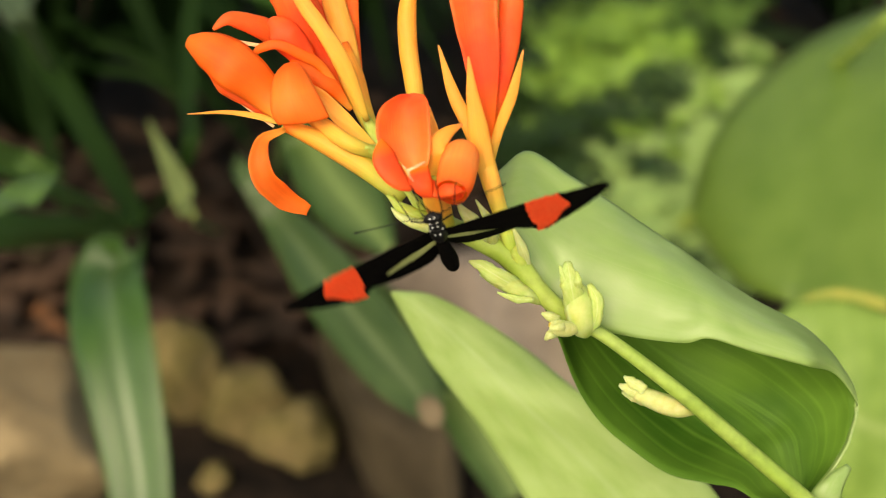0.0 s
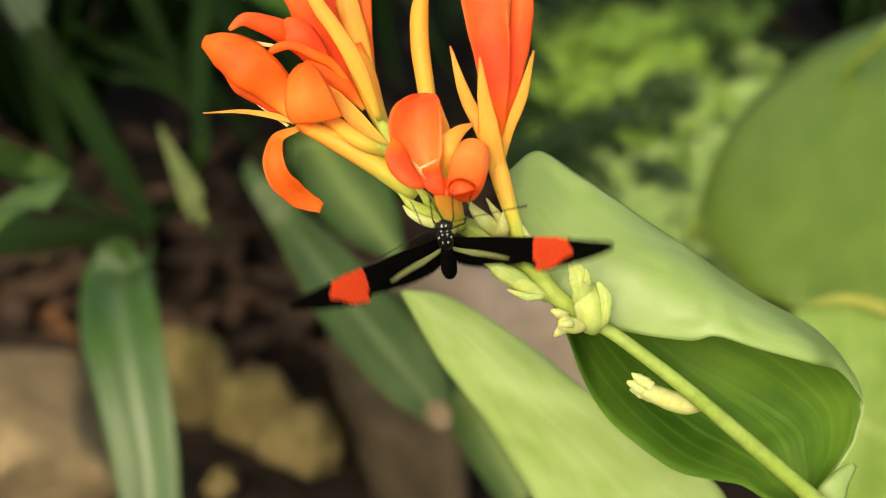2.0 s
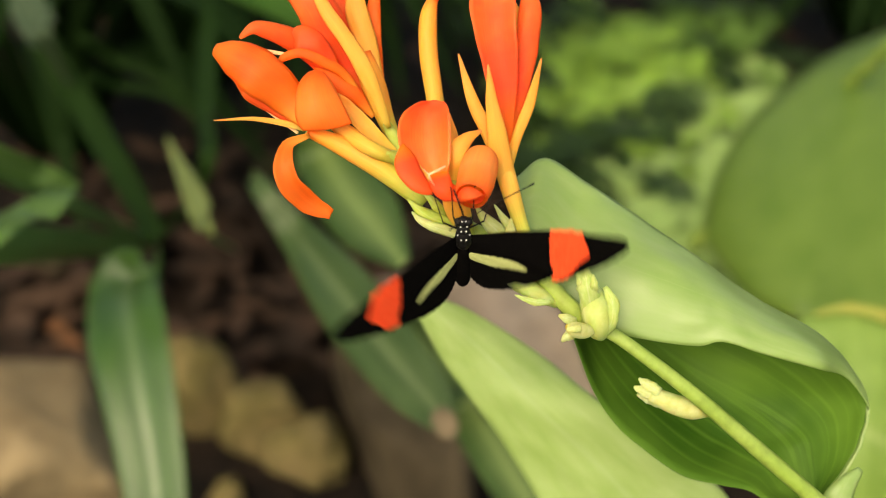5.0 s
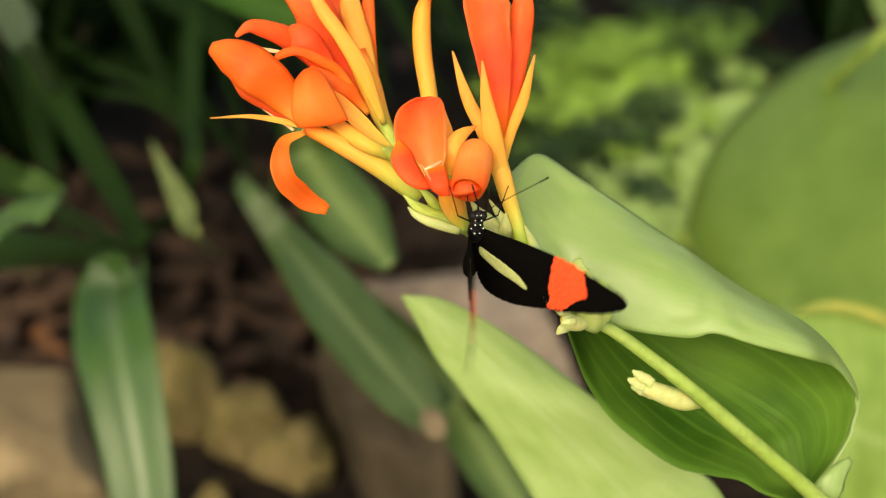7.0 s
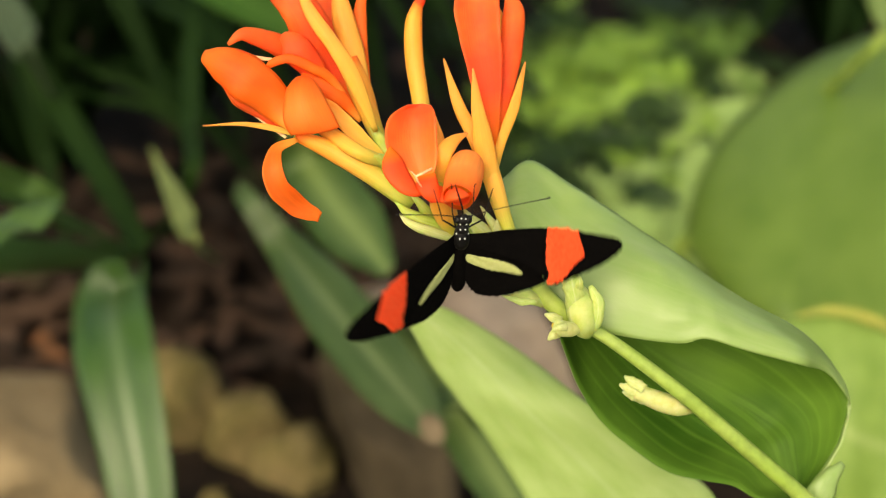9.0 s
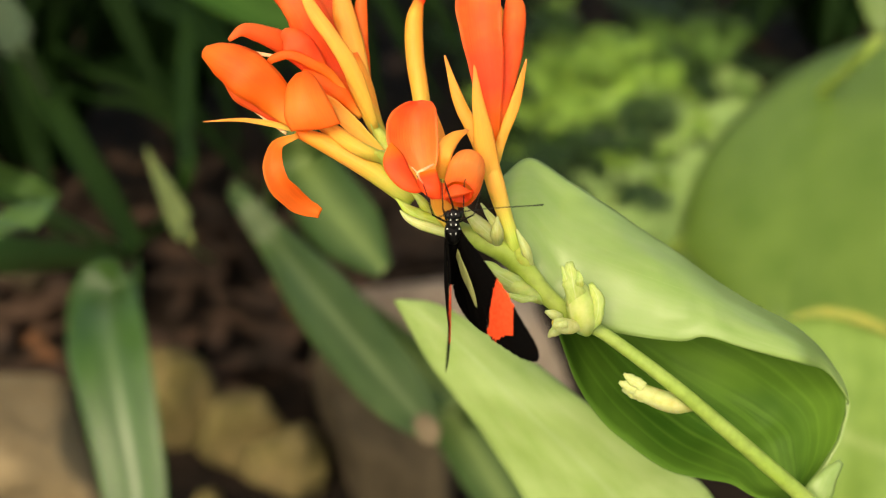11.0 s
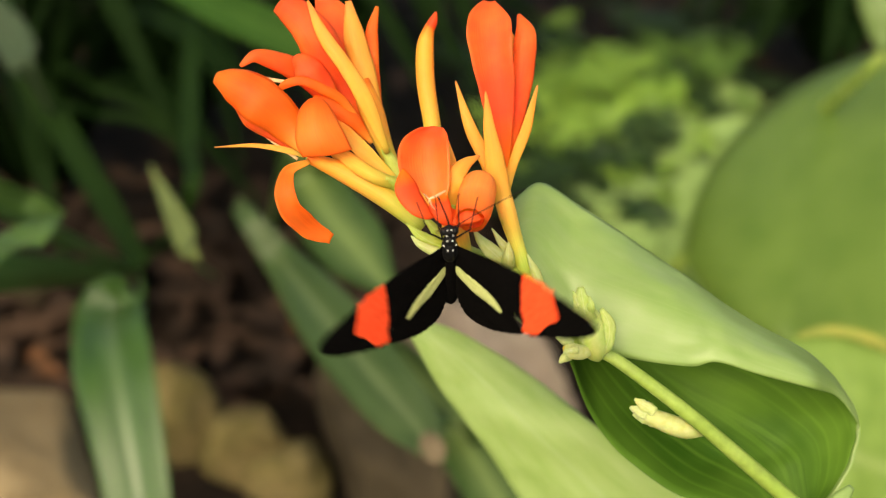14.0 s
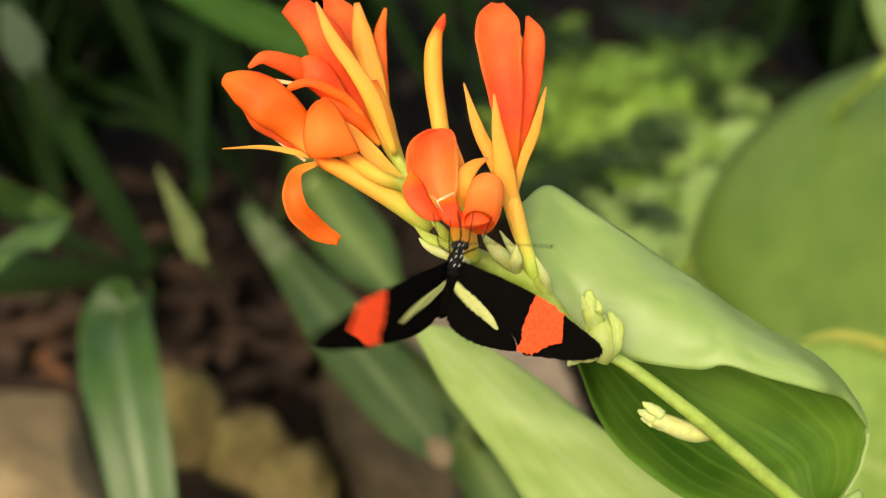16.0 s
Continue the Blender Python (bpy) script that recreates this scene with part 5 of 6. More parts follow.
def motions():
    walk(butterfly, [
        (0, pose(-0.00228, 0.2064, 0.64875, 103.5, -12.9, 2.5)),
        (0.1, pose(-0.00261, 0.20619, 0.6487, 102, -11.1, 2.7)),
        (0.2, pose(-0.00347, 0.20634, 0.64912, 100.1, -9.1, 2.5)),
        (0.3, pose(-0.00355, 0.20685, 0.64827, 99.1, -7.8, 3.1)),
        (0.4, pose(-0.00452, 0.20744, 0.65013, 93.1, -7.5, 2.5)),
        (0.5, pose(-0.00467, 0.20715, 0.65148, 90.5, -8.4, 2.6)),
        (0.6, pose(-0.00375, 0.20695, 0.65083, 94.6, -8.3, 3.5)),
        (0.7, pose(-0.00346, 0.20728, 0.64788, 99.4, -7.4, 4.6)),
        (0.8, pose(-0.00302, 0.20765, 0.64804, 99, -6.6, 4.1)),
        (0.9, pose(-0.00242, 0.20762, 0.64829, 98, -5.7, 3.9)),
        (1, pose(-0.00249, 0.20735, 0.64734, 99, -6, 3.2)),
        (1.1, pose(-0.00229, 0.20728, 0.64768, 95.2, -5, 2.9)),
        (1.2, pose(-0.00213, 0.20774, 0.64746, 93.5, -2.4, 2.9)),
        (1.3, pose(-0.00225, 0.20826, 0.64718, 92.2, -1.3, 2.8)),
        (1.4, pose(-0.00204, 0.20839, 0.64769, 91.8, -1.3, 2.7)),
        (1.5, pose(-0.00194, 0.20851, 0.64722, 93.8, 0.5, 3)),
        (1.6, pose(-0.00184, 0.20853, 0.64639, 96, 1.4, 3.9)),
        (1.7, pose(-0.00216, 0.20877, 0.64608, 98.6, 1.4, 4.8)),
        (1.8, pose(-0.00232, 0.20896, 0.64527, 99.5, 0.7, 4.6)),
        (1.9, pose(-0.0025, 0.20898, 0.64494, 100.2, -1.2, 4.2)),
        (2, pose(-0.00307, 0.20835, 0.6447, 103.5, -4.4, 3.6)),
        (2.1, pose(-0.00307, 0.20768, 0.64449, 104.8, -5.9, 3.4)),
        (2.2, pose(-0.00312, 0.2075, 0.64475, 105, -6.8, 3.3)),
        (2.3, pose(-0.00338, 0.20784, 0.64512, 104.4, -7.8, 2.9)),
        (2.4, pose(-0.00294, 0.20809, 0.64445, 104.6, -8.2, 2.6)),
        (2.5, pose(-0.00314, 0.20776, 0.64498, 103.1, -8.2, 2.5)),
        (2.6, pose(-0.00292, 0.20697, 0.64499, 102.9, -7.3, 3.1)),
        (2.7, pose(-0.00299, 0.20677, 0.64556, 104, -6.8, 3.7)),
        (2.8, pose(-0.00313, 0.20739, 0.64517, 104.6, -6.7, 4.4)),
        (2.9, pose(-0.0031, 0.20809, 0.64454, 103.7, -6.9, 4.5)),
        (3, pose(-0.00332, 0.20834, 0.64358, 103, -7.6, 4.3)),
        (3.1, pose(-0.00319, 0.20835, 0.64339, 102.5, -8, 4.3)),
        (3.2, pose(-0.00341, 0.20869, 0.64359, 101.6, -7.4, 4.8)),
        (3.3, pose(-0.0031, 0.21015, 0.64261, 101.7, -6.1, 5.5)),
        (3.4, pose(-0.00316, 0.21121, 0.64235, 100.3, -5.5, 5)),
        (3.5, pose(-0.00304, 0.21152, 0.64194, 98.8, -5, 3.7)),
        (3.6, pose(-0.00327, 0.21117, 0.64181, 103.7, -5.1, 3.2)),
        (3.7, pose(-0.00332, 0.21078, 0.64201, 104.1, -5.9, 2.7)),
        (3.8, pose(-0.00317, 0.21089, 0.64215, 103.4, -5.1, 2.9)),
        (3.9, pose(-0.00296, 0.21099, 0.64242, 101.1, -4.6, 3.1)),
        (4, pose(-0.00288, 0.21085, 0.64277, 101, -4.2, 3.6)),
        (4.1, pose(-0.00273, 0.21046, 0.64308, 100.9, -3.9, 3.9)),
        (4.2, pose(-0.0027, 0.20992, 0.64363, 100.3, -3.8, 3.7)),
        (4.3, pose(-0.0025, 0.20978, 0.64378, 100, -3.5, 3.5)),
        (4.4, pose(-0.00242, 0.20975, 0.64406, 99.6, -2.9, 3.6)),
        (4.5, pose(-0.00221, 0.20964, 0.64461, 99.2, -2.1, 3.7)),
        (4.6, pose(-0.00204, 0.20946, 0.64494, 99, -1.5, 3.8)),
        (4.7, pose(-0.00163, 0.20975, 0.64475, 99, -1.1, 3.7)),
        (4.8, pose(-0.00147, 0.21037, 0.64483, 98.2, -0.4, 3.7)),
        (4.9, pose(-0.00123, 0.21079, 0.64463, 96.6, 0.2, 3.9)),
        (5, pose(-0.00125, 0.21076, 0.64464, 95.6, 0, 3.9)),
        (5.1, pose(-0.00122, 0.21063, 0.64516, 94.7, 0.2, 4)),
        (5.2, pose(-0.00114, 0.21041, 0.64545, 94.2, 0.3, 4.1)),
        (5.3, pose(-0.00099, 0.21036, 0.64544, 94.4, 0.7, 4.1)),
        (5.4, pose(-0.00095, 0.21021, 0.64551, 94.4, 1, 3.9)),
        (5.5, pose(-0.00093, 0.2101, 0.64573, 93.9, 1.9, 3.9)),
        (5.6, pose(-0.00084, 0.21005, 0.64599, 93.5, 2.7, 3.9)),
        (5.7, pose(-0.00065, 0.21013, 0.64633, 92.7, 4, 3.7)),
        (5.8, pose(-0.00061, 0.21025, 0.64651, 91.6, 5, 3.8)),
        (5.9, pose(-0.00037, 0.20983, 0.6466, 93.2, 3.7, 3.7)),
        (6, pose(-0.00055, 0.20953, 0.64625, 93.8, 1.4, 4.3)),
        (6.1, pose(-0.00042, 0.20961, 0.64613, 93.2, 0.6, 4.6)),
        (6.2, pose(-0.0001, 0.20985, 0.64611, 92.7, -0.5, 4.8)),
        (6.3, pose(0.00013, 0.21019, 0.64652, 91, 0.1, 5.3)),
        (6.4, pose(0.00008, 0.21028, 0.64714, 88.8, 0.5, 5.5)),
        (6.5, pose(0.00023, 0.21083, 0.64694, 88.4, 1.6, 5.4)),
        (6.6, pose(0.00052, 0.21115, 0.64607, 89.3, 2.6, 5.5)),
        (6.7, pose(0.00102, 0.21137, 0.64647, 90.7, 4.6, 5.5)),
        (6.8, pose(0.00104, 0.21152, 0.64702, 94.7, 4.8, 5.5)),
        (6.9, pose(0.00222, 0.21175, 0.64441, 99.5, 3.4, 6)),
        (7, pose(0.00211, 0.21185, 0.64411, 97.9, 3.5, 6.1)),
        (7.1, pose(0.0025, 0.21205, 0.64416, 98.3, 5.2, 6.6)),
        (7.2, pose(0.0023, 0.21213, 0.6442, 97.8, 5.7, 6.6)),
        (7.3, pose(0.00273, 0.21234, 0.64435, 97.1, 5.4, 5.9)),
        (7.4, pose(0.00274, 0.2123, 0.64511, 94.3, 6.8, 6)),
        (7.5, pose(0.00359, 0.21207, 0.6453, 93.7, 8, 6)),
        (7.6, pose(0.00318, 0.21169, 0.64565, 91.3, 10.3, 5.8)),
        (7.7, pose(0.00152, 0.21103, 0.64644, 90.5, 9.3, 5.1)),
        (7.8, pose(0.00241, 0.21023, 0.64687, 89.1, 10.9, 4.3)),
        (7.9, pose(0.00295, 0.20986, 0.64776, 89.6, 10, 4)),
        (8, pose(0.00246, 0.21015, 0.64852, 89.3, 8.2, 4.7)),
        (8.1, pose(0.0019, 0.20982, 0.64849, 88.8, 6.9, 4.3)),
        (8.2, pose(0.00079, 0.20966, 0.64788, 89.3, 4.5, 3.3)),
        (8.3, pose(0.0008, 0.20951, 0.64648, 91.1, 7.9, 3.1)),
        (8.4, pose(0.00117, 0.20901, 0.64779, 90.7, 6.8, 2.5)),
        (8.5, pose(0.00189, 0.20851, 0.64922, 90.2, 5.5, 1.9)),
        (8.6, pose(0.00176, 0.20827, 0.64927, 91.1, 5.5, 2)),
        (8.7, pose(0.00111, 0.20809, 0.64907, 89.7, 4.5, 2.3)),
        (8.8, pose(0.00053, 0.20789, 0.64867, 90.2, 3.1, 3)),
        (8.9, pose(0.00037, 0.20812, 0.64682, 90, 2.5, 3.8)),
        (9, pose(0.00102, 0.2084, 0.64675, 90.3, 3, 4.7)),
        (9.1, pose(0.00105, 0.2087, 0.64517, 91.6, 2.8, 5.3)),
        (9.2, pose(0.00138, 0.20893, 0.64476, 92.6, 2.9, 5.4)),
        (9.3, pose(0.00114, 0.20878, 0.64507, 92.2, 2.7, 5.2)),
        (9.4, pose(0.00101, 0.20859, 0.64579, 91.7, 2.6, 4.8)),
        (9.5, pose(0.00066, 0.20842, 0.64598, 91.5, 2.3, 4.3)),
        (9.6, pose(0.00059, 0.20826, 0.64679, 91.6, 2.4, 3.9)),
        (9.7, pose(0.00067, 0.20826, 0.6471, 91.3, 2.8, 3.5)),
        (9.8, pose(0.00078, 0.20825, 0.64733, 91.8, 3, 3.2)),
        (9.9, pose(0.0007, 0.20826, 0.64748, 91.4, 2.9, 3)),
        (10, pose(0.00032, 0.20836, 0.64714, 91.5, 3.2, 3)),
        (10.1, pose(0.00008, 0.20844, 0.64681, 91.8, 3.3, 3.2)),
        (10.2, pose(0, 0.20829, 0.64704, 92.2, 1.8, 3.6)),
        (10.3, pose(0.0001, 0.20801, 0.64701, 93.6, 1.6, 4.3)),
        (10.4, pose(-0.00012, 0.20777, 0.64657, 94.8, 0.9, 4.5)),
        (10.5, pose(-0.00006, 0.2077, 0.64675, 94.7, 1, 4.5)),
        (10.6, pose(-0.00015, 0.20776, 0.64677, 94, 1.2, 4.1)),
        (10.7, pose(-0.00027, 0.20788, 0.64708, 93.2, 1.3, 3.7)),
        (10.8, pose(-0.00058, 0.20792, 0.64723, 92.9, 1.1, 3.3)),
        (10.9, pose(-0.00077, 0.20783, 0.64741, 92.3, 0.8, 2.7)),
        (11, pose(-0.0009, 0.20779, 0.64758, 92.4, 0.8, 2.5)),
        (11.1, pose(-0.00098, 0.20767, 0.64772, 92.4, 0.7, 2.3)),
        (11.2, pose(-0.00108, 0.20748, 0.64807, 91.9, 0.7, 2.1)),
        (11.3, pose(-0.0012, 0.20735, 0.64824, 91.6, 0.1, 1.8)),
        (11.4, pose(-0.0012, 0.20751, 0.64823, 92.3, 1.4, 2.1)),
        (11.5, pose(-0.00127, 0.20782, 0.64771, 93.6, 1, 2.1)),
        (11.6, pose(-0.00139, 0.20795, 0.64778, 93.6, 1.1, 2.2)),
        (11.7, pose(-0.00137, 0.20786, 0.64778, 93.2, 0.5, 2.5)),
        (11.8, pose(-0.00118, 0.2079, 0.64774, 94.8, 1.1, 3.6)),
        (11.9, pose(-0.00066, 0.20756, 0.64776, 95.5, 1.3, 4.2)),
        (12, pose(-0.00066, 0.20703, 0.64736, 97.5, 0.6, 5)),
        (12.1, pose(-0.00075, 0.20662, 0.64776, 99.3, -0.2, 5.4)),
        (12.2, pose(-0.00134, 0.20649, 0.64748, 100.2, -1.3, 5.3)),
        (12.3, pose(-0.00116, 0.20654, 0.64826, 100.1, -1.1, 5.5)),
        (12.4, pose(-0.00131, 0.20682, 0.64725, 99.7, -1.1, 5.3)),
        (12.5, pose(-0.00124, 0.20703, 0.64755, 98.7, -1.3, 5)),
        (12.6, pose(-0.00158, 0.20707, 0.64831, 98.9, -1.8, 4.7)),
        (12.7, pose(-0.0022, 0.20713, 0.64856, 97.9, -1.9, 4.4)),
        (12.8, pose(-0.00244, 0.20693, 0.6487, 96.2, -2.2, 4.6)),
        (12.9, pose(-0.00412, 0.20665, 0.64747, 94.6, -3.3, 4.1)),
        (13, pose(-0.00255, 0.20637, 0.64864, 94.1, -3.9, 3.2)),
        (13.1, pose(-0.0034, 0.20599, 0.65091, 92.8, -6.8, 2.1)),
        (13.2, pose(-0.0041, 0.20631, 0.64993, 92.3, -3.5, 2.9)),
        (13.3, pose(-0.00359, 0.20583, 0.65115, 92.4, -3.3, 3.7)),
        (13.4, pose(-0.00423, 0.20554, 0.65211, 94.4, -3.9, 4.5)),
        (13.5, pose(-0.00357, 0.20538, 0.65141, 97.4, -3, 4.8)),
        (13.6, pose(-0.00303, 0.20505, 0.65122, 94.3, -2.8, 4.9)),
        (13.7, pose(-0.0038, 0.20486, 0.65228, 93.3, -2, 5.2)),
        (13.8, pose(-0.00457, 0.20484, 0.65214, 92.3, -1.7, 5.8)),
        (13.9, pose(-0.00438, 0.20513, 0.65198, 90.6, -1.4, 6)),
        (14, pose(-0.00381, 0.20504, 0.65186, 90.8, -1.4, 5.8)),
        (14.1, pose(-0.00379, 0.20513, 0.65194, 90.1, -1.6, 5.8)),
        (14.2, pose(-0.00373, 0.20519, 0.65223, 90.3, -1.6, 5.7)),
        (14.3, pose(-0.00351, 0.20512, 0.65215, 90.8, -1.6, 5.5)),
        (14.4, pose(-0.00397, 0.20511, 0.6523, 90.3, 0.4, 5.3)),
        (14.5, pose(-0.00379, 0.20517, 0.64991, 92.3, 3.3, 4.9)),
        (14.6, pose(-0.00286, 0.20516, 0.65036, 92.3, 3.7, 4.7)),
        (14.7, pose(-0.00332, 0.20532, 0.64997, 92.5, 6.2, 4.6)),
        (14.8, pose(-0.00338, 0.2051, 0.65046, 92.6, 6.6, 4.8)),
        (14.9, pose(-0.0032, 0.20527, 0.65053, 92.2, 7.4, 5.1)),
        (15, pose(-0.00386, 0.20551, 0.6498, 91.1, 8.5, 5.6)),
        (15.1, pose(-0.00337, 0.20574, 0.64948, 90.9, 8.6, 6.3)),
        (15.2, pose(-0.00402, 0.20602, 0.64844, 90.6, 9.1, 6.8)),
        (15.3, pose(-0.00344, 0.20613, 0.6494, 91, 9.5, 7.6)),
        (15.4, pose(-0.00366, 0.20617, 0.64837, 91.8, 10.3, 8.1)),
        (15.5, pose(-0.00401, 0.20586, 0.64885, 90.2, 9.7, 8.2)),
        (15.6, pose(-0.0038, 0.20564, 0.64911, 88.9, 9.6, 8.1)),
        (15.7, pose(-0.00326, 0.20553, 0.65072, 88.3, 8.6, 8.1)),
        (15.8, pose(-0.00305, 0.2055, 0.65043, 87.6, 7.3, 8.7)),
        (15.9, pose(-0.00328, 0.2055, 0.65001, 89.3, 8.3, 8.9)),
        (16, pose(-0.00422, 0.20582, 0.64824, 90.7, 10.1, 9.2)),
    ])
    walk(wing_left, [
        (0, beat(-1, 13.8, -0.8, 11.6)),
        (0.1, beat(-1, 3.1, -6.8, 13.1)),
        (0.2, beat(-1, -1.7, -12.7, 11.9)),
        (0.3, beat(-1, 1, -5.5, 12)),
        (0.4, beat(-1, 43, -3.1, 4.9)),
        (0.5, beat(-1, 59.9, 0.7, 3.5)),
        (0.6, beat(-1, 72.3, 1.7, 0.4)),
        (0.7, beat(-1, 68.2, 0.9, -1.3)),
        (0.8, beat(-1, 49, 0.5, -0.8)),
        (0.9, beat(-1, 39.3, 0.8, 3.3)),
        (1, beat(-1, 17.4, 0.6, 11.6)),
        (1.1, beat(-1, 9.5, -1.9, 9.5)),
        (1.2, beat(-1, 13.8, -0.6, 9.9)),
        (1.3, beat(-1, 30.3, 1.3, 6.7)),
        (1.4, beat(-1, 54.9, 1.7, 1)),
        (1.5, beat(-1, 72.7, 1, -3.1)),
        (1.6, beat(-1, 79.6, 1.4, -2.1)),
        (1.7, beat(-1, 67.7, 3.4, 1.4)),
        (1.8, beat(-1, 49.2, 2.8, 1.5)),
        (1.9, beat(-1, 36.7, 3.4, 2.3)),
        (2, beat(-1, 15.2, 1.8, 8.4)),
        (2.1, beat(-1, 8.8, -2.4, 14.7)),
        (2.2, beat(-1, 9.4, -2.1, 15.7)),
        (2.3, beat(-1, 18.8, 1.9, 11.5)),
        (2.4, beat(-1, 33.5, 4.6, 5.6)),
        (2.5, beat(-1, 46.4, 2.8, 0.8)),
        (2.6, beat(-1, 56, 2.8, -1.7)),
        (2.7, beat(-1, 60.1, 3.6, -3.6)),
        (2.8, beat(-1, 49.9, 5.7, -1.3)),
        (2.9, beat(-1, 40.9, 6.3, 1.5)),
        (3, beat(-1, 26.7, 4.3, 8.4)),
        (3.1, beat(-1, 18.3, 1.3, 12.8)),
        (3.2, beat(-1, 12.2, -0.9, 17)),
        (3.3, beat(-1, 20.4, 6.8, 13.2)),
        (3.4, beat(-1, 55.8, 3.9, 2.8)),
        (3.5, beat(-1, 78.4, 6.8, 3.5)),
        (3.6, beat(-1, 87.5, 26.6, -0.1)),
        (3.7, beat(-1, 87.9, 29.9, -1.7)),
        (3.8, beat(-1, 87.5, 26.6, -0.1)),
        (3.9, beat(-1, 78.4, 6.8, 3.5)),
        (4, beat(-1, 55.8, 3.9, 2.8)),
        (4.1, beat(-1, 20.4, 6.8, 13.2)),
        (4.2, beat(-1, 12.2, -0.9, 17)),
        (4.3, beat(-1, 18.3, 1.3, 12.8)),
        (4.4, beat(-1, 26.7, 4.3, 8.4)),
        (4.5, beat(-1, 40.9, 6.3, 1.5)),
        (4.6, beat(-1, 51.8, 5.5, -1.5)),
        (4.7, beat(-1, 72, 5, -5.3)),
        (4.8, beat(-1, 74.6, 0, -1.4)),
        (4.9, beat(-1, 69.6, -7.2, 0.9)),
        (5, beat(-1, 40.2, -2.3, 0.6)),
        (5.1, beat(-1, 20.4, -1.9, 1.5)),
        (5.2, beat(-1, 6.9, -3.9, 0)),
        (5.3, beat(-1, 11.8, -1.2, -0.8)),
        (5.4, beat(-1, 31.1, -0.8, 1)),
        (5.5, beat(-1, 45.9, 2.1, 0.9)),
        (5.6, beat(-1, 67.8, 4.9, 1.9)),
        (5.7, beat(-1, 84.5, 1, -0.3)),
        (5.8, beat(-1, 82.1, -7, -1.4)),
        (5.9, beat(-1, 84.5, 1, -0.3)),
        (6, beat(-1, 67.8, 4.9, 1.9)),
        (6.1, beat(-1, 45.9, 2.1, 0.9)),
        (6.2, beat(-1, 31.1, -0.8, 1)),
        (6.3, beat(-1, 11.8, -1.2, -0.8)),
        (6.4, beat(-1, 6.9, -3.9, 0)),
        (6.5, beat(-1, 20.4, -1.9, 1.5)),
        (6.6, beat(-1, 40.2, -2.3, 0.6)),
        (6.7, beat(-1, 71, -7.7, 0.9)),
        (6.8, beat(-1, 83.6, -1.3, -1.2)),
        (6.9, beat(-1, 96.6, 7.8, -8.9)),
        (7, beat(-1, 84.5, 2, -3.7)),
        (7.1, beat(-1, 66.6, 2.4, 1.5)),
        (7.2, beat(-1, 54.7, -1.4, 1.7)),
        (7.3, beat(-1, 35.2, -6.5, -2)),
        (7.4, beat(-1, 27.5, -8.7, -1.2)),
        (7.5, beat(-1, 26, -6.6, -1.4)),
        (7.6, beat(-1, 35.4, -7.1, -2.8)),
        (7.7, beat(-1, 56.5, -4.1, -0.7)),
        (7.8, beat(-1, 75.1, -8.9, -3.7)),
        (7.9, beat(-1, 80.3, -5.3, -2.9)),
        (8, beat(-1, 75.2, -2.6, -1.5)),
        (8.1, beat(-1, 47.4, -3.2, -4.1)),
        (8.2, beat(-1, 28.9, -4, -5)),
        (8.3, beat(-1, 37.3, -5.3, -2.9)),
        (8.4, beat(-1, 57.1, -3.6, -0.2)),
        (8.5, beat(-1, 82.1, -3.6, -3.3)),
        (8.6, beat(-1, 90.3, 1.1, -1.9)),
        (8.7, beat(-1, 85.8, -2.6, -2.1)),
        (8.8, beat(-1, 75.6, -0.2, -3.5)),
        (8.9, beat(-1, 57.4, -0.2, -1.7)),
        (9, beat(-1, 46.9, -2.3, 0.7)),
        (9.1, beat(-1, 28.6, -3.8, 0.8)),
        (9.2, beat(-1, 21.7, -5.2, 0.3)),
        (9.3, beat(-1, 28.6, -3.8, 0.8)),
        (9.4, beat(-1, 46.9, -2.3, 0.7)),
        (9.5, beat(-1, 57.4, -0.2, -1.7)),
        (9.6, beat(-1, 75.6, -0.2, -3.5)),
        (9.7, beat(-1, 85.8, -2.6, -2.1)),
        (9.8, beat(-1, 90.3, 1.1, -1.9)),
        (9.9, beat(-1, 82.1, -3.6, -3.3)),
        (10, beat(-1, 57.1, -3.6, -0.2)),
        (10.1, beat(-1, 36.6, -5, -2.9)),
        (10.2, beat(-1, 20.4, -4.5, -2.6)),
        (10.3, beat(-1, 12.3, -6.6, 1.5)),
        (10.4, beat(-1, -8.4, -8.8, 2.1)),
        (10.5, beat(-1, -1.4, -6.2, 3.5)),
        (10.6, beat(-1, 15.4, -1.3, 1.4)),
        (10.7, beat(-1, 32, 0.2, -1.5)),
        (10.8, beat(-1, 55.6, 1.9, 0.2)),
        (10.9, beat(-1, 71.1, 2.3, 1.4)),
        (11, beat(-1, 88.3, 1, -0.1)),
        (11.1, beat(-1, 85.2, 1.5, 0.6)),
        (11.2, beat(-1, 71.4, 1.2, 1.6)),
        (11.3, beat(-1, 60.3, 0.6, 4.1)),
        (11.4, beat(-1, 71.4, 1.2, 1.6)),
        (11.5, beat(-1, 85.2, 1.5, 0.6)),
        (11.6, beat(-1, 88.3, 1, -0.1)),
        (11.7, beat(-1, 71.1, 2.3, 1.4)),
        (11.8, beat(-1, 55.6, 1.9, 0.2)),
        (11.9, beat(-1, 32, 0.2, -1.5)),
        (12, beat(-1, 15.4, -1.3, 1.4)),
        (12.1, beat(-1, -1.4, -6.2, 3.5)),
        (12.2, beat(-1, -13.3, -9.1, 2.3)),
        (12.3, beat(-1, -4.5, -8.3, 4.1)),
        (12.4, beat(-1, 2.8, -5.7, 2.4)),
        (12.5, beat(-1, 25.1, -1.4, -2.1)),
        (12.6, beat(-1, 45.8, -2.4, -3.2)),
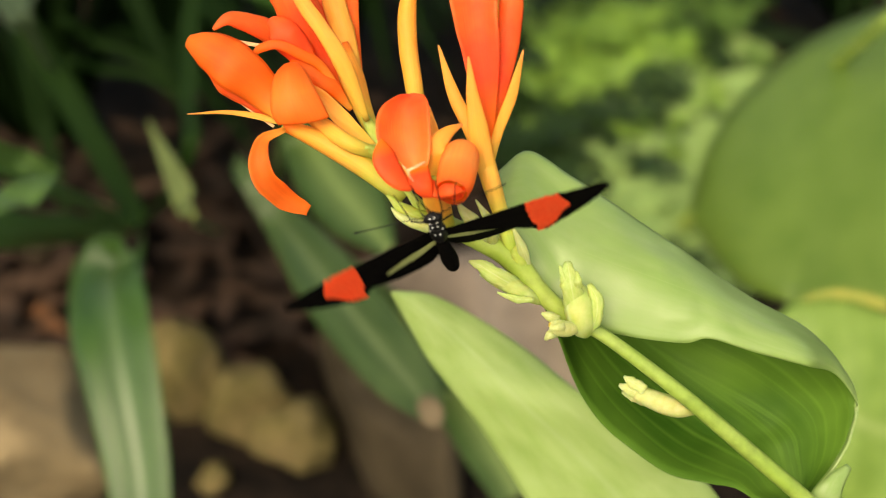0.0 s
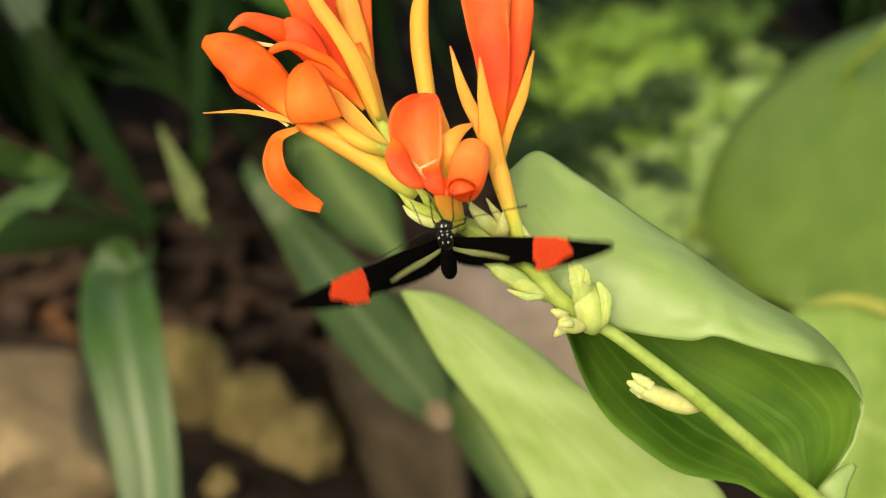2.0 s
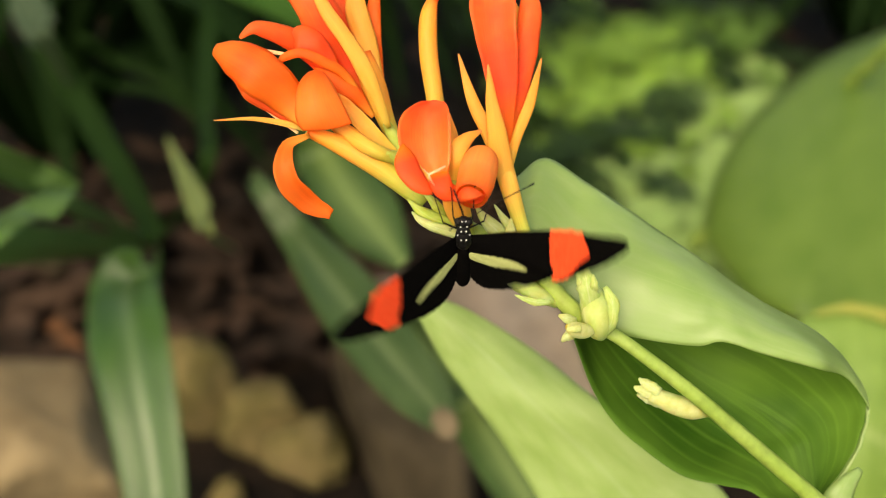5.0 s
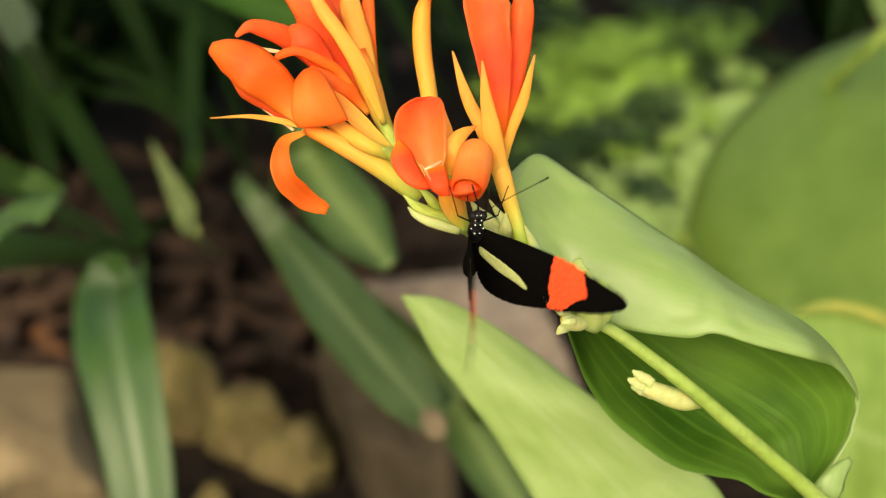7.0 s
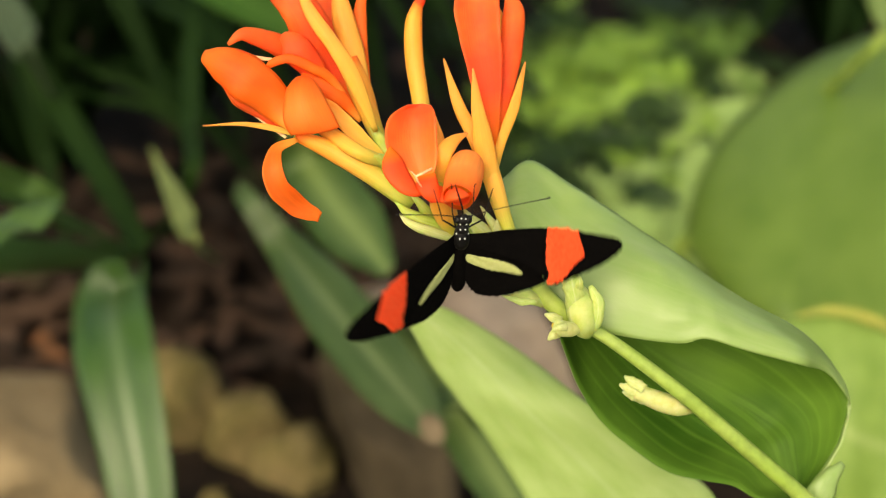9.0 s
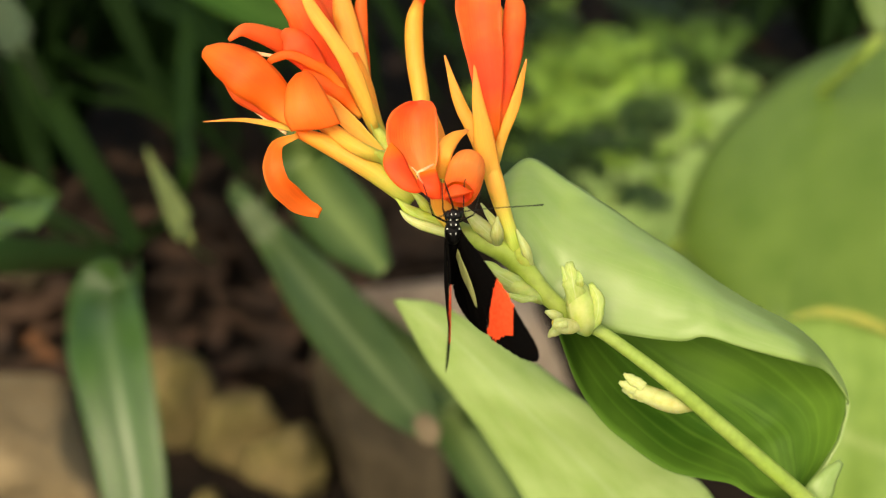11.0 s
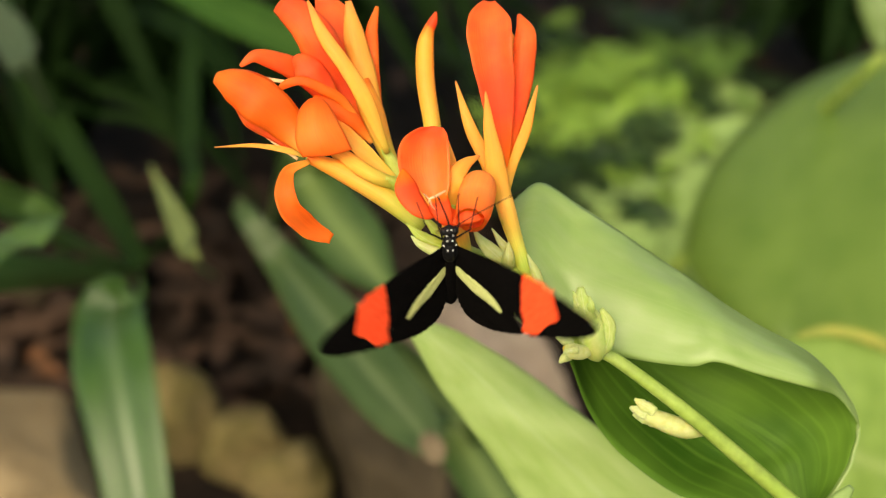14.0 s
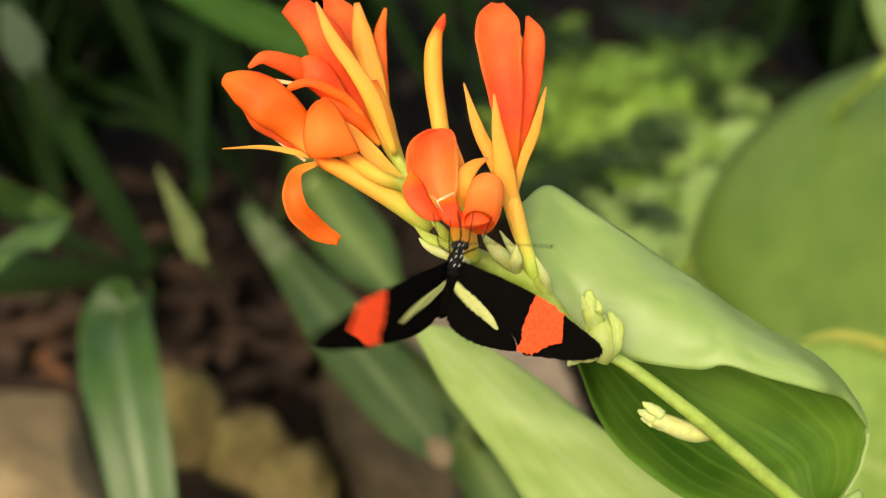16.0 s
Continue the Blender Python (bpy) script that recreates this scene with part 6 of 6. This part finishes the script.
        (12.7, beat(-1, 69.9, -5, 0.7)),
        (12.8, beat(-1, 73.6, -2.9, 0.2)),
        (12.9, beat(-1, 39.9, -0.4, -1.2)),
        (13, beat(-1, 37.1, -0.5, -2.9)),
        (13.1, beat(-1, 19.3, -3, -2.3)),
        (13.2, beat(-1, 6.9, -2.2, -1.9)),
        (13.3, beat(-1, 33.2, -3, -4.3)),
        (13.4, beat(-1, 44, -2.3, -5.2)),
        (13.5, beat(-1, 66, -6.5, -1)),
        (13.6, beat(-1, 73, -7.9, -1.9)),
        (13.7, beat(-1, 55.5, -4.1, -4.1)),
        (13.8, beat(-1, 41.7, -0.6, -2.3)),
        (13.9, beat(-1, 31, -3.2, -3)),
        (14, beat(-1, 38.4, -1.9, -2.8)),
        (14.1, beat(-1, 62.2, -3.8, -1.1)),
        (14.2, beat(-1, 71.6, -4.2, -0.2)),
        (14.3, beat(-1, 75.4, -2.2, -0.8)),
        (14.4, beat(-1, 66.4, -2.1, -1.9)),
        (14.5, beat(-1, 48, 2.2, 0.7)),
        (14.6, beat(-1, 37.4, 0.7, -4.5)),
        (14.7, beat(-1, 24.8, -3.5, -2.2)),
        (14.8, beat(-1, 34.2, -1, -2)),
        (14.9, beat(-1, 49.3, 0.2, 0.7)),
        (15, beat(-1, 62.9, -1.8, -1.1)),
        (15.1, beat(-1, 61.9, -0.8, -2.3)),
        (15.2, beat(-1, 44, 0, -2.3)),
        (15.3, beat(-1, 37, 0.3, -1.5)),
        (15.4, beat(-1, 34.3, 1.3, -0.2)),
        (15.5, beat(-1, 41.7, 1.7, -1.3)),
        (15.6, beat(-1, 55.1, 0.7, -3.2)),
        (15.7, beat(-1, 72.7, 0.2, -4.3)),
        (15.8, beat(-1, 71.6, -0.8, -6.9)),
        (15.9, beat(-1, 55.8, 2.6, -2.8)),
        (16, beat(-1, 30.4, 2.8, 0.2)),
    ])
    walk(wing_right, [
        (0, beat(1, -6.4, -6.4, 14.1)),
        (0.1, beat(1, -11.7, -9.8, 14.1)),
        (0.2, beat(1, -13.2, -10, 13.6)),
        (0.3, beat(1, -3.7, -5.6, 11.1)),
        (0.4, beat(1, 26.3, 1.3, 5.4)),
        (0.5, beat(1, 46.3, 1.4, 0.3)),
        (0.6, beat(1, 65.7, 1.4, -0.1)),
        (0.7, beat(1, 61.7, 0.2, 2.6)),
        (0.8, beat(1, 37.5, 1.6, 3)),
        (0.9, beat(1, 22, 2.7, 5.7)),
        (1, beat(1, 2.3, -0.8, 11.3)),
        (1.1, beat(1, -4.9, -6.5, 9.5)),
        (1.2, beat(1, -2.7, -2.9, 8.1)),
        (1.3, beat(1, 7.6, 1.8, 3.7)),
        (1.4, beat(1, 35.8, 4, -1.5)),
        (1.5, beat(1, 51.1, 3.9, -6.3)),
        (1.6, beat(1, 60.9, 4, -6.7)),
        (1.7, beat(1, 48.9, 3.5, -4.3)),
        (1.8, beat(1, 28, 6.2, -1.3)),
        (1.9, beat(1, 16.1, 4.7, 2.4)),
        (2, beat(1, 3.5, -0.8, 8.9)),
        (2.1, beat(1, -2, -5.5, 13.8)),
        (2.2, beat(1, -2, -6.5, 16.1)),
        (2.3, beat(1, 4.8, 0.5, 15.8)),
        (2.4, beat(1, 19.6, 4.1, 10.7)),
        (2.5, beat(1, 30, 4.1, 4.1)),
        (2.6, beat(1, 41.5, 5.8, 4.4)),
        (2.7, beat(1, 47.7, 4.9, 1.6)),
        (2.8, beat(1, 40.3, 3, 4.1)),
        (2.9, beat(1, 32, 3.8, 7.5)),
        (3, beat(1, 15.1, 3.1, 12.4)),
        (3.1, beat(1, 6.9, -0.4, 16.3)),
        (3.2, beat(1, 1.7, -3.6, 19.4)),
        (3.3, beat(1, 6.8, 3.7, 19.7)),
        (3.4, beat(1, 34.7, 8.6, 12.7)),
        (3.5, beat(1, 57, 10.7, 6.9)),
        (3.6, beat(1, 68.4, 21.2, 3.5)),
        (3.7, beat(1, 68.5, 23.9, 2.9)),
        (3.8, beat(1, 68.4, 21.2, 3.5)),
        (3.9, beat(1, 57, 10.7, 6.9)),
        (4, beat(1, 34.7, 8.6, 12.7)),
        (4.1, beat(1, 6.8, 3.7, 19.7)),
        (4.2, beat(1, 1.7, -3.6, 19.4)),
        (4.3, beat(1, 6.9, -0.4, 16.3)),
        (4.4, beat(1, 15.1, 3.1, 12.4)),
        (4.5, beat(1, 32, 3.8, 7.5)),
        (4.6, beat(1, 39.8, 2.7, 3.7)),
        (4.7, beat(1, 43.5, 4.1, 0.6)),
        (4.8, beat(1, 43, 2.5, 0.5)),
        (4.9, beat(1, 31.8, -2.1, 0)),
        (5, beat(1, -0.9, -4.8, -1.7)),
        (5.1, beat(1, -13.6, -7.2, -1.5)),
        (5.2, beat(1, -24.7, -9.8, -1.9)),
        (5.3, beat(1, -19.1, -9, -2.1)),
        (5.4, beat(1, -3.8, -6, -3.1)),
        (5.5, beat(1, 8.2, -1.6, -2)),
        (5.6, beat(1, 36.2, -0.8, -1.2)),
        (5.7, beat(1, 45, 4.2, -3.3)),
        (5.8, beat(1, 39.4, 5.4, -2.6)),
        (5.9, beat(1, 45, 4.2, -3.3)),
        (6, beat(1, 36.2, -0.8, -1.2)),
        (6.1, beat(1, 8.2, -1.6, -2)),
        (6.2, beat(1, -3.8, -6, -3.1)),
        (6.3, beat(1, -19.1, -9, -2.1)),
        (6.4, beat(1, -24.7, -9.8, -1.9)),
        (6.5, beat(1, -13.6, -7.2, -1.5)),
        (6.6, beat(1, -0.9, -4.8, -1.7)),
        (6.7, beat(1, 31.9, -2.5, -0.2)),
        (6.8, beat(1, 43.7, 0.9, -1.4)),
        (6.9, beat(1, 34.7, 2.3, -1.5)),
        (7, beat(1, 31.4, -3.3, -4.2)),
        (7.1, beat(1, 4.9, -1.8, -4.6)),
        (7.2, beat(1, -6.9, -4.3, -4)),
        (7.3, beat(1, -25.8, -10.2, -6.9)),
        (7.4, beat(1, -40, -11.3, -10.6)),
        (7.5, beat(1, -38.1, -10.8, -11)),
        (7.6, beat(1, -23.9, -6.2, -9)),
        (7.7, beat(1, 32.5, -9.6, -8.1)),
        (7.8, beat(1, 41.5, -2.2, -8.3)),
        (7.9, beat(1, 39, -3, -7.4)),
        (8, beat(1, 28.6, -9.6, -9.3)),
        (8.1, beat(1, -8.5, -6.2, -10.8)),
        (8.2, beat(1, -14.8, -7.8, -10.8)),
        (8.3, beat(1, -7, -4.4, -8)),
        (8.4, beat(1, 16.9, -4.3, -6.9)),
        (8.5, beat(1, 33.4, -1.5, -6.1)),
        (8.6, beat(1, 45, 1.3, -6.5)),
        (8.7, beat(1, 38.7, 0.4, -6.5)),
        (8.8, beat(1, 24.2, 0.1, -6.4)),
        (8.9, beat(1, 5.7, -1.5, -6.3)),
        (9, beat(1, -4.6, -4.5, -4.7)),
        (9.1, beat(1, -16.7, -8.7, -5.4)),
        (9.2, beat(1, -22.2, -10.3, -3.8)),
        (9.3, beat(1, -16.7, -8.7, -5.4)),
        (9.4, beat(1, -4.6, -4.5, -4.7)),
        (9.5, beat(1, 5.7, -1.5, -6.3)),
        (9.6, beat(1, 24.2, 0.1, -6.4)),
        (9.7, beat(1, 38.7, 0.4, -6.5)),
        (9.8, beat(1, 45, 1.3, -6.5)),
        (9.9, beat(1, 33.4, -1.5, -6.1)),
        (10, beat(1, 16.9, -4.3, -6.9)),
        (10.1, beat(1, -6.5, -4.3, -7.8)),
        (10.2, beat(1, -14.8, -7.7, -8.8)),
        (10.3, beat(1, -16.7, -8.2, -6.4)),
        (10.4, beat(1, -22.3, -10.1, -4.4)),
        (10.5, beat(1, -18.1, -8.4, -4.2)),
        (10.6, beat(1, -5.5, -3.5, -4)),
        (10.7, beat(1, 4.9, 1.3, -5.8)),
        (10.8, beat(1, 32.5, 2.6, -8.1)),
        (10.9, beat(1, 48.6, 2.2, -8.8)),
        (11, beat(1, 64.1, 1.4, -5.8)),
        (11.1, beat(1, 60.6, 0.8, -3)),
        (11.2, beat(1, 45.2, 0.8, -7.2)),
        (11.3, beat(1, 35.5, 0.2, -4.7)),
        (11.4, beat(1, 45.2, 0.8, -7.2)),
        (11.5, beat(1, 60.6, 0.8, -3)),
        (11.6, beat(1, 64.1, 1.4, -5.8)),
        (11.7, beat(1, 48.6, 2.2, -8.8)),
        (11.8, beat(1, 32.5, 2.6, -8.1)),
        (11.9, beat(1, 4.9, 1.3, -5.8)),
        (12, beat(1, -5.5, -3.5, -4)),
        (12.1, beat(1, -18.1, -8.4, -4.2)),
        (12.2, beat(1, -25.3, -10.1, -4.1)),
        (12.3, beat(1, -20.6, -9.2, -4.3)),
        (12.4, beat(1, -15, -7.6, -4.4)),
        (12.5, beat(1, 2.9, -2.8, -4.4)),
        (12.6, beat(1, 21, -0.1, -3.5)),
        (12.7, beat(1, 46.8, -0.7, -4.5)),
        (12.8, beat(1, 49.6, -0.5, -3.9)),
        (12.9, beat(1, 51.3, -1.7, -5.2)),
        (13, beat(1, 18.5, 2.8, -5.5)),
        (13.1, beat(1, 2.7, -2.1, -7.3)),
        (13.2, beat(1, 3.9, 0.9, -7)),
        (13.3, beat(1, 21, -2.6, -7.3)),
        (13.4, beat(1, 40, -4.6, -5.7)),
        (13.5, beat(1, 59, -4, -2.9)),
        (13.6, beat(1, 66.6, -2.8, -0.5)),
        (13.7, beat(1, 54.9, -1.2, -2.5)),
        (13.8, beat(1, 46.8, -3.1, -4.7)),
        (13.9, beat(1, 34.6, -6.3, -5.6)),
        (14, beat(1, 41.7, -2.4, -2)),
        (14.1, beat(1, 68.6, -4, 1.6)),
        (14.2, beat(1, 81, -3.5, 4)),
        (14.3, beat(1, 78.3, -1.4, 5.2)),
        (14.4, beat(1, 71.3, -1.5, 1.3)),
        (14.5, beat(1, 53.5, 2.3, -4.3)),
        (14.6, beat(1, 39.9, -0.6, -3.9)),
        (14.7, beat(1, 35.2, -1.9, -5.2)),
        (14.8, beat(1, 42, -1.2, -3.2)),
        (14.9, beat(1, 57.2, -3.1, -3.8)),
        (15, beat(1, 64.4, -2.7, -4.1)),
        (15.1, beat(1, 54.2, -3.8, -4.8)),
        (15.2, beat(1, 54.7, -4.3, -7.7)),
        (15.3, beat(1, 32.3, -3.3, -6.9)),
        (15.4, beat(1, 25.5, 0, -4)),
        (15.5, beat(1, 45.6, -2.2, -6.3)),
        (15.6, beat(1, 56.7, -1.2, -7)),
        (15.7, beat(1, 66.5, 0.4, -6.2)),
        (15.8, beat(1, 65.9, -0.7, -4.3)),
        (15.9, beat(1, 47.9, 1.3, -3.9)),
        (16, beat(1, 29.7, 3.1, -4.1)),
    ])
    rows = [
        (0, droop(14, 12)),
        (0.2, droop(-2, 12)),
        (0.4, droop(43, 5)),
        (0.6, droop(72, 0)),
        (0.8, droop(49, -1)),
        (1, droop(17, 12)),
        (1.2, droop(14, 10)),
        (1.4, droop(55, 1)),
        (1.6, droop(80, -2)),
        (1.8, droop(49, 1)),
        (2, droop(15, 8)),
        (2.2, droop(9, 16)),
        (2.4, droop(34, 6)),
        (2.6, droop(56, -2)),
        (2.8, droop(50, -1)),
        (3, droop(27, 8)),
        (3.2, droop(12, 17)),
        (3.4, droop(56, 3)),
        (3.6, droop(88, 0)),
        (3.8, droop(88, 0)),
        (4, droop(56, 3)),
        (4.2, droop(12, 17)),
        (4.4, droop(27, 8)),
        (4.6, droop(52, -1)),
        (4.8, droop(75, -1)),
        (5, droop(40, 1)),
        (5.2, droop(7, 0)),
        (5.4, droop(31, 1)),
        (5.6, droop(68, 2)),
        (5.8, droop(82, -1)),
        (6, droop(68, 2)),
        (6.2, droop(31, 1)),
        (6.4, droop(7, 0)),
        (6.6, droop(40, 1)),
        (6.8, droop(84, -1)),
        (7, droop(84, -4)),
        (7.2, droop(55, 2)),
        (7.4, droop(28, -1)),
        (7.6, droop(35, -3)),
        (7.8, droop(75, -4)),
        (8, droop(75, -1)),
        (8.2, droop(29, -5)),
        (8.4, droop(57, 0)),
        (8.6, droop(90, -2)),
        (8.8, droop(76, -3)),
        (9, droop(47, 1)),
        (9.2, droop(22, 0)),
        (9.4, droop(47, 1)),
        (9.6, droop(76, -3)),
        (9.8, droop(90, -2)),
        (10, droop(57, 0)),
        (10.2, droop(20, -3)),
        (10.4, droop(-8, 2)),
        (10.6, droop(15, 1)),
        (10.8, droop(56, 0)),
        (11, droop(88, 0)),
        (11.2, droop(71, 2)),
        (11.4, droop(71, 2)),
        (11.6, droop(88, 0)),
        (11.8, droop(56, 0)),
        (12, droop(15, 1)),
        (12.2, droop(-13, 2)),
        (12.4, droop(3, 2)),
        (12.6, droop(46, -3)),
        (12.8, droop(74, 0)),
        (13, droop(37, -3)),
        (13.2, droop(7, -2)),
        (13.4, droop(44, -5)),
        (13.6, droop(73, -2)),
        (13.8, droop(42, -2)),
        (14, droop(38, -3)),
        (14.2, droop(72, 0)),
        (14.4, droop(66, -2)),
        (14.6, droop(37, -4)),
        (14.8, droop(34, -2)),
        (15, droop(63, -1)),
        (15.2, droop(44, -2)),
        (15.4, droop(34, 0)),
        (15.6, droop(55, -3)),
        (15.8, droop(72, -7)),
        (16, droop(30, 0)),
    ]
    walk(hind_left, rows)
    walk(bar_left, rows)
    rows = [
        (0, droop(-6, 14)),
        (0.2, droop(-13, 14)),
        (0.4, droop(26, 5)),
        (0.6, droop(66, 0)),
        (0.8, droop(37, 3)),
        (1, droop(2, 11)),
        (1.2, droop(-3, 8)),
        (1.4, droop(36, -2)),
        (1.6, droop(61, -7)),
        (1.8, droop(28, -1)),
        (2, droop(3, 9)),
        (2.2, droop(-2, 16)),
        (2.4, droop(20, 11)),
        (2.6, droop(41, 4)),
        (2.8, droop(40, 4)),
        (3, droop(15, 12)),
        (3.2, droop(2, 19)),
        (3.4, droop(35, 13)),
        (3.6, droop(68, 4)),
        (3.8, droop(68, 4)),
        (4, droop(35, 13)),
        (4.2, droop(2, 19)),
        (4.4, droop(15, 12)),
        (4.6, droop(40, 4)),
        (4.8, droop(43, 1)),
        (5, droop(-1, -2)),
        (5.2, droop(-25, -2)),
        (5.4, droop(-4, -3)),
        (5.6, droop(36, -1)),
        (5.8, droop(39, -3)),
        (6, droop(36, -1)),
        (6.2, droop(-4, -3)),
        (6.4, droop(-25, -2)),
        (6.6, droop(-1, -2)),
        (6.8, droop(44, -1)),
        (7, droop(31, -4)),
        (7.2, droop(-7, -4)),
        (7.4, droop(-40, -11)),
        (7.6, droop(-24, -9)),
        (7.8, droop(41, -8)),
        (8, droop(29, -9)),
        (8.2, droop(-15, -11)),
        (8.4, droop(17, -7)),
        (8.6, droop(45, -7)),
        (8.8, droop(24, -6)),
        (9, droop(-5, -5)),
        (9.2, droop(-22, -4)),
        (9.4, droop(-5, -5)),
        (9.6, droop(24, -6)),
        (9.8, droop(45, -7)),
        (10, droop(17, -7)),
        (10.2, droop(-15, -9)),
        (10.4, droop(-22, -4)),
        (10.6, droop(-5, -4)),
        (10.8, droop(33, -8)),
        (11, droop(64, -6)),
        (11.2, droop(45, -7)),
        (11.4, droop(45, -7)),
        (11.6, droop(64, -6)),
        (11.8, droop(33, -8)),
        (12, droop(-5, -4)),
        (12.2, droop(-25, -4)),
        (12.4, droop(-15, -4)),
        (12.6, droop(21, -4)),
        (12.8, droop(50, -4)),
        (13, droop(19, -6)),
        (13.2, droop(4, -7)),
        (13.4, droop(40, -6)),
        (13.6, droop(67, 0)),
        (13.8, droop(47, -5)),
        (14, droop(42, -2)),
        (14.2, droop(81, 4)),
        (14.4, droop(71, 1)),
        (14.6, droop(40, -4)),
        (14.8, droop(42, -3)),
        (15, droop(64, -4)),
        (15.2, droop(55, -8)),
        (15.4, droop(25, -4)),
        (15.6, droop(57, -7)),
        (15.8, droop(66, -4)),
        (16, droop(30, -4)),
    ]
    walk(hind_right, rows)
    walk(bar_right, rows)
    walk(feelers[0], [
        (0, feeler_pose(-1, 17.2)),
        (0.5, feeler_pose(-1, 17.2)),
        (1, feeler_pose(-1, 17.5)),
        (1.7, feeler_pose(-1, -8.5)),
        (1.9, feeler_pose(-1, -19.5)),
        (2.5, feeler_pose(-1, -11.5)),
        (2.7, feeler_pose(-1, -10.8)),
        (2.9, feeler_pose(-1, -8.2)),
        (3.1, feeler_pose(-1, -1.5)),
        (3.3, feeler_pose(-1, -1.8)),
        (3.5, feeler_pose(-1, -1.8)),
        (3.7, feeler_pose(-1, 7.5)),
        (4.6, feeler_pose(-1, 72, -40)),
        (5.8, feeler_pose(-1, 72, -40)),
        (8.4, feeler_pose(-1, 72, -40)),
        (9.2, feeler_pose(-1, 10.5)),
        (9.8, feeler_pose(-1, 72, -40)),
        (11.3, feeler_pose(-1, 72, -40)),
        (12.5, feeler_pose(-1, 72, -40)),
        (12.9, feeler_pose(-1, -1.5)),
        (13.3, feeler_pose(-1, 72, -40)),
        (16, feeler_pose(-1, 72, -40)),
    ])
    walk(feelers[1], [
        (0, feeler_pose(1, 31.2)),
        (0.8, feeler_pose(1, 31.2)),
        (1.2, feeler_pose(1, 31.5)),
        (1.4, feeler_pose(1, 31)),
        (1.8, feeler_pose(1, 31.2)),
        (2.1, feeler_pose(1, 22)),
        (2.4, feeler_pose(1, 16.2)),
        (2.6, feeler_pose(1, 16.8)),
        (2.9, feeler_pose(1, 11.8)),
        (3.1, feeler_pose(1, 18)),
        (3.3, feeler_pose(1, 13.5)),
        (3.5, feeler_pose(1, 17.8)),
        (3.7, feeler_pose(1, 28.5)),
        (5.9, feeler_pose(1, 44.5)),
        (6.1, feeler_pose(1, 40.2)),
        (6.5, feeler_pose(1, 41)),
        (6.7, feeler_pose(1, 40.5)),
        (6.9, feeler_pose(1, 47.2)),
        (7.1, feeler_pose(1, 48.2)),
        (7.3, feeler_pose(1, 49)),
        (7.6, feeler_pose(1, 46)),
        (7.8, feeler_pose(1, 45)),
        (8, feeler_pose(1, 44.5)),
        (8.2, feeler_pose(1, 42)),
        (8.5, feeler_pose(1, 36.2)),
        (8.7, feeler_pose(1, 26.5)),
        (8.9, feeler_pose(1, 24.2)),
        (11.3, feeler_pose(1, 10)),
        (11.5, feeler_pose(1, 4.8)),
        (11.7, feeler_pose(1, 4)),
        (11.9, feeler_pose(1, 7.2)),
        (12.1, feeler_pose(1, 11.2)),
        (12.3, feeler_pose(1, 12.2)),
        (12.5, feeler_pose(1, 24.5)),
        (12.7, feeler_pose(1, 34.2)),
        (13, feeler_pose(1, 34)),
        (13.3, feeler_pose(1, 29.8)),
        (13.5, feeler_pose(1, 30.8)),
        (13.7, feeler_pose(1, 34)),
        (13.9, feeler_pose(1, 36.8)),
        (14.1, feeler_pose(1, 38)),
        (14.3, feeler_pose(1, 35.8)),
        (14.6, feeler_pose(1, 30)),
        (14.8, feeler_pose(1, 24.5)),
        (15.3, feeler_pose(1, 23.8)),
        (15.5, feeler_pose(1, 20.8)),
        (15.7, feeler_pose(1, 19)),
        (15.9, feeler_pose(1, 12.8)),
        (16, feeler_pose(1, 10.2)),
    ])
    rows = [(t, lip_pose(a)) for t, a in ((0, 0.2), (1, 0.3), (2, 0.2), (3.7, 0.15), (5.8, 0.35), (6.2, 0.4), (6.6, 0.35), (7, 0), (7.4, 0.15), (7.8, 0.4), (8.6, 0.5), (9.2, 0.65), (10.2, 0.85), (11.3, 1), (12.2, 1), (12.8, 0.85), (13.2, 0.3), (13.8, 0.25), (14.8, 0.35), (15.5, 0.4), (16, 0.3))]
    walk(lip, rows)
    walk(lip_end, rows)


motions()
